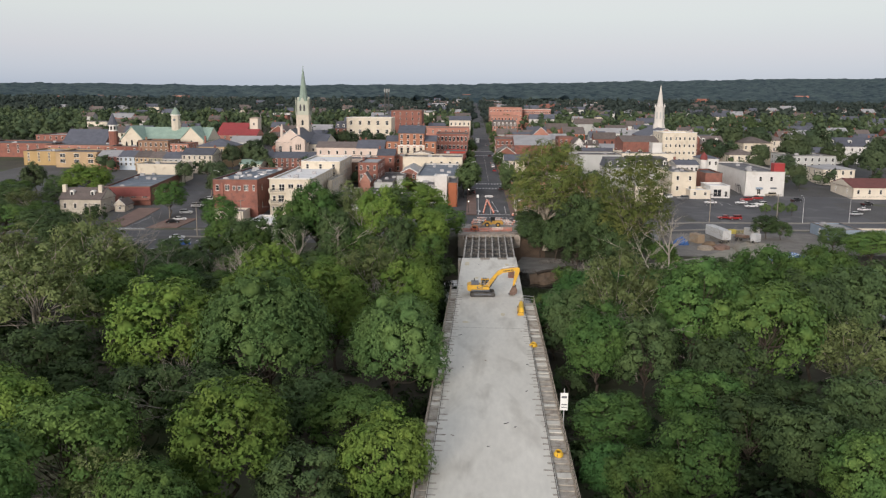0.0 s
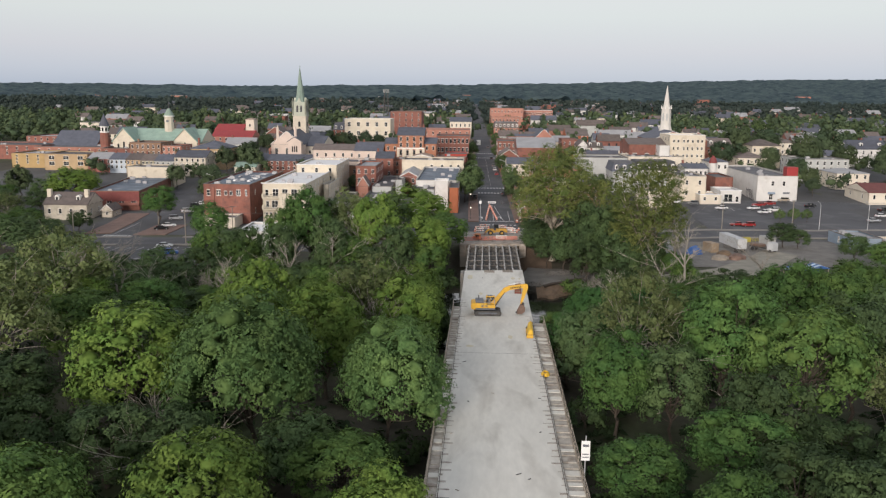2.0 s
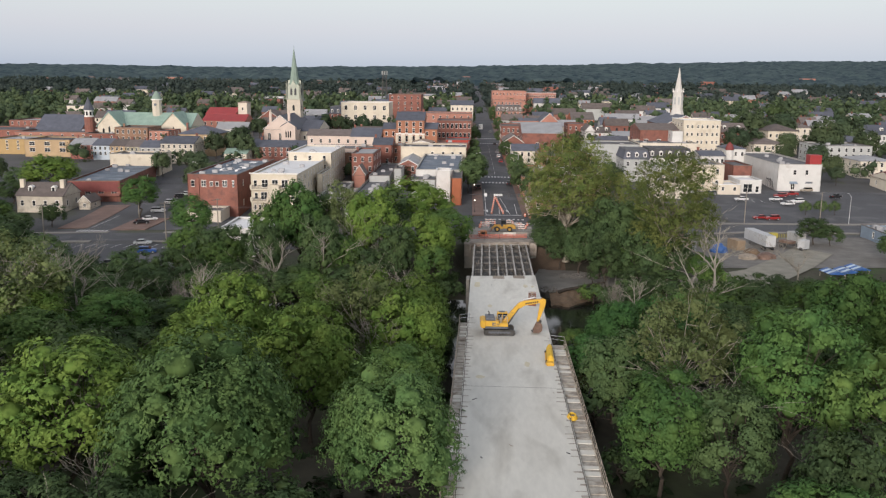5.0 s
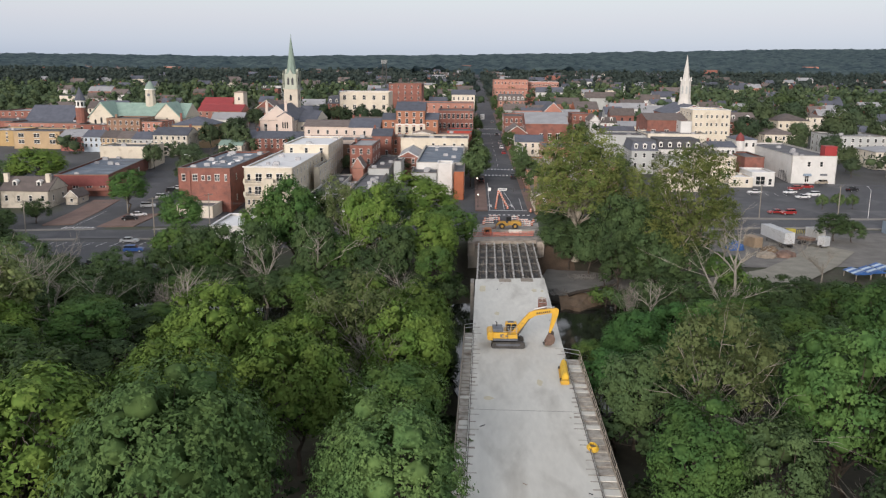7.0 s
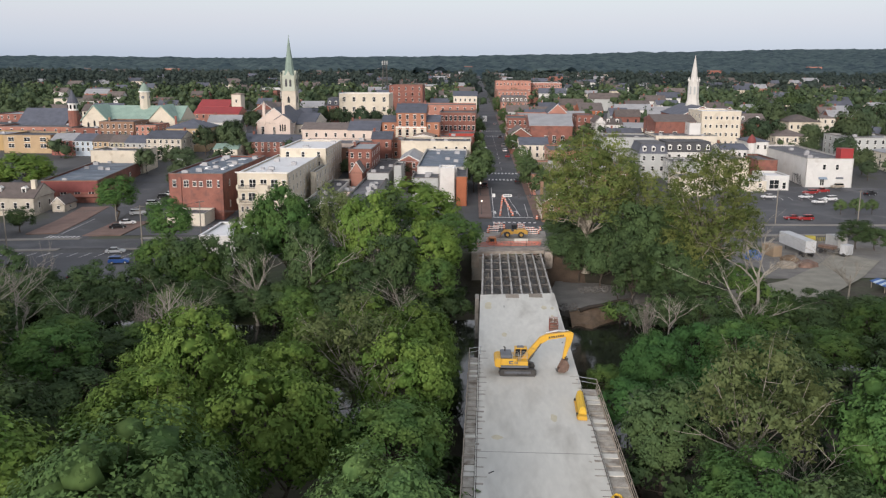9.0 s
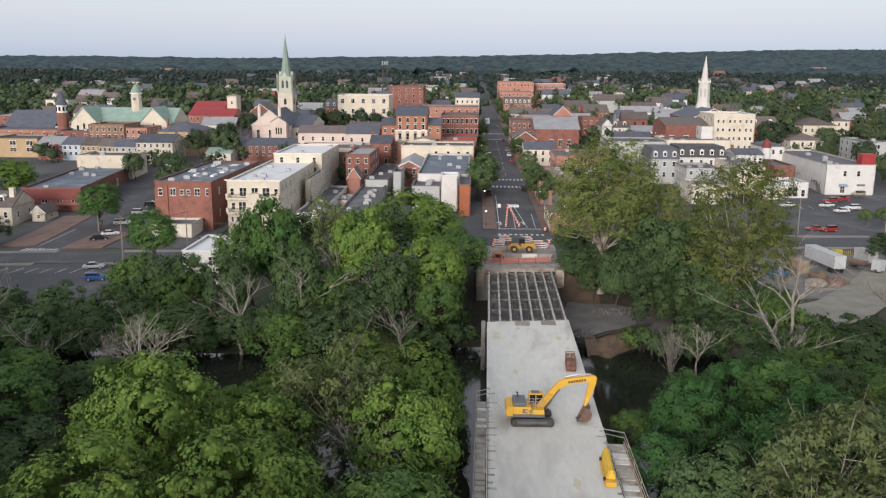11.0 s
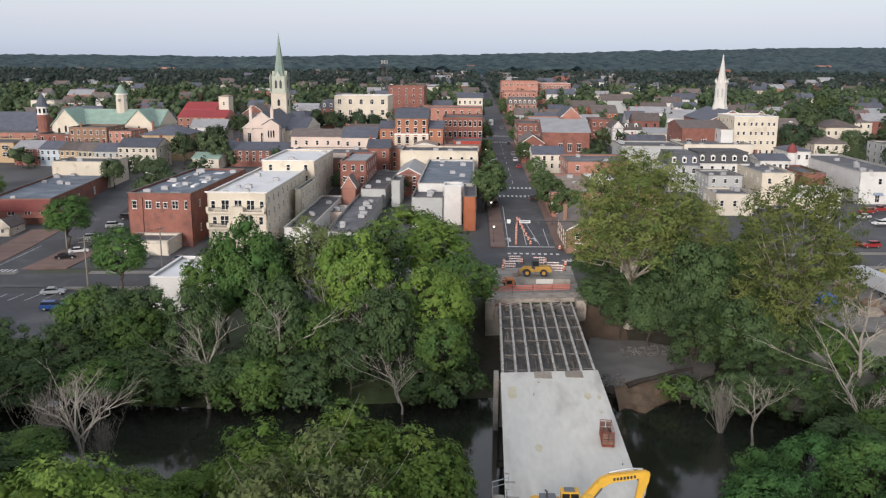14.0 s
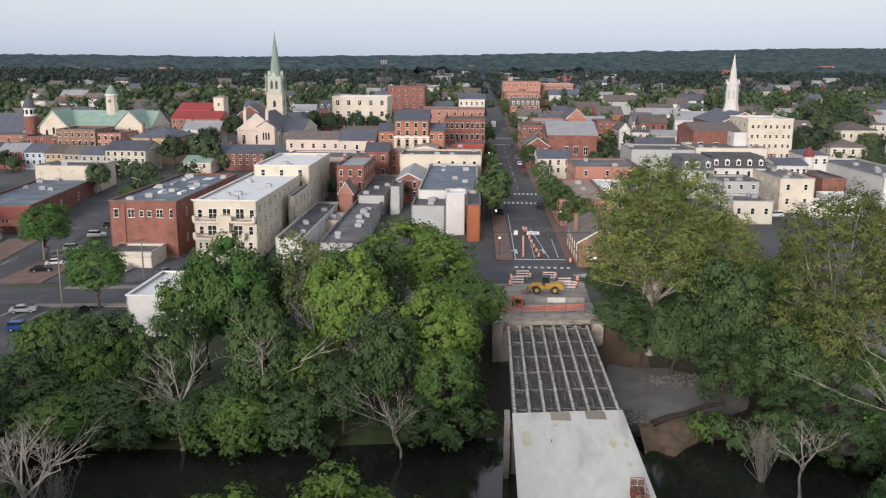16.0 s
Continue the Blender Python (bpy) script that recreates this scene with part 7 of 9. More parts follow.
# wheel loader
ld = thing("wheel_loader", "yellow wheel loader parked across the bridge head", "wheel loader", at=pose(0.9, 37.6, ground_z(0.9, 37.6) + 0.17, 0, 0, 2))
for nm, geo, m_ in (("rear_body", (0.2, -1.0, 0.9, 3.0, 1.0, 1.9), YELLOW_OLD), ("counterweight", (2.9, -1.05, 0.8, 3.4, 1.05, 1.6), YELLOW_OLD), ("front_frame", (-1.6, -0.7, 0.7, 0.15, 0.7, 1.4), YELLOW_OLD)):
    bm = bmesh.new()
    box(bm, *geo, bevel=0.1)
    part(nm, bm, m_, ld)
bm = bmesh.new()
box(bm, -0.35, -0.7, 1.45, 0.95, 0.7, 1.95)
box(bm, -0.4, -0.75, 2.9, 1.0, 0.75, 3.1, bevel=0.05)
for sx in (-0.32, 0.9):
    for sy in (-0.68, 0.68):
        bar(bm, (sx, sy, 1.9), (sx, sy, 2.95), 0.05, seg=6)
cb = part("cab", bm, DARK_TRIM, ld)
bm = bmesh.new()
box(bm, -0.3, -0.65, 1.95, 0.88, 0.65, 2.9)
part("glass", bm, GLASS, cb)
for sx in (-1.35, 1.85):
    for sy in (-1.05, 1.05):
        bm = bmesh.new()
        bar(bm, (sx, sy - 0.25, 0.72), (sx, sy + 0.25, 0.72), 0.72, seg=18)
        w = part("wheel", bm, BLACK, ld)
        bm = bmesh.new()
        bar(bm, (sx, sy - 0.27, 0.72), (sx, sy + 0.27, 0.72), 0.36, seg=12)
        part("rim", bm, YELLOW_OLD, w)
for sy in (-0.6, 0.6):
    part("lift_arm", poly_arm([(-0.4, 1.7), (-1.9, 1.7), (-3.0, 0.55), (-2.8, 0.4), (-1.8, 1.35), (-0.4, 1.35)], sy - 0.1, sy + 0.1, 0.03), YELLOW_OLD, ld)
bm = bmesh.new()
prism(bm, [(-2.75, 0.95), (-2.7, 0.3), (-3.0, 0.06), (-4.0, 0.04), (-3.9, 0.12), (-3.05, 0.2), (-2.9, 0.9)], -1.25, 1.25)
part("bucket", bm, BUCKET, ld)
# orange compressor on the approach
cp = thing("compressor", "orange site compressor on two wheels", "compressor", at=pose(-3.9, 31.2, ground_z(-3.9, 31.2) + 0.17, 0, 0, 4))
bm = bmesh.new()
box(bm, -0.8, -1.1, 0.4, 0.8, 1.1, 1.6, bevel=0.15)
part("housing", bm, mat("faded_orange", (0.48, 0.19, 0.07), 0.7, var=0.2), cp)
bm = bmesh.new()
box(bm, -0.6, -1.215, 0.8, 0.3, -1.203, 1.4)
part("grille", bm, BLACK, cp)
for sx in (-0.95, 0.95):
    bm = bmesh.new()
    bar(bm, (sx - 0.1, 0.2, 0.35), (sx + 0.1, 0.2, 0.35), 0.35, seg=14)
    part("wheel", bm, BLACK, cp)
bm = bmesh.new()
bar(bm, (0, 1.1, 0.6), (0, 2.6, 0.3), 0.06, seg=6)
part("drawbar", bm, DARK_STEEL, cp)
# loose pallets, stacked boards
for x, y, a in ((-1.2, 30.4, 5), (2.0, 31.0, -4), (4.6, 31.2, 8)):
    s = thing("board_stack", "stack of boards on the bridge approach", "boards", group="board stacks", at=pose(x, y, ground_z(x, y) + 0.17, 0, 0, a))
    for k in range(5):
        bm = bmesh.new()
        box(bm, -1.3 + random.uniform(-0.1, 0.1), -0.4, k * 0.07, 1.3 + random.uniform(-0.1, 0.1), 0.4, k * 0.07 + 0.06)
        part("board", bm, WOOD, s)

# ---------------------------------------------------------------- street furniture
GLOW = bpy.data.materials.new("lamp_globe_glow")
GLOW.use_nodes = True
_b = GLOW.node_tree.nodes["Principled BSDF"]
_b.inputs["Base Color"].default_value = (0.8, 0.75, 0.65, 1)
_b.inputs["Emission Color"].default_value = (1.0, 0.85, 0.62, 1)
_b.inputs["Emission Strength"].default_value = 0.7


def street_lamp(x, y):
    l = thing("street_lamp", "black cast-iron street lamp with a lit globe", "street lamp", group="street lamps", at=pose(x, y, ground_z(x, y) + 0.2))
    for nm, me, _ in LAMP_PARTS:
        part(nm, me, None, l)


LAMP_PARTS = []
bm = bmesh.new()
bar(bm, (0, 0, 0), (0, 0, 0.5), 0.16, 0.1, seg=10)
bar(bm, (0, 0, 0.5), (0, 0, 3.4), 0.065, 0.05, seg=8)
LAMP_PARTS.append(("post", mesh_of(bm, "post", DARK_TRIM), None))
bm = bmesh.new()
bmesh.ops.create_icosphere(bm, subdivisions=2, radius=0.25)
bmesh.ops.translate(bm, vec=(0, 0, 3.62), verts=bm.verts)
LAMP_PARTS.append(("globe", mesh_of(bm, "globe", GLOW), None))
bm = bmesh.new()
bar(bm, (0, 0, 3.82), (0, 0, 4.0), 0.16, 0.03, seg=8)
LAMP_PARTS.append(("cap", mesh_of(bm, "cap", DARK_TRIM), None))
for x, y in ((-6.6, 57.5), (-7.2, 78), (9.0, 60), (8.6, 78), (-8.4, 118), (7.0, 116), (-9.4, 160), (5.6, 168), (11.5, 46.5)):
    street_lamp(x, y)


def utility_pole(x, y, h, turn, arms=1):
    p = thing("utility_pole", "weathered wooden utility pole with crossarm", "utility pole", group="utility poles", at=pose(x, y, ground_z(x, y), 0, 0, turn))
    bm = bmesh.new()
    bar(bm, (0, 0, -0.5), (0, 0, h), 0.17, 0.11, seg=10)
    part("pole", bm, PALE_WOOD, p)
    for k in range(arms):
        bm = bmesh.new()
        z = h - 0.4 - k * 0.9
        box(bm, -1.3, -0.17, z - 0.06, 1.3, -0.05, z + 0.06)
        a = part("crossarm", bm, PALE_WOOD, p)
        for sx in (-1.15, -0.5, 0.5, 1.15):
            bm = bmesh.new()
            bar(bm, (sx, -0.11, z + 0.06), (sx, -0.11, z + 0.24), 0.045, seg=6)
            part("insulator", bm, GREY_PAINT, a)
    return p


PALE_WOOD = mat("pale_pole_wood", (0.25, 0.225, 0.19), 0.9, var=0.15, scale=1.0, fine=8)
POLES = [(-88.7, 38.6, 10.5, 40, 2), (-80.0, 49.9, 9.0, 50, 1), (-118, 33.5, 10.5, 40, 1), (-54, 39.4, 10, 30, 1), (76, 66, 10, 60, 1), (99, 66.6, 10, 40, 1), (150, 70, 10, 30, 1), (-109.8, 60.6, 7.5, 20, 1), (-110.5, 92, 8, 20, 1)]
for p in POLES:
    utility_pole(*p)


def wire(a, b, name="overhead_wire"):
    a, b = Vector(a), Vector(b)
    bm = bmesh.new()
    tube(bm, [a.lerp(b, i / 8) - Vector((0, 0, 3.6 * (i / 8) * (1 - i / 8))) for i in range(9)], 0.018, 4)
    tagged(part(name, bm, DARK_TRIM, level=-6.0), "thin black overhead wire between poles", "wire", group="overhead wires")


for i, j in ((2, 0), (0, 3), (0, 1), (4, 5), (5, 6), (7, 8)):
    a, b = POLES[i], POLES[j]
    for off in (-1.1, 0.0, 1.1):
        wire((a[0] + off * 0.7, a[1] + off * 0.6, ground_z(a[0], a[1]) + a[2] - 0.2), (b[0] + off * 0.7, b[1] + off * 0.6, ground_z(b[0], b[1]) + b[2] - 0.2))

# signal arm over the street
sg = thing("signal_mast", "black signal mast with a long arm and hanging boards", "traffic signal", at=pose(11.4, 52.6, ground_z(11.4, 52.6) + 0.2))
bm = bmesh.new()
bar(bm, (0, 0, 0), (0, 0, 6.9), 0.16, 0.12, seg=10)
part("mast", bm, DARK_TRIM, sg)
bm = bmesh.new()
bar(bm, (0, 0, 6.6), (-19.6, -0.6, 6.5), 0.11, 0.06, seg=8)
part("arm", bm, DARK_TRIM, sg)
for x, w, h, nm, m_ in ((-14.9, 0.8, 0.9, "sign_panel", WHITE_PLASTIC), (-11.4, 2.4, 0.6, "sign_panel", WHITE_PLASTIC)):
    bm = bmesh.new()
    box(bm, x - w / 2, -0.75, 6.5 - h / 2, x + w / 2, -0.7, 6.5 + h / 2)
    q = part(nm, bm, m_, sg)
    if w > 1:
        bm = bmesh.new()
        box(bm, x - w * 0.4, -0.762, 6.5 - 0.1, x + w * 0.4, -0.752, 6.5 + 0.1)
        part("lettering_bar", bm, GREY_PAINT, q)
for x in (-13.4, -8.4, -5.5):
    bm = bmesh.new()
    box(bm, x - 0.2, -0.75, 5.9, x + 0.2, -0.45, 7.0, bevel=0.03)
    part("signal_head", bm, DARK_TRIM, sg)


def curved_lamp(x, y, turn, h=8.5):
    c = thing("lamp_post", "tall grey lamp post with a curved arm", "lamp post", group="curved lamp posts", at=pose(x, y, ground_z(x, y), 0, 0, turn))
    bm = bmesh.new()
    bar(bm, (0, 0, 0), (0, 0, h), 0.1, 0.06, seg=8)
    part("post", bm, STEEL, c)
    bm = bmesh.new()
    prev = Vector((0, 0, h))
    for i in range(1, 6):
        q = Vector((2.2 * math.sin(i * 0.3), 0, h + 0.8 * (1 - math.cos(i * 0.3)) + 0.35 * math.sin(i * 0.6)))
        bar(bm, prev, q, 0.05, seg=6)
        prev = q
    part("arm", bm, STEEL, c)
    bm = bmesh.new()
    box(bm, prev.x - 0.1, -0.14, prev.z - 0.1, prev.x + 0.6, 0.14, prev.z + 0.05, bevel=0.04)
    part("lantern", bm, STEEL, c)


for x, y, a in ((-109.5, 98, 180), (8.8, 108, 180), (-8.2, 109, 0), (6.5, 125, 180), (124, 67.6, 90), (108, 67.0, 90)):
    curved_lamp(x, y, a)
# dark timber fence beside the white boat house
fn = thing("yard_fence", "dark leaning timber fence by the boat house", "fence", at=Matrix.Translation((0, 1.1, 0)) @ Matrix.Diagonal((1, PLAN, 1, 1)))
for k in range(9):
    bm = bmesh.new()
    x, y = -67.5 + k * 0.35, 13.0 + k * 1.2
    box(bm, x - 0.07, y - 0.07, ground_z(x, y) - 0.3, x + 0.07, y + 0.07, ground_z(x, y) + 1.7 + 0.3 * (k % 3 == 0))
    part("post", bm, WOOD, fn)
    if k < 8:
        bm = bmesh.new()
        x2, y2 = x + 0.35, y + 1.2
        for z in (0.5, 1.2):
            bar(bm, (x, y, ground_z(x, y) + z), (x2, y2, ground_z(x2, y2) + z), 0.06, seg=5)
        part("rail", bm, WOOD, fn)

# ---------------------------------------------------------------- trees
def leaf_mat(name, color, color2, per_object=0.25, trans=0.07, spread=0.2, patch_scale=0.35):
    m = bpy.data.materials.new(name)
    m.use_nodes = True
    N, L = m.node_tree.nodes, m.node_tree.links
    bs = N["Principled BSDF"]
    bs.inputs["Roughness"].default_value = 0.75
    bs.inputs["Specular IOR Level"].default_value = 0.12
    geo = N.new("ShaderNodeNewGeometry")
    oi = N.new("ShaderNodeObjectInfo")
    mix = N.new("ShaderNodeMix")
    mix.data_type = 'RGBA'
    mix.inputs[6].default_value = hexc(*color)
    mix.inputs[7].default_value = hexc(*color2)
    ns = N.new("ShaderNodeTexNoise")
    ns.inputs["Scale"].default_value = patch_scale
    ns.inputs["Detail"].default_value = 3
    L.new(geo.outputs["Position"], ns.inputs["Vector"])
    mr = N.new("ShaderNodeMapRange")
    mr.inputs[1].default_value, mr.inputs[2].default_value = 0.35, 0.65
    L.new(ns.outputs["Fac"], mr.inputs[0])
    L.new(mr.outputs[0], mix.inputs["Factor"])
    a = N.new("ShaderNodeMapRange")
    a.inputs[3].default_value, a.inputs[4].default_value = 1 - spread, 1 + spread
    L.new(geo.outputs["Random Per Island"], a.inputs[0])
    b = N.new("ShaderNodeMapRange")
    b.inputs[3].default_value, b.inputs[4].default_value = 1 - per_object, 1 + per_object
    L.new(oi.outputs["Random"], b.inputs[0])
    mu = N.new("ShaderNodeMath")
    mu.operation = 'MULTIPLY'
    L.new(a.outputs[0], mu.inputs[0])
    L.new(b.outputs[0], mu.inputs[1])
    vm = N.new("ShaderNodeVectorMath")
    vm.operation = 'SCALE'
    L.new(mix.outputs[2], vm.inputs[0])
    L.new(mu.outputs[0], vm.inputs["Scale"])
    L.new(vm.outputs[0], bs.inputs["Base Color"])
    tr = N.new("ShaderNodeBsdfTranslucent")
    L.new(vm.outputs[0], tr.inputs["Color"])
    ms = N.new("ShaderNodeMixShader")
    ms.inputs[0].default_value = trans
    L.new(bs.outputs[0], ms.inputs[1])
    L.new(tr.outputs[0], ms.inputs[2])
    L.new(ms.outputs[0], N["Material Output"].inputs["Surface"])
    return m


LEAF_MID = leaf_mat("leaf_mid_green", (0.0646, 0.1235, 0.0361), (0.1121, 0.1748, 0.0446))
LEAF_GREEN = leaf_mat("leaf_fresh_green", (0.0536, 0.1138, 0.0334), (0.0879, 0.1548, 0.0422))
LEAF_EMERALD = leaf_mat("leaf_emerald_green", (0.0534, 0.127, 0.0396), (0.0718, 0.1546, 0.0442))
LEAF_BRIGHT = leaf_mat("leaf_bright_green", (0.098, 0.172, 0.036), (0.156, 0.226, 0.048))
LEAF_GREY = leaf_mat("leaf_grey_green", (0.074, 0.136, 0.046), (0.112, 0.178, 0.056))
LEAF_OLIVE = leaf_mat("leaf_olive", (0.1038, 0.1384, 0.0545), (0.1427, 0.173, 0.0672))
LEAF_SYC = leaf_mat("leaf_sycamore", (0.094, 0.1372, 0.0395), (0.173, 0.1936, 0.0564))
LEAF_DARK = leaf_mat("leaf_dark_green", (0.056, 0.0922, 0.0397), (0.0756, 0.1149, 0.0437))
# the blue haze of distance is mixed into the next two leaf colours
LEAF_FAR_HAZED = leaf_mat("leaf_far_woods_hazed", (0.0518, 0.0729, 0.0663), (0.0826, 0.1053, 0.0885), spread=0.14, trans=0.4, patch_scale=0.02)
LEAF_CANOPY_HAZED = leaf_mat("leaf_far_canopy_hazed", (0.047, 0.078, 0.098), (0.13, 0.18, 0.176), spread=0.0, per_object=0.0, trans=0.3, patch_scale=0.03)
LEAF_STREET = leaf_mat("leaf_street_trees", (0.0723, 0.1105, 0.0464), (0.0978, 0.1403, 0.0536))
# leaf green darkened to put the deep shade between crowns into the colour
LEAF_SHADE = leaf_mat("leaf_shaded_undergrowth", (0.0221, 0.0394, 0.0176), (0.0315, 0.0514, 0.0209))
LEAF_TOWN = leaf_mat("leaf_town_trees", (0.0482, 0.0744, 0.0419), (0.0882, 0.1171, 0.0549), spread=0.22, patch_scale=0.05)
BARK = mat("bark", (0.072, 0.058, 0.045), 0.95, var=0.25, scale=1.5, fine=10, bump=0.4)
GREY_BARK = mat("grey_bark", (0.27, 0.245, 0.205), 0.95, var=0.2, scale=1.5, fine=10, bump=0.3)
PALE_BARK = mat("pale_bark", (0.31, 0.28, 0.23), 0.9, var=0.2, scale=0.8, fine=6, bump=0.3, dirt=((0.13, 0.11, 0.08), 0.44, 0.58, 0.7))

SNAG_BARK = mat("bleached_dead_wood", (0.33, 0.305, 0.26), 0.9, var=0.2, scale=0.9, fine=6, bump=0.3, dirt=((0.20, 0.175, 0.14), 0.52, 0.68, 0.8))


def leaf_mesh(name, rng, centers, radii, n, size, material, flat=0.75, droop=0.0, hollow=True, tuft=0.42, per=34, up=0.45):
    """n small leaves, one triangle each, in tufts over the outer skin of a crown's lobes: centers (k, 3), radii (k,)."""
    k = len(centers)
    p = radii ** 2 / (radii ** 2).sum()
    squash = np.array([1, 1, flat])
    want = max(1, n // per)
    got, count = [], 0
    for _ in range(14):
        m = int(want * 1.4) + 8
        which = rng.choice(k, m, p=p)
        d = rng.normal(size=(m, 3))
        d[:, 2] = d[:, 2] * 0.9 + 0.25
        d /= np.linalg.norm(d, axis=1)[:, None]
        r = radii[which] * (0.97 - 0.35 * rng.random(m) ** 2 + 0.16 * np.abs(rng.normal(size=m)))
        pos = centers[which] + d * r[:, None] * squash
        if hollow:
            q = np.linalg.norm((pos[:, None, :] - centers[None]) / squash, axis=2) / radii[None]
            q[np.arange(m), which] = 9
            keep = (q.min(1) > 0.78) | (rng.random(m) < 0.10)
            pos, d = pos[keep], d[keep]
        got.append(np.concatenate([pos, d], 1))
        count += len(pos)
        if count >= want:
            break
    got = np.concatenate(got)[:want]
    t = len(got)
    n = t * per
    rad = tuft * (0.6 + 0.8 * rng.random(t))
    idx = np.repeat(np.arange(t), per)
    off = rng.normal(size=(n, 3)) * rad[idx][:, None] * np.array([0.62, 0.62, 0.42])
    pos = got[idx, :3] + off
    d = got[idx, 3:]
    nrm = d * 0.9 + off / (rad[idx][:, None] + 1e-6) * 0.35 + rng.normal(scale=0.32, size=(n, 3))
    nrm[:, 2] += up
    nrm /= np.linalg.norm(nrm, axis=1)[:, None]
    u = np.cross(nrm, rng.normal(size=(n, 3)))
    u /= np.linalg.norm(u, axis=1)[:, None]
    v = np.cross(nrm, u)
    s = size * (0.55 + 0.9 * rng.random(n))[:, None]
    a = pos - u * s * 0.75
    b = pos + u * s * 0.45 + v * s * 0.42 - nrm * s * 0.12
    c = pos + u * s * 0.4 - v * s * 0.5 - np.array([0, 0, 1]) * s * (0.15 + droop)
    co = np.stack([a, b, c], 1).reshape(-1, 3)
    me = bpy.data.meshes.new(name)
    me.vertices.add(3 * n)
    me.vertices.foreach_set("co", co.ravel())
    me.loops.add(3 * n)
    me.loops.foreach_set("vertex_index", np.arange(3 * n, dtype=np.int32))
    me.polygons.add(n)
    me.polygons.foreach_set("loop_start", np.arange(0, 3 * n, 3, dtype=np.int32))
    me.update(calc_edges=True)
    me.materials.append(material)
    return me


def limb(bm, a, b, r0, r1, rng, bends=2, seg=6):
    """A branch that bends on its way from a to b."""
    a, b = Vector(a), Vector(b)
    prev, pr = a, r0
    for i in range(1, bends + 1):
        f = i / bends
        p = a.lerp(b, f)
        if i < bends:
            p += Vector(rng.normal(scale=(b - a).length * 0.06, size=3))
        rr = r0 + (r1 - r0) * f
        bar(bm, prev, p, pr, rr, seg=seg)
        prev, pr = p, rr
    return prev


def branch_tree(bm, base, tip, r, rng, depth, spread=0.6, seg=5):
    """Bare limbs that fork again and again."""
    end = limb(bm, base, tip, r, r * 0.6, rng, 2, seg)
    if depth == 0:
        return
    d = Vector(tip) - Vector(base)
    for k in range(4 if depth > 2 else 3):
        q = Vector(rng.normal(scale=spread, size=3)) * d.length * 0.5
        q.z = abs(q.z) * 0.5
        start = Vector(base).lerp(Vector(end), 0.45 + 0.55 * rng.random())
        branch_tree(bm, start, start + d * (0.35 + 0.25 * rng.random()) + q, r * 0.52, rng, depth - 1, spread, max(3, seg - 1))


def make_tree(seed, height, radius, leaves, size, lobes=16, bare=0.0, trunk_frac=0.42, flat=0.8, open_crown=False):
    """Meshes of one kind of tree: (trunk with limbs, crown lobes for the leaves). z = 0 is the ground."""
    rng = np.random.default_rng(seed)
    cz0 = height * trunk_frac
    ch = (height - cz0) / 2
    cen = []
    rad = []
    lean = rng.uniform(0, 6.28, 3)
    for i in range(lobes if not open_crown else 0):
        # lobes spread evenly over a lopsided dome
        up = 0.97 - 1.42 * (i + 0.5) / lobes
        ang = 2.39996 * i + rng.normal(scale=0.22)
        side = math.sqrt(max(0.0, 1 - up * up))
        bulge = 1 + 0.13 * math.sin(ang + lean[0]) + 0.10 * math.sin(2 * ang + lean[1]) + 0.09 * math.sin(3 * up + lean[2])
        rr = radius * (0.22 + 0.13 * rng.random())
        out = radius * bulge * (0.98 + 0.1 * rng.random()) - rr * 0.9
        tall = ch * bulge * (0.98 + 0.1 * rng.random()) - rr * 0.75
        cen.append((math.cos(ang) * side * out, math.sin(ang) * side * out, cz0 + ch + up * tall))
        rad.append(rr)
    for i in range(lobes if open_crown else 0):
        ang = 2.4 * i + rng.normal(scale=0.35)
        up = -0.55 + 1.5 * (i + 0.5) / lobes
        flat_r = math.sqrt(max(0.0, 1 - min(1, abs(up)) ** 2))
        f = 0.52 + 0.30 * rng.random()
        cen.append((math.cos(ang) * flat_r * radius * f, math.sin(ang) * flat_r * radius * f, cz0 + ch + min(up, 0.92) * ch * (f + 0.02)))
        rad.append(radius * 0.25 * (0.7 + 0.6 * rng.random()))
    if not open_crown:
        flat = 0.86
    cen, rad = np.array(cen), np.array(rad)
    bm = bmesh.new()
    tr = max(0.14, height * 0.018)
    top = Vector((rng.normal(scale=0.4), rng.normal(scale=0.4), cz0 + ch * 0.9))
    bar(bm, (0, 0, -0.5), (0, 0, 0.5), tr * 1.5, tr * 1.05, seg=8)
    limb(bm, (0, 0, 0.45), top, tr, tr * 0.4, rng, 4, 8)
    mid = Vector((0, 0, cz0 + ch))
    for c, r in zip(cen, rad):
        f = 0.4 + 0.5 * rng.random()
        start = Vector((0, 0, 0.5)).lerp(top, f)
        tip = Vector(c)
        if open_crown:
            tip += (tip - mid).normalized() * r * 0.9
        limb(bm, start, tip, tr * 0.42 * (1.1 - f * 0.5), tr * (0.08 if not open_crown else 0.05), rng, 3 if open_crown else 2, 3 if height < 20 else 5)
        if bare:
            for _ in range(int(bare)):
                s0 = start.lerp(tip, 0.5 + 0.4 * rng.random())
                limb(bm, s0, s0 + (tip - start).normalized() * r * 1.3 + Vector(rng.normal(scale=r * 0.6, size=3)), tr * 0.12, tr * 0.03, rng, 2, 3)
    return bm, cen, rad, rng, leaves, size, flat


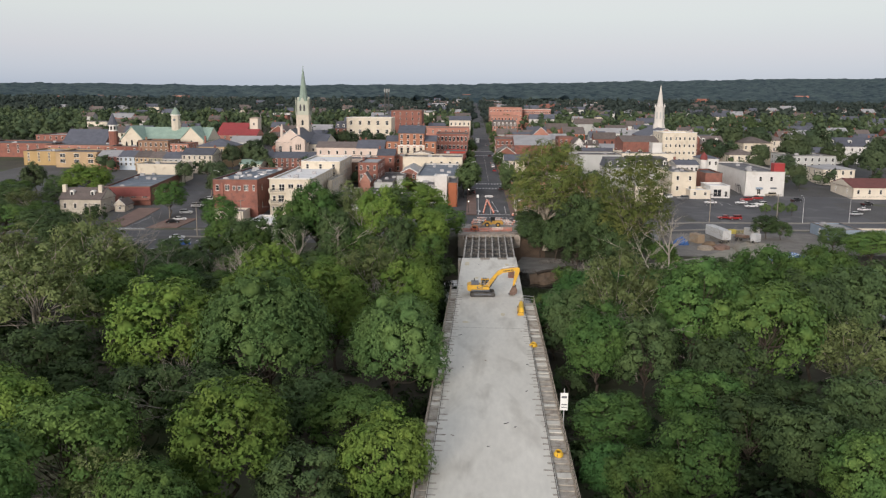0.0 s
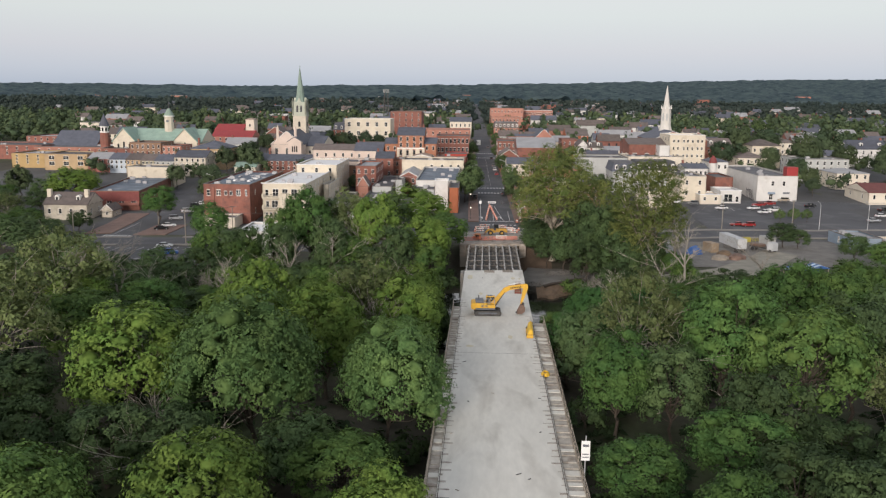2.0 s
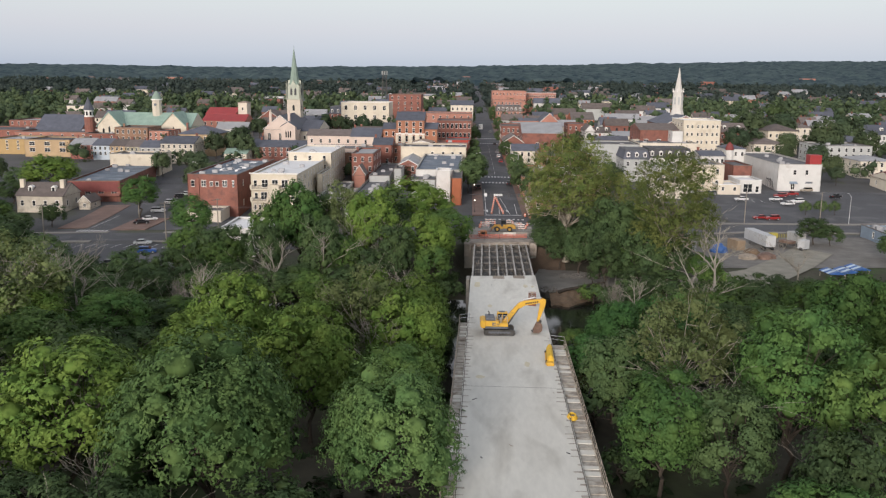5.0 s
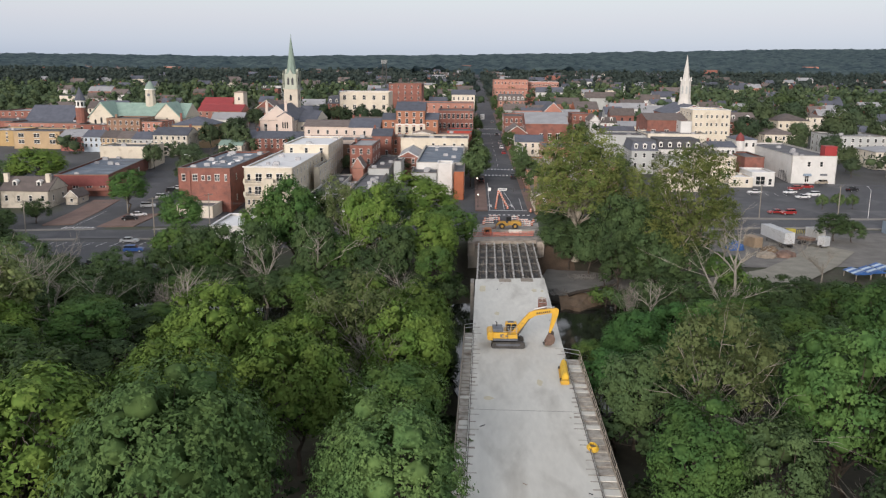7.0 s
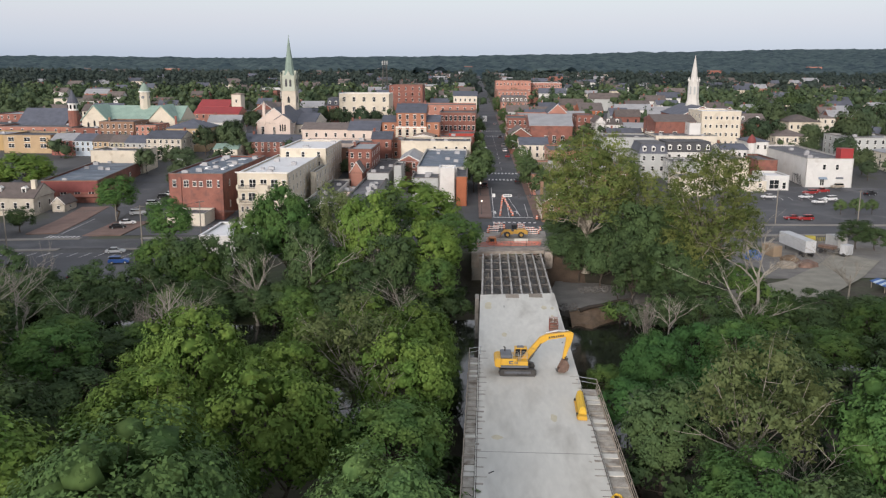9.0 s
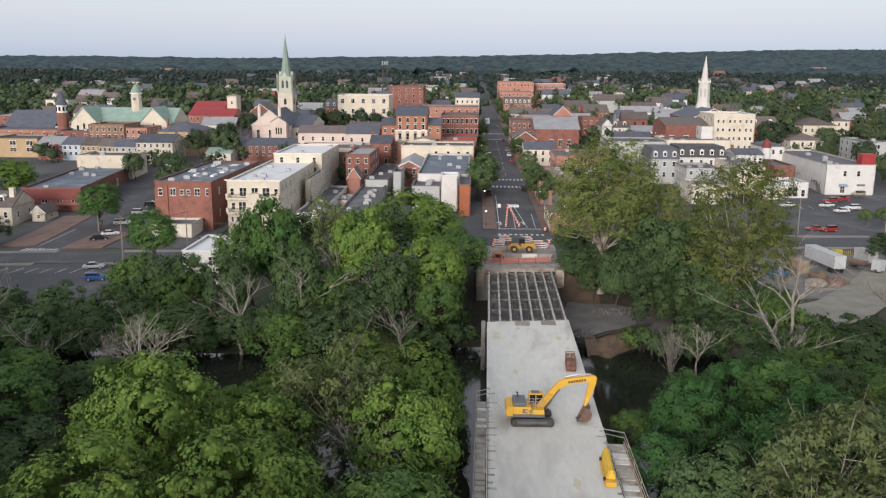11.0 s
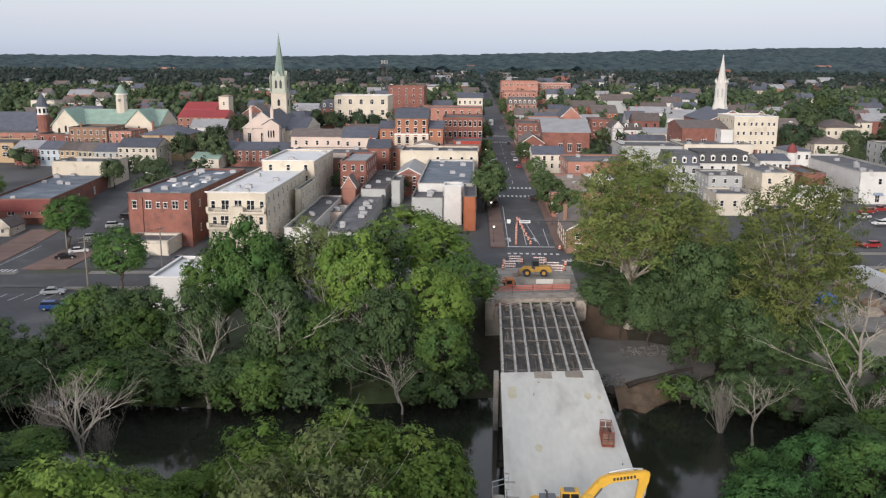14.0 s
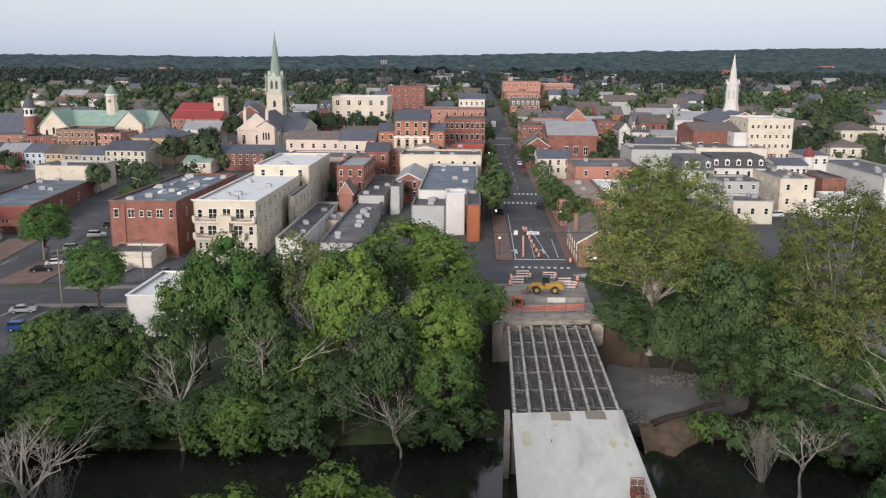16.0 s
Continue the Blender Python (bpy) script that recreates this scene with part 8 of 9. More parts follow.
def dome_crown(name, rng, centers, radii, n, size, material, flat):
    """A closed crown: an inner body of foliage in each lobe, and n leaves that lie over it like scales, in small sprigs."""
    mid = centers.mean(0)
    squash = np.array([1, 1, flat])
    k = len(centers)
    per = 7
    want = n // per
    got, count = [], 0
    p = radii ** 2 / (radii ** 2).sum()
    for _ in range(14):
        m = int(want * 1.6) + 8
        which = rng.choice(k, m, p=p)
        d = rng.normal(size=(m, 3))
        d[:, 2] = d[:, 2] * 0.95 + 0.35
        d /= np.linalg.norm(d, axis=1)[:, None]
        out = centers[which] - mid
        out /= np.linalg.norm(out, axis=1)[:, None] + 1e-6
        r = radii[which] * (0.70 + 0.32 * np.sqrt(rng.random(m)) + 0.12 * np.abs(rng.normal(size=m)))
        pos = centers[which] + d * r[:, None] * squash
        q = np.linalg.norm((pos[:, None, :] - centers[None]) / squash, axis=2) / radii[None]
        q[np.arange(m), which] = 9
        keep = (q.min(1) > 0.74) & ((d * out).sum(1) > -0.35)
        got.append(np.concatenate([pos, d * 0.85 + out * 0.35], 1)[keep])
        count += int(keep.sum())
        if count >= want:
            break
    got = np.concatenate(got)[:want]
    t = len(got)
    n = t * per
    idx = np.repeat(np.arange(t), per)
    rad = size * (0.7 + 0.9 * rng.random(t))
    off = rng.normal(size=(n, 3)) * rad[idx][:, None] * np.array([0.8, 0.8, 0.5])
    pos = got[idx, :3] + off
    nrm = got[idx, 3:] + off / (rad[idx][:, None] + 1e-6) * 0.22 + rng.normal(scale=0.27, size=(n, 3))
    nrm[:, 2] += 0.34
    nrm /= np.linalg.norm(nrm, axis=1)[:, None]
    u = np.cross(nrm, rng.normal(size=(n, 3)))
    u /= np.linalg.norm(u, axis=1)[:, None]
    v = np.cross(nrm, u)
    s = size * (0.55 + 0.8 * rng.random(n))[:, None]
    leaf = np.stack([pos - u * s * 0.75, pos + u * s * 0.5 + v * s * 0.46 - nrm * s * 0.12, pos + u * s * 0.45 - v * s * 0.52 - nrm * s * 0.1], 1).reshape(-1, 3)
    bm = bmesh.new()
    bmesh.ops.create_icosphere(bm, subdivisions=1, radius=1)
    bm.verts.ensure_lookup_table()
    v0 = np.array([q.co[:] for q in bm.verts])
    f0 = np.array([[q.index for q in f.verts] for f in bm.faces])
    bm.free()
    nv = len(v0)
    wob = 0.46 + 0.22 * rng.random((k, nv, 1))
    body = (v0[None] * wob * radii[:, None, None] * squash + centers[:, None, :]).reshape(-1, 3)
    bf = (f0[None] + (np.arange(k) * nv)[:, None, None]).reshape(-1, 3) + 3 * n
    co = np.concatenate([leaf, body])
    tri = np.concatenate([np.arange(3 * n).reshape(-1, 3), bf]).astype(np.int32)
    me = bpy.data.meshes.new(name)
    me.vertices.add(len(co))
    me.vertices.foreach_set("co", co.ravel())
    me.loops.add(tri.size)
    me.loops.foreach_set("vertex_index", tri.ravel())
    me.polygons.add(len(tri))
    me.polygons.foreach_set("loop_start", np.arange(0, tri.size, 3, dtype=np.int32))
    me.update(calc_edges=True)
    me.materials.append(material)
    return me


MASTERS = {}


def tree_master(key, seed, height, radius, leaves, size, material, bark, label, **kw):
    """Builds one kind of tree; its copies share the meshes."""
    droop = kw.pop("droop", 0.0)
    bm, cen, rad, rng, n, size, flat = make_tree(seed, height, radius, leaves, size, **kw)
    if kw.get("open_crown"):
        crown = leaf_mesh("crown", rng, cen, rad, n, size, material, flat, droop, tuft=0.5, per=22)
    else:
        crown = dome_crown("crown", rng, cen, rad, n, size, material, flat)
    MASTERS[key] = (mesh_of(bm, "trunk", bark), crown, label, height, radius)


def rise_for(key, s, mid, hang):
    """The upright scale that carries a crown's middle at the height mid."""
    h = MASTERS[key][3]
    lo, hi = 0.5, 4.0
    for _ in range(24):
        sz = (lo + hi) / 2
        k = min(1.0, max(hang, s * 1.04 / sz))
        if h * sz * (1 - 0.43 * k) < mid:
            lo = sz
        else:
            hi = sz
    return sz


def put_tree(key, x, y, z=None, s=1.0, sz=None, turn=None, group="trees of the wooded island", name="tree", hang=0.5, mid=None):
    trunk, crown, label, h, r = MASTERS[key]
    g = ground_z(x, y) - 0.05 if z is None else z
    m = pose(x, y - FALL * (mid or 0.6 * h * (sz or s)) / PLAN, g, 0, 0, random.uniform(0, 360) if turn is None else turn)
    m = m @ Matrix.Diagonal((s, s, sz or s, 1))
    t = thing(name, label, "tree", group=group, at=m)
    part("trunk", trunk, None, t)
    # a tall tree carries its crown higher instead of stretching it
    k = min(1.0, max(hang, s * 1.04 / (sz or s)))
    part("crown", crown, None, t, at=Matrix.Translation((0, 0, h * (1 - k))) @ Matrix.Diagonal((1, 1, k, 1)))
    return t


def bare_master(key, seed, height, bark, label, spread=0.6, r=0.22, depth=3, lean=(0.0, 0.0)):
    rng = np.random.default_rng(seed)
    bm = bmesh.new()
    bar(bm, (0, 0, -0.5), (0, 0, 0.4), r * 1.5, r * 1.1, seg=8)
    branch_tree(bm, Vector((0, 0, 0.3)), Vector((lean[0], lean[1], height * 0.45)), r, rng, depth, spread, 6)
    MASTERS[key] = (mesh_of(bm, "trunk", bark), None, label, height, height * 0.3)


def put_bare(key, x, y, s=1.0, z=None, turn=0):
    me, _, label, h, r = MASTERS[key]
    t = thing("bare_tree", label, "tree", group="bare trees of the riverside", at=pose(x, y - FALL * 0.4 * h * s / PLAN, (ground_z(x, y) if z is None else z), 0, 0, turn) @ Matrix.Diagonal((s, s, s, 1)))
    part("trunk", me, None, t)
    return t


random.seed(5)
tree_master("mid", 1, 13.5, 5.2, 8600, 0.265, LEAF_MID, BARK, "full-leaved mid-green broadleaf tree", lobes=34, trunk_frac=0.18)
tree_master("mid2", 2, 14.0, 5.4, 8600, 0.265, LEAF_GREEN, BARK, "broad mid-green tree with a lumpy crown", lobes=36, trunk_frac=0.16)
tree_master("bright", 3, 13.0, 5.2, 8600, 0.265, LEAF_BRIGHT, BARK, "bright yellow-green maple with a dense crown", lobes=34, trunk_frac=0.16)
tree_master("bright2", 4, 12.5, 5.0, 8600, 0.265, LEAF_BRIGHT, BARK, "bright green tree with a domed crown", lobes=32, trunk_frac=0.15)
tree_master("emerald", 19, 12.5, 5.0, 8600, 0.265, LEAF_EMERALD, BARK, "deep fresh green tree with a domed crown", lobes=32, trunk_frac=0.12)
tree_master("grey", 5, 16.0, 7.0, 14000, 0.235, LEAF_GREY, BARK, "grey-green tree with large pale leaves", lobes=58, trunk_frac=0.18)
tree_master("olive", 6, 14.0, 5.4, 8000, 0.25, LEAF_OLIVE, GREY_BARK, "thin olive-green tree with bare twigs showing", lobes=26, trunk_frac=0.2, open_crown=True, bare=2)
tree_master("dark", 7, 13.0, 5.2, 6600, 0.3, LEAF_DARK, BARK, "dark green riverside tree", lobes=28, trunk_frac=0.06)
tree_master("dark2", 8, 12.0, 5.0, 6300, 0.3, LEAF_DARK, BARK, "dark green tree hung with vines", lobes=26, trunk_frac=0.10)
tree_master("sycamore", 9, 28.0, 8.5, 46000, 0.215, LEAF_SYC, PALE_BARK, "tall sycamore with pale limbs and thin yellowish leaves", lobes=52, trunk_frac=0.13, open_crown=True, flat=0.95)
tree_master("sycamore2", 10, 27.0, 8.8, 36000, 0.22, LEAF_SYC, PALE_BARK, "tall open sycamore with whitish forked limbs", lobes=48, trunk_frac=0.12, open_crown=True, flat=0.95)
tree_master("street", 12, 8.5, 3.4, 2900, 0.36, LEAF_STREET, BARK, "rounded street tree in full leaf", lobes=22, trunk_frac=0.14)
tree_master("yard", 13, 11.0, 4.8, 2700, 0.58, LEAF_TOWN, BARK, "dark green yard tree among the houses", lobes=20, trunk_frac=0.14)
tree_master("yard2", 14, 12.0, 5.2, 2700, 0.6, LEAF_TOWN, BARK, "broad green yard tree among the houses", lobes=20, trunk_frac=0.14)
tree_master("bush", 15, 3.2, 2.6, 800, 0.34, LEAF_DARK, BARK, "low dense dark green bush on the bank", lobes=9, trunk_frac=0.02)
tree_master("bush2", 16, 3.6, 2.8, 800, 0.34, LEAF_MID, BARK, "low green bush on the bank", lobes=9, trunk_frac=0.02)
bare_master("snag", 21, 15, SNAG_BARK, "bare dead tree with pale forked limbs", 0.6, 0.26, 4)
bare_master("snag2", 22, 13, SNAG_BARK, "bare pale tree leaning over the bank", 0.65, 0.24, 4, (1.0, 0.4))
bare_master("brush", 23, 9, GREY_BARK, "leafless grey-brown thicket tree", 0.7, 0.15, 4)

rng = np.random.default_rng(41)
bm = bmesh.new()
for k in range(30):
    a, sp = rng.uniform(0, 6.28), abs(rng.normal(scale=1.0)) + 0.3
    tip = Vector((math.cos(a) * sp * 1.6, math.sin(a) * sp * 1.6, rng.uniform(4.0, 8.5)))
    end = limb(bm, (math.cos(a) * 0.3, math.sin(a) * 0.3, -0.3), tip, 0.034, 0.014, rng, 3, 3)
    for j in range(14):
        s0 = Vector((0, 0, 0)).lerp(tip, 0.35 + 0.6 * rng.random())
        limb(bm, s0, s0 + Vector((rng.normal(scale=0.5), rng.normal(scale=0.5), rng.uniform(0.5, 1.6))), 0.016, 0.007, rng, 1, 3)
MASTERS["thicket"] = (mesh_of(bm, "trunk", TWIG), None, "leafless pale grey thicket by the water", 7.0, 2.0)

# the island's crowns: kind, x, y, height of the crown's middle, crown radius
ISLAND = [
    ("grey", -13, -54.5, 4, 6), ("bright", -25.6, -74.3, 3, 5.6), ("bright2", -10.8, -74.5, 1, 4.1), ("grey", -27.9, -56.8, 6, 7.6),
    ("bright", -44.8, -52.6, 4, 7), ("dark", -59.2, -54.9, 1, 6), ("mid", -40.3, -75.6, 3, 5.4), ("bright", -51.4, -70.4, 2, 5.4),
    ("bright", -38, -32.2, 4.2, 5.2), ("olive", -21, -29.2, 4, 6.2), ("bright2", -13.6, -25.2, 2, 4.51), ("olive", -34.9, -78.5, 1, 3.7),
    ("olive", -67.7, -45, 6, 7.8), ("olive", -73.9, -24.8, 6, 7.4), ("olive", -84.5, -29.6, 6, 6.2), ("dark", -21.5, -62.3, 0, 4.4),
    ("mid", -16, -64.8, 0, 4.2), ("dark", -42.3, -61.7, 0, 4.4), ("dark2", -51.4, -61.2, 0, 4.2), ("mid2", -43.9, -82, 3, 4.4),
    ("mid", -28.5, -82, 2, 3.6), ("dark", -18, -76, 0, 4.2), ("dark", -33.5, -64.5, 1, 4.6), ("bright", -36, -44, 3, 5.6),
    ("dark", -52, -42, 2, 5.8), ("bright2", -24, -42, 3, 5.4), ("mid", -14.2, -39.5, 1, 4.8), ("mid", -59, -66, 2, 5),
    ("mid2", 14.6, -49.9, 2, 5.2), ("olive", 19.2, -40.6, 7, 6.6), ("dark", 21.4, -50.5, 2, 4.8), ("mid2", 29, -45.7, 6, 6.4),
    ("dark", 28.6, -57.1, 2, 5), ("mid", 37, -49.9, 5, 7.2), ("dark", 45.3, -45.6, 5, 6.2), ("mid2", 14.2, -63.3, -1, 5),
    ("emerald", 11.8, -71, -1.5, 2.9), ("mid2", 24.9, -60.4, 0, 5.4), ("mid2", 19.8, -72.9, 1, 4.6), ("dark", 28.9, -65.3, 0, 5),
    ("mid", 14.8, -74.2, 0, 3.4), ("dark", 32.5, -69.6, 1, 5), ("dark", 41.8, -62.5, 1, 4.6), ("dark", 36.5, -58, -1, 4.4),
    ("mid", 34.4, -75.5, 2, 4.4), ("olive", 47, -52.9, 3, 5.2), ("dark", 58.7, -36, 4, 6.2), ("mid", 63.4, -21, 3, 6),
    ("mid2", 47.9, -24.4, 3, 6), ("mid", 56.5, -28, 3, 6), ("dark", 12.8, -36.5, 1, 4.6), ("dark", 51, -66, 1, 5),
    ("bright2", -21.4, -20.6, -0.4, 5.26), ("bright2", -13.8, -23, -1.2, 4.32), ("bright", -28, -20.5, -1.2, 4.7), ("bright", -13.8, -31.5, 2, 4.8), ("bright", -35.5, -19.5, -3, 3.76), ("mid", -56, -15.5, -4.3, 3.6),
    ("emerald", 24, -14.5, -1.8, 4.14), ("dark", 31, -10, -3.1, 4.5), ("mid", 38.5, -7, -3.1, 4.4), ("dark", 45.5, -5.5, -3.1, 4.8), ("mid", 54.5, -6, -2.6, 5), ("mid2", 28, -17.5, 0, 4.6), ("mid", 64, -6.5, -2.6, 5), ("mid2", 19, -17, -2.5, 3.6), ("bright", -42.9, -29, 0.2, 5.6), ("bright2", -37.8, -24.3, -1, 3.95),
    ("dark2", -54.2, -28.7, -1.8, 5), ("bright", -27.2, -33.1, 1.5, 4.6), ("emerald", 15.6, -23.2, 0.2, 4.32), ("emerald", 11.6, -28.9, -1, 3.1),
    ("mid", 10.6, -20.8, -3, 2.2), ("emerald", 29.8, -22.1, 0.2, 4.14), ("emerald", 21.2, -31.3, 2, 4.4), ("dark", 28.9, -31.5, 2, 4.6),
    ("dark", 38, -34, 2, 5.6), ("dark", 37.3, -14.2, -2.6, 3.8), ("mid", -63.5, -36, 2, 6), ("dark", -80, -44, 2, 6.5),
    ("mid", -92, -50, 3, 6.5), ("dark", -75, -58, 1, 6), ("dark", -96, -34, 3, 6.5), ("mid", 70, -40, 3, 6.5),
    ("dark", 76, -24, 2, 6), ("mid", 60, -52, 2, 6), ("dark", 84, -34, 3, 6.5),
    ("mid", 13.5, -84, 0, 4.5), ("dark", 24, -84, 0, 5), ("mid", -12.5, -86, 0, 4.5), ("dark", -24, -90, 0, 5),
    ("mid2", 36, -86, 1, 5), ("dark", -36, -92, 1, 5),
]
# the first three crowns are added to darken the bright water beside the deck
ISLAND += [("dark", -11.6, -19.0, -4.2, 3.2), ("dark", -10.6, -24.5, -4.4, 2.8), ("dark", -12.0, -14.5, -4.8, 2.8),
           ("mid", -47, -22, -3.3, 3.8), ("dark", -57, -17.5, -3.3, 4.6), ("mid", -66, -16, -1, 4.8), ("dark", -75, -17, 0, 5), ("mid2", -61, -24, 0, 5),
           ("bright", -71, -26, 1, 5.2), ("dark", -84, -18, 0, 5.4), ("mid", -94, -20, 1, 6), ("mid", 44, -14, -2.6, 4.6), ("dark", 52, -15, -1.6, 5), ("mid", 62, -13, -1.6, 5)]
for key, x, y, zc, r in ISLAND:
    _, _, _, h0, r0 = MASTERS[key]
    g = ground_z(x, y)
    s = r / r0 * (1.1 if x < 0 else 0.98)
    put_tree(key, x, y, s=s, sz=rise_for(key, s, zc - g, 0.5), mid=zc - g)
BANK = [
    ("mid2", -44, 15.5, 5, 6), ("bright", -28, 13, 4.9, 5.62), ("olive", -35.5, 20.5, 6, 6.4), ("bright2", -20.1, 30, 6, 8.6),
    ("bright", -15.4, 12.6, 2.4, 5.62), ("dark", -22, 7.3, 1.6, 4.37), ("mid", -14.6, 6.8, -0.6, 3.86), ("dark", -37, 6.5, 2.6, 4.54),
    ("dark", -48.1, 6.5, 1.6, 4.03), ("dark", -61.6, 8.6, 0.8, 4.86), ("dark2", -67.8, 6, -1.4, 3.87), ("dark", -56.8, 9.5, 0.8, 4.32),
    ("dark", -77.3, 5.8, -1.7, 4.05), ("dark", -42.4, 18.9, 4, 6.2), ("mid", -33.2, 8.1, 0.6, 4.2), ("dark", -28, 24, 5, 6.4), ("mid", -12.8, 20, 3.5, 5.6), ("mid", -50, 19, 3, 5.6),
    ("dark", -26.5, 4.6, -0.9, 3.86), ("dark2", -41, 3.6, -2.5, 4.8), ("dark", -54, 3.8, -2.5, 4.8), ("dark2", -61, 3.4, -2.5, 5), ("dark", -72, 3.6, -3.4, 4), ("dark2", -82, 4, -3.4, 4), ("mid", -58, 6.4, -0.2, 4.14), ("mid", -66, 9, 0.8, 4.14),
    ("dark2", -17.8, 3.6, -3.6, 3.6), ("dark", -93, 5, -3.2, 4.4), ("dark", 28, 6.4, -2.6, 4), ("dark", 22, 10.5, -0.5, 4), ("dark", 11.6, 36, 2, 4.6), ("dark", 17, 26, 1, 4.6), ("dark", 10.8, 24, 1, 4.2), ("dark2", 13.6, 20.6, -0.5, 3.6), ("dark", 17.6, 18.6, 0.5, 4.2), ("dark", 21.4, 16, 2.5, 4.8), ("dark", 30, 10.5, 1, 4.8), ("dark2", 33, 11, 1.5, 4.6), ("mid", 26, 13.6, -1.5, 4.2), 
    ("dark", -32.5, 3, -3.8, 4), ("mid", -38.5, 2.4, -3.6, 3.8), ("dark", -45.5, 2, -3.6, 4.2), ("dark2", -52.5, 1, -3.6, 4.2),
    ("mid", -60, 0.5, -3.6, 4.4), ("dark", -68, -1, -3.4, 4.6), ("dark2", -77, -1, -3.2, 4.8), ("dark", -86, 0, -3, 5), ("dark", 25.5, 2.5, -4.2, 3.4), ("dark2", 31.5, 2, -4, 3.8),
    ("dark", 38, 2, -4.8, 3.2), ("mid", 45, 2, -4.8, 3.2), ("dark", 53, 4, -3.4, 4.6), ("dark2", 61.5, 3.6, -3.2, 4.8), ("dark", 71, 4, -3, 5),
    ("dark", -88, 7, -3, 4.2), ("dark2", -100, 11, -1, 6), ("dark", -112, 16, 0, 7), ("dark", -124, 24, 0, 7),
    ("dark", 24.1, 17.7, 4, 5.8), ("dark", 13.4, 31.7, 2.5, 4.6), ("dark2", 34.1, 7.6, -3.5, 4),
    ("mid", 33, 31, 3, 6), ("dark", 21, 30.5, 2, 5.5), ("dark", 40, 38, 0, 5), ("dark", 84, 8, -3, 5),
    ("mid", 99, 20, -1, 6.5), ("dark", 110, 16, 0, 7), ("dark", 85.4, 46.6, -1.9, 4.2), ("dark2", 89.4, 45.6, -2.9, 3.2), ("dark", 30.5, 18, 2.5, 5), ("dark", 38, 16.5, 0.5, 4.6), ("mid", 43, 13, -2, 3.8), ("dark", 97, 33, -2, 4.4), ("dark", 122, 30, -1, 6), ("dark", 134, 40, -1, 6.5), ("mid", 104, 28, -2, 5), ("dark", 116, 33, -2.5, 4.6), ("mid", -143, 48, -1.4, 5.6), ("olive", -158, 58, 0, 6.4), ("dark", -171, 69, 0, 7), ("mid", -140, 30, 0, 8), ("dark", -152, 38, 0, 8), ("bright", -156, 87, 3, 9), ("dark", -170, 90, 0.5, 7), ("dark", -128.5, 50, -3.4, 3.6), ("mid", -182, 82, 0, 7), ("dark", -160, 74, -1, 5.5), ("dark", -130, 40, -2.6, 4.6), ("mid", -135, 36, -2, 5.5),
]
for key, x, y, zc, r in BANK:
    _, _, _, h0, r0 = MASTERS[key]
    g = ground_z(x, y)
    s = r / r0
    put_tree(key, x, y, s=s, sz=rise_for(key, s, zc - g, 1.0), group="trees of the town's river bank", hang=1.0, mid=zc - g)
put_tree("bush2", 18.6, 5.2, s=1.0, z=-7.0, group="bushes along the bank", name="bush")
put_tree("bush", 20.2, 4.2, s=1.2, z=-7.0, group="bushes along the bank", name="bush")
put_tree("sycamore", 15.0, 23.5, s=1.22, sz=1.08, turn=40, group="trees of the town's river bank")
put_tree("sycamore2", 35.0, 12.5, s=1.08, sz=1.12, turn=200, group="trees of the town's river bank")
put_tree("sycamore2", 27.0, 27.0, s=0.72, sz=0.72, turn=80, group="trees of the town's river bank")
put_bare("snag2", 35.5, -5.5, 1.0, turn=30)
put_bare("snag", -36.5, 4.8, 1.0, turn=10)
put_bare("snag", -30.5, 9.5, 1.1, turn=120)
put_bare("snag", -52.4, -12.0, 0.9, turn=0)
put_bare("snag", -45.0, 1.9, 0.9, turn=140)
put_bare("snag", -52.5, -11.0, 0.8, turn=70)
put_bare("snag2", -66.0, -12.0, 0.7, turn=90)
put_bare("brush", -46.5, 3.6, 1.0, turn=60)
put_bare("thicket", 21.6, -1.0, 0.85, turn=130, z=-7.0)
put_bare("snag", 24.5, -3.0, 0.6, turn=30, z=-7.0)
put_bare("thicket", -90.0, -5.0, 1.5, turn=30)
put_bare("thicket", -86.5, -3.0, 1.5, turn=90)
put_bare("thicket", -94.0, -4.0, 1.4, turn=190)
put_bare("brush", 64.4, 15.6, 1.25, turn=30)
put_bare("snag", 43.0, 8.0, 1.25, turn=200)
put_bare("thicket", -52.0, -10.0, 0.8, turn=30)
put_bare("thicket", -57.5, -9.5, 1.2, turn=200)
put_bare("snag2", -19.0, 1.0, 0.7, turn=150)
put_bare("snag", -25.0, 11.0, 1.0, turn=60)
put_bare("snag", -24.0, -32.5, 0.85, turn=200)
put_bare("snag", -16.5, -34.0, 0.9, turn=250)
put_bare("snag2", -40.0, -57.5, 0.85, turn=15)
put_bare("brush", -35.0, -80.0, 1.0, turn=15)
put_bare("brush", -70.0, -18.0, 1.8, turn=15)
put_bare("snag", -78.0, -15.0, 1.1, turn=75)
put_bare("brush", -33.0, -63.5, 1.2, turn=140)
put_bare("snag2", 22.0, -44.0, 0.9, turn=190)
put_bare("brush", 29.5, -52.0, 1.2, turn=190)
for k in range(90):
    x = random.uniform(-120, 110)
    if abs(x) < 10:
        continue
    y = (8.5 if k % 2 else 3.2) + 2.7 * math.sin(x * 0.05 + 1) + random.uniform(-1, 4 if k % 2 else 1.5)
    if 9 < x < 24:
        continue
    put_tree(random.choice(("bush", "bush2", "bush")), x, y, s=random.uniform(0.7, 1.4), group="bushes along the bank", name="bush")

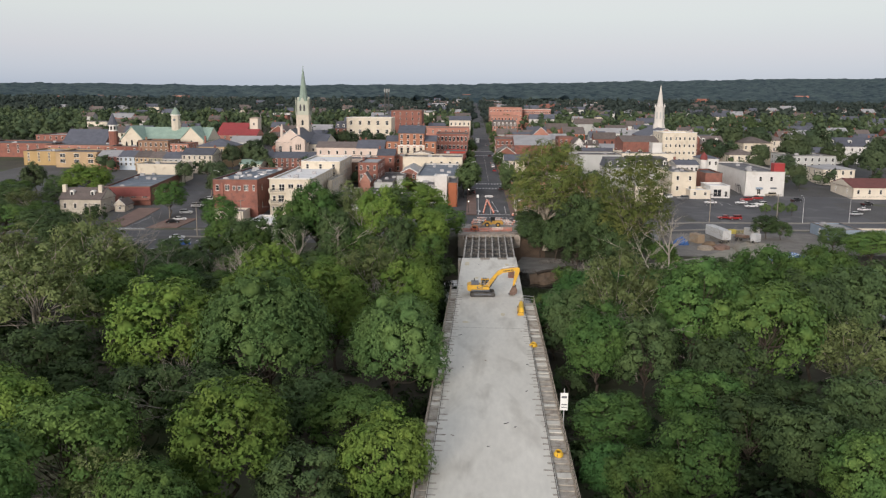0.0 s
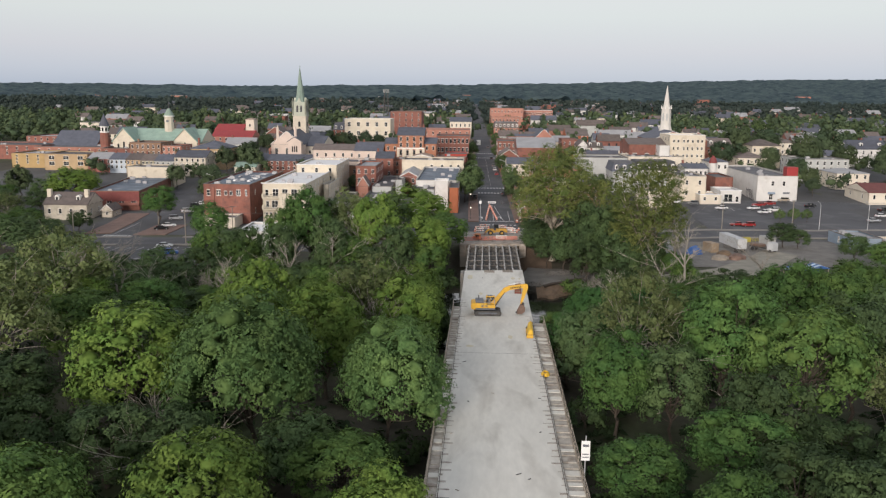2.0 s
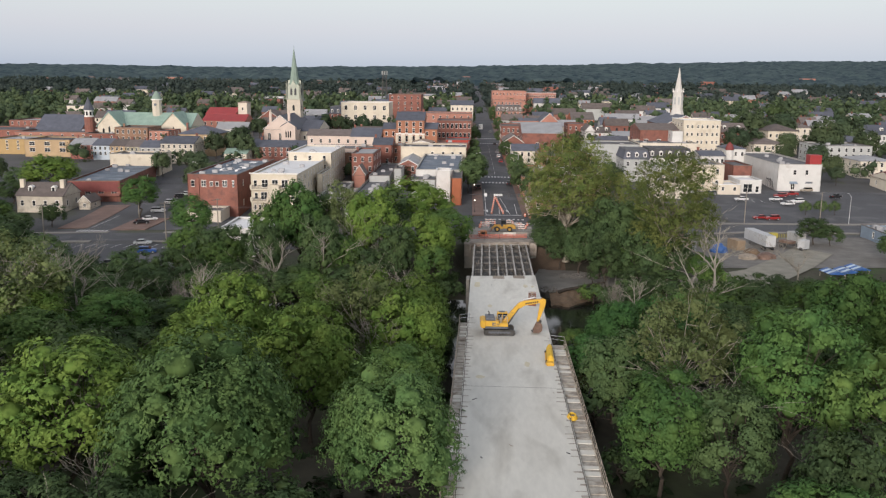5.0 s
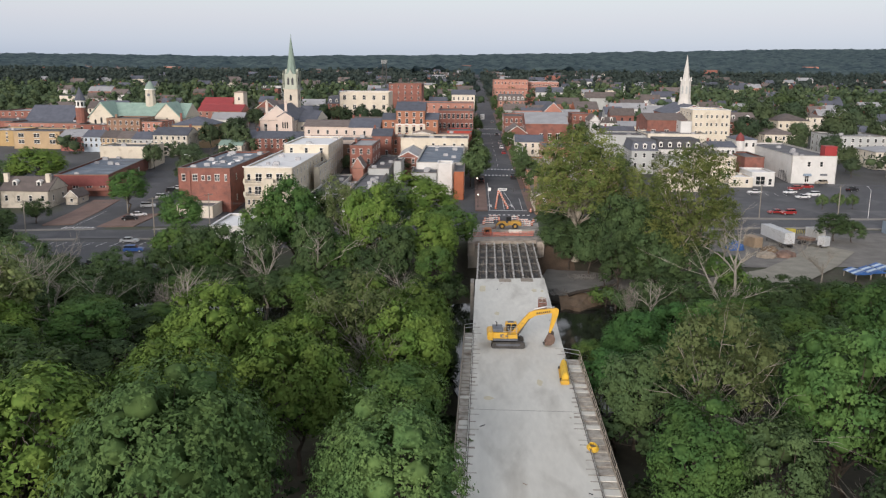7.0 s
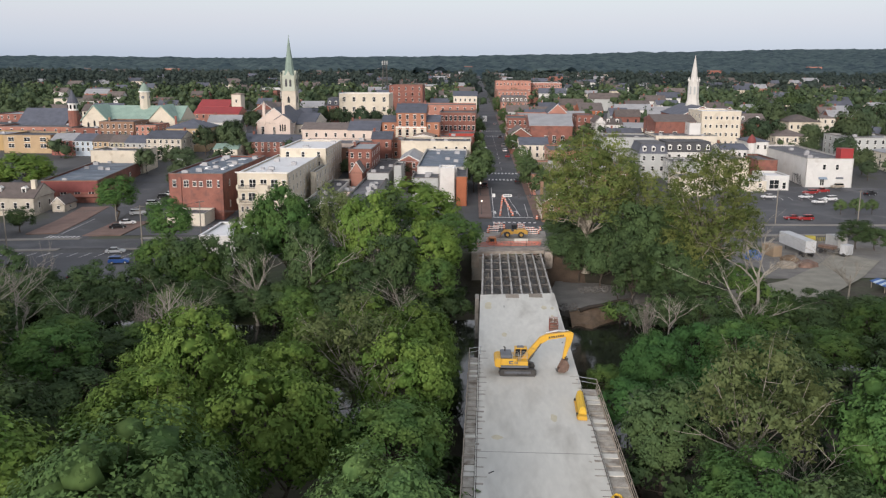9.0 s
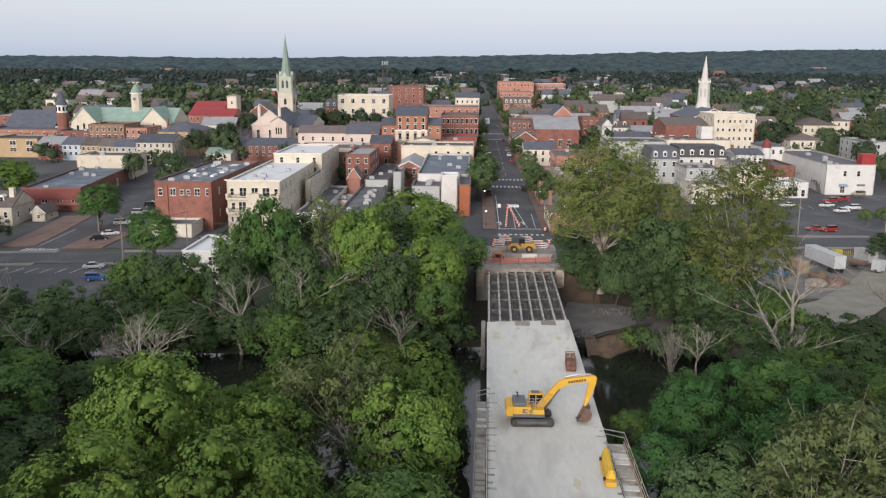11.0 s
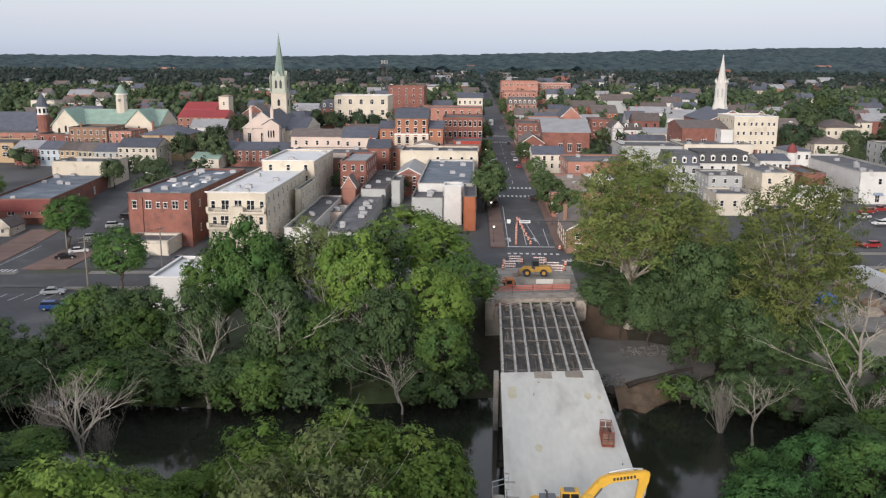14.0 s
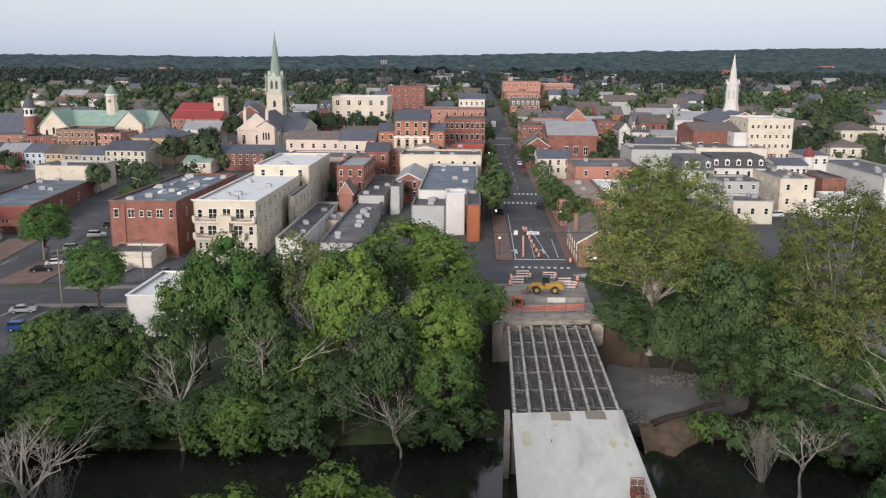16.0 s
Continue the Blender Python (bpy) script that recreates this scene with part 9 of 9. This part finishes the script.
# ---------------------------------------------------------------- undergrowth on the island
random.seed(31)
young, young_r = [], []
yrng = np.random.default_rng(31)
while len(young) < 1300:
    x, y = yrng.uniform(-100, 92), yrng.uniform(-135, -27)
    if abs(x) < 12.5 or min(math.hypot(x - t[1], y - t[2]) for t in ISLAND) < 3.4:
        continue
    g, r, h = ground_z(x, y), yrng.uniform(3.0, 4.6), yrng.uniform(4.0, 6.2) + (2.6 if y < -95 else 0.0)
    for k in range(6):
        a, f_ = 2.4 * k, 0.25 + 0.13 * k
        young.append((x + math.cos(a) * r * (0.75 - f_ * 0.5), along(y, g + h * f_) + math.sin(a) * r * (0.75 - f_ * 0.5), g + h * f_))
        young_r.append(r * (0.62 - 0.2 * f_))
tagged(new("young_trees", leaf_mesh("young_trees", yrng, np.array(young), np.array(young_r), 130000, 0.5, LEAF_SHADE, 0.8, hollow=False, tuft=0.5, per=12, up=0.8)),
       "young dark green trees of the island's undergrowth, shade painted into their leaves", "young trees", kind="stuff")
cover, size_ = [], []
grng = np.random.default_rng(19)
while len(cover) < 3600:
    x, y = grng.uniform(-110, 105), grng.uniform(-150, -14)
    if abs(x) < 9.5 or ground_z(x, y) < WATER_Z + 0.3:
        continue
    cover.append((x, along(y, -5.6), ground_z(x, y) + 0.1))
    size_.append(grng.uniform(0.7, 1.9))
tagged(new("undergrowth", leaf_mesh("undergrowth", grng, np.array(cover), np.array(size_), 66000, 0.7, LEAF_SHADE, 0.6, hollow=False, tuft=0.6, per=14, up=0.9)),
       "low dark green undergrowth on the island's floor, shade painted into its leaves", "undergrowth", kind="stuff")
for sx in (-1, 1):
    for y in range(-110, -30, 9):
        put_tree(random.choice(("bush", "bush2")), sx * random.uniform(9.6, 11.5), y + random.uniform(-2, 2), s=random.uniform(1.0, 1.7), group="bushes beside the bridge", name="bush")

# ---------------------------------------------------------------- street and yard trees
STREET = [("street", 173.5, 250, 2.3), ("street", 150, 236, 1.9), ("street", -7.2, 92, 1.37), ("street", -8.0, 98, 1.20), ("street", -9.4, 84, 1.20), ("street", -7.5, 122, 0.89), ("street", -8.8, 140, 0.84), ("street", -9.6, 166, 0.84),
          ("street", 8.6, 92, 1.0), ("street", 9.0, 83, 1.05), ("street", 8.2, 101, 0.95), ("street", 11.6, 72, 1.1), ("street", 7.6, 124, 0.89), ("street", 6.6, 150, 0.94), ("street", 6.0, 160, 0.94),
          ("street", 5.2, 200, 0.94), ("street", -10.2, 205, 0.94), ("street", 4.6, 245, 0.94), ("street", 4.0, 268, 0.94), ("street", -14.6, 288, 0.94), ("street", 2.6, 310, 0.94), ("street", 1.6, 345, 1.03),
          ("yard2", -108, 92, 0.8), ("yard", -104, 100, 0.8), ("yard", -112, 104, 0.75),
          ("yard", -120, 118, 0.8), ("yard2", -128, 150, 0.9), ("yard", -120, 154, 1.0), ("yard2", -114, 150, 0.8), ("yard", -126, 172, 1.0), ("yard", -132, 210, 1.0),
          ("yard", -176, 110, 0.7), ("yard2", -182, 92, 1.0), ("yard", -188, 70, 1.0), ("yard2", -205, 78, 1.1),
          ("street", 100.0, 76.6, 0.52), ("street", 104.9, 77.4, 0.55), ("street", 109.6, 77.4, 0.52), ("yard", -133.7, 116, 0.8), ("yard2", -126.5, 122, 0.7), ("yard", 134, 118, 0.6), ("yard", 138, 128, 0.8),
          ("yard2", 130, 150, 0.8), ("yard", 142, 146, 0.9), ("yard2", 180, 142, 1.2), ("yard", 196, 160, 1.5), ("yard2", 158, 168, 1.5), ("yard", 120, 176, 1.2), ("yard2", 180, 190, 1.5), ("yard2", 140, 206, 1.5), ("yard", 160, 214, 1.5), ("yard2", 128, 176, 1.0), ("yard", 144, 176, 1.0), ("yard2", 162, 180, 1.0), ("yard", 176, 168, 1.2), ("yard2", 184, 148, 1.2), ("yard", 190, 126, 1.2),
          ("yard", 38, 122, 0.7), ("yard2", 36, 112, 0.7), ("yard", 30, 150, 0.6), ("yard2", 48, 146, 0.6), ("yard2", -34, 108, 0.55), ("yard", -56, 112, 0.6), ("yard", -52, 124, 0.6),
          ("yard2", -78, 232, 0.9), ("yard", -70, 236, 0.8), ("yard2", -86, 228, 0.8), ("yard", -94, 238, 0.9)]
for key, x, y, s in STREET:
    put_tree(key, x, y, s=s, group="street and yard trees of the town")

put_tree("mid2", -80.2, 38.0, s=1.12, sz=0.84, group="street and yard trees of the town")
put_tree("mid2", -110.3, 63.0, s=1.1, sz=0.84, group="street and yard trees of the town")


def clear(x, y, m=3.0):
    if abs(x - street_x(y)) < 8 or any(abs(y - c) < 8 for c in (107, 226, 336)):
        return False
    return not any(a - m < x < b + m and c - m < y < d + m for a, b, c, d in FOOT)


placed = [(x, y) for _, x, y, _ in STREET]
yard_spots = []
tries = 0
while len(placed) < 230 and tries < 6000:
    tries += 1
    y = random.uniform(112, 330)
    x = random.uniform(-0.95, 0.95) * (y + 60)
    if not clear(x, y) or min(math.hypot(x - a, y - b) for a, b in placed) < 9:
        continue
    if abs(x) < 120 and random.random() < 0.45:
        continue
    placed.append((x, y))
    yard_spots.append((x, y, random.uniform(2.8, 5.0), random.uniform(6, 11)))

# ---------------------------------------------------------------- houses further up the hill
walls = (WHITE, PALE, CREAM, BRICK, BRICK_PALE, BRICK, WHITE, GREY_WALL)
roofs = (SLATE, SHINGLE, SHINGLE, SLATE, SHINGLE, SLATE, GREY_METAL)
words = {WHITE: "white", PALE: "pale", CREAM: "cream", BRICK: "red brick", BRICK_PALE: "pale brick", GREY_WALL: "grey"}
rwords = {SLATE: "slate", SHINGLE: "brown shingle", GREY_METAL: "grey metal"}


def far_house(label, x, y, w, d, h, rh, wm, rm, category, flat):
    """A small house up the hill: walls, roof, chimney and two rows of windows on its front."""
    g = min(ground_z(x, y), ground_z(x + w, y + d))
    b = thing("town_house", label, category, group="houses up the hill", at=pose(x, y, g, 0, 0, TURN))
    bm = bmesh.new()
    box(bm, 0, 0, -2, w, d, h)
    if not flat:
        prism(bm, [(0, h - 0.01), (d, h - 0.01), (d / 2, h + rh - 0.25)], 0.02, w - 0.02, Matrix(((0, 1, 0, 0), (1, 0, 0, 0), (0, 0, 1, 0), (0, 0, 0, 1))))
    part("wall", bm, wm, b)
    bm = bmesh.new()
    if flat:
        box(bm, -0.2, -0.2, h, w + 0.2, d + 0.2, h + 0.35)
    else:
        for s in (-1, 1):
            prism(bm, [(d / 2, h + rh), (d / 2, h + rh - 0.24), (d / 2 + s * (d / 2 + 0.5), h - 0.3), (d / 2 + s * (d / 2 + 0.5), h - 0.06)], -0.4, w + 0.4,
                  Matrix(((0, 1, 0, 0), (1, 0, 0, 0), (0, 0, 1, 0), (0, 0, 0, 1))))
    part("roof", bm, rm, b)
    for z in (1.0, 4.0):
        for k in range(3 if y < 330 else 0):
            bm = bmesh.new()
            box(bm, w * (k + 0.5) / 3 - 0.5, -0.06, z, w * (k + 0.5) / 3 + 0.5, -0.003, z + 1.6)
            part("window", bm, GLASS, b)
    if not flat:
        chimney(b, w * 0.15, d / 2, h, h + rh + 1.0, BRICK)
n_far = 0
tries = 0
while n_far < 190 and tries < 12000:
    tries += 1
    y = 235 + 700 * random.random() ** 2.1 if random.random() < 0.85 else random.uniform(150, 330)
    x = random.uniform(-0.92, 0.92) * (y + 60)
    w, d = random.uniform(9, 18), random.uniform(9, 13)
    if y < 420 and abs(x) < 120 and random.random() < 0.5:
        w *= 1.3
    if not clear(x, y, 2.0) or not clear(x + w, y + d, 2.0) or not clear(x + w, y, 2.0) or not clear(x, y + d, 2.0):
        continue
    if abs(x) > 130 and random.random() < 0.55:
        continue
    big = random.random() < 0.05
    wm, rm = random.choice(walls), random.choice(roofs)
    FOOT.append((x, x + w, y, y + d))
    far_house(f"{words[wm]} house with a {rwords[rm]} roof among trees" if not big else f"{words[wm]} block with a flat roof up the hill", x, y, w, d,
              random.uniform(5.8, 7.6) + (3 if big else 0), random.uniform(2.6, 4.2), wm, rm if not big else random.choice((TAR, TAR, GREY_METAL)),
              "house" if not big else "building", big)
    n_far += 1

for k in range(6):
    y = random.uniform(560, 1500)
    x = random.uniform(-0.75, 0.75) * y
    if abs(x - street_x(y)) < 14:
        continue
    w, d = random.uniform(12, 34), random.uniform(9, 14)
    wm = random.choice((GREY_WALL, BRICK_PALE, BRICK))
    FOOT.append((x, x + w, y - 26, y + d))
    far_house(f"{words[wm]} block with a flat roof up the hill", x, y, w, d, random.uniform(9, 14), 3.0, wm, random.choice((GREY_METAL, TAR)), "building", True)

# lattice mast with pale aerial panels on the hill
MAST_H = 32.0
mast = thing("lattice_mast", "grey steel lattice mast with pale aerial panels", "mast", at=pose(-97.0, 412, ground_z(-97.0, 412)))
corners = [(-1, -1), (1, -1), (1, 1), (-1, 1)]
for sx, sy in corners:
    bm = bmesh.new()
    bar(bm, (sx * 2.6, sy * 2.6, -1), (sx * 1.3, sy * 1.3, MAST_H), 0.3, 0.22, seg=6)
    part("leg", bm, DARK_STEEL, mast)
for j in range(7):
    z0, z1 = MAST_H * j / 7, MAST_H * (j + 1) / 7
    w0, w1 = 2.6 - 1.3 * j / 7, 2.6 - 1.3 * (j + 1) / 7
    bm = bmesh.new()
    for k in range(4):
        (ax, ay), (bx, by) = corners[k], corners[(k + 1) % 4]
        bar(bm, (ax * w0, ay * w0, z0), (bx * w1, by * w1, z1), 0.12, seg=5)
        bar(bm, (ax * w1, ay * w1, z1), (bx * w1, by * w1, z1), 0.12, seg=5)
    part("bracing", bm, DARK_STEEL, mast)
for k in range(10):
    bm = bmesh.new()
    box(bm, -0.28, -2.6, MAST_H - 3.0, 0.28, -2.35, MAST_H + 0.1, Matrix.Rotation(math.tau * k / 10, 4, 'Z'), bevel=0.05)
    part("aerial_panel", bm, GREY_WALL, mast, "pale aerial panel")

# ---------------------------------------------------------------- woods on the hills
def lumps(name, centers, radii, flat, level, material, rng):
    """Uneven leafy masses joined in one mesh: the bodies of far crowns."""
    bm = bmesh.new()
    bmesh.ops.create_icosphere(bm, subdivisions=level, radius=1)
    bm.verts.ensure_lookup_table()
    v0 = np.array([v.co[:] for v in bm.verts])
    f0 = np.array([[v.index for v in f.verts] for f in bm.faces])
    bm.free()
    k, n = len(centers), len(v0)
    wob = 0.58 + 0.72 * rng.random((k, n, 1))
    ang = rng.uniform(0, 6.28, k)
    c, s = np.cos(ang)[:, None], np.sin(ang)[:, None]
    x, y = v0[None, :, 0] * c - v0[None, :, 1] * s, v0[None, :, 0] * s + v0[None, :, 1] * c
    p = np.stack([x, y, np.broadcast_to(v0[None, :, 2] * flat, x.shape)], 2) * wob * radii[:, None, None] + centers[:, None, :]
    faces = (f0[None] + (np.arange(k) * n)[:, None, None]).reshape(-1, 3)
    me = bpy.data.meshes.new(name)
    me.from_pydata(p.reshape(-1, 3), [], faces)
    me.materials.append(material)
    me.shade_smooth()
    return me


def woods(name, spots, quads, size, material, label, seed, up=0.6, level=1, per_tree=3, wide=0.96, flat=0.85):
    """Crowns of leafy masses with loose leaves on their outsides."""
    rng = np.random.default_rng(seed)
    cen, rad = [], []
    for x, y, r, h in spots:
        g = ground_z(x, y)
        for k in range(per_tree):
            q = k / max(1, per_tree - 1)
            cen.append((x + rng.normal(scale=r * 0.38), along(y, g) + rng.normal(scale=r * 0.38), g + h * (0.42 + 0.42 * q)))
            rad.append(r * (0.78 - 0.30 * q))
    cen, rad = np.array(cen), np.array(rad)
    ob = tagged(new(name, lumps(name, cen, rad * wide, flat, level, material, rng)), label, "woods", kind="stuff")
    if quads:
        leaves = leaf_mesh("leaves", rng, cen, rad, quads * len(spots), size, material, 0.85, hollow=False, tuft=size * 1.1, per=6, up=up)
        tagged(part("leaves", leaves, None, ob), kind="stuff")


rng = np.random.default_rng(8)
near_spots, mid_spots = [], []
for y in np.arange(240, 920, 11.0):
    half = 1.05 * (y + 90)
    for x in np.arange(-half, half, 12.0):
        xx, yy = x + rng.uniform(-5, 5), y + rng.uniform(-5, 5)
        town = max(0.0, 1 - (yy - 240) / 420) * max(0.0, 1 - abs(xx) / 330)
        if rng.random() < 0.08 + 0.66 * town or not clear(xx, yy, 3.5):
            continue
        (near_spots if yy < 480 else mid_spots).append((xx, yy, rng.uniform(4.0, 8.2), rng.uniform(8, 17)))
woods_rows = [900.0]
while woods_rows[-1] < 3900:
    woods_rows.append(woods_rows[-1] + 6.0 + (woods_rows[-1] - 900) * 0.0055)
cols_ = 330
canopy_co = []
for y in woods_rows:
    for i in range(cols_):
        x = (-1.06 + 2.12 * (i + 0.5 * (len(canopy_co) // cols_ % 2)) / (cols_ - 1)) * (y + 100)
        step = 2.12 * (y + 100) / cols_
        xx, yy = x + rng.uniform(-0.3, 0.3) * step, y + rng.uniform(-1.5, 1.5)
        crown = noise.noise((xx * 0.06, yy * 0.045, 2)) * 6.5 + noise.noise((xx * 0.016, yy * 0.012, 9)) * 8.0 + noise.noise((xx * 0.006, yy * 0.004, 4)) * 6.0 + rng.uniform(-2.4, 2.4)
        rise = 11 + crown
        if abs(xx - street_x(yy)) < 11 and yy < 1150:
            rise = 0.02
        z_ = ground_z(xx, yy)
        canopy_co.append((xx, along(yy, z_), z_ + rise))
canopy_f = [(j * cols_ + i, j * cols_ + i + 1, (j + 1) * cols_ + i + 1, (j + 1) * cols_ + i) for j in range(len(woods_rows) - 1) for i in range(cols_ - 1)]
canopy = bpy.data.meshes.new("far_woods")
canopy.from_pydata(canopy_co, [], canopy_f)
canopy.materials.append(LEAF_CANOPY_HAZED)
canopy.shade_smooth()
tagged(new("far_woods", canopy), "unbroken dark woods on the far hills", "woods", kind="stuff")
woods("yard_trees", yard_spots, 420, 0.62, LEAF_TOWN, "dark green trees in yards between the houses", 4, 0.7, 1, 4, 0.72)
woods("woods", near_spots, 110, 1.05, LEAF_TOWN, "dark green trees among the houses on the hill", 1, 0.8, 1, 4, 0.62, 0.9)
woods("woods", mid_spots, 45, 1.8, LEAF_FAR_HAZED, "dark green woods around the suburbs", 2, 1.0, 1, 2, 0.88, 0.8)
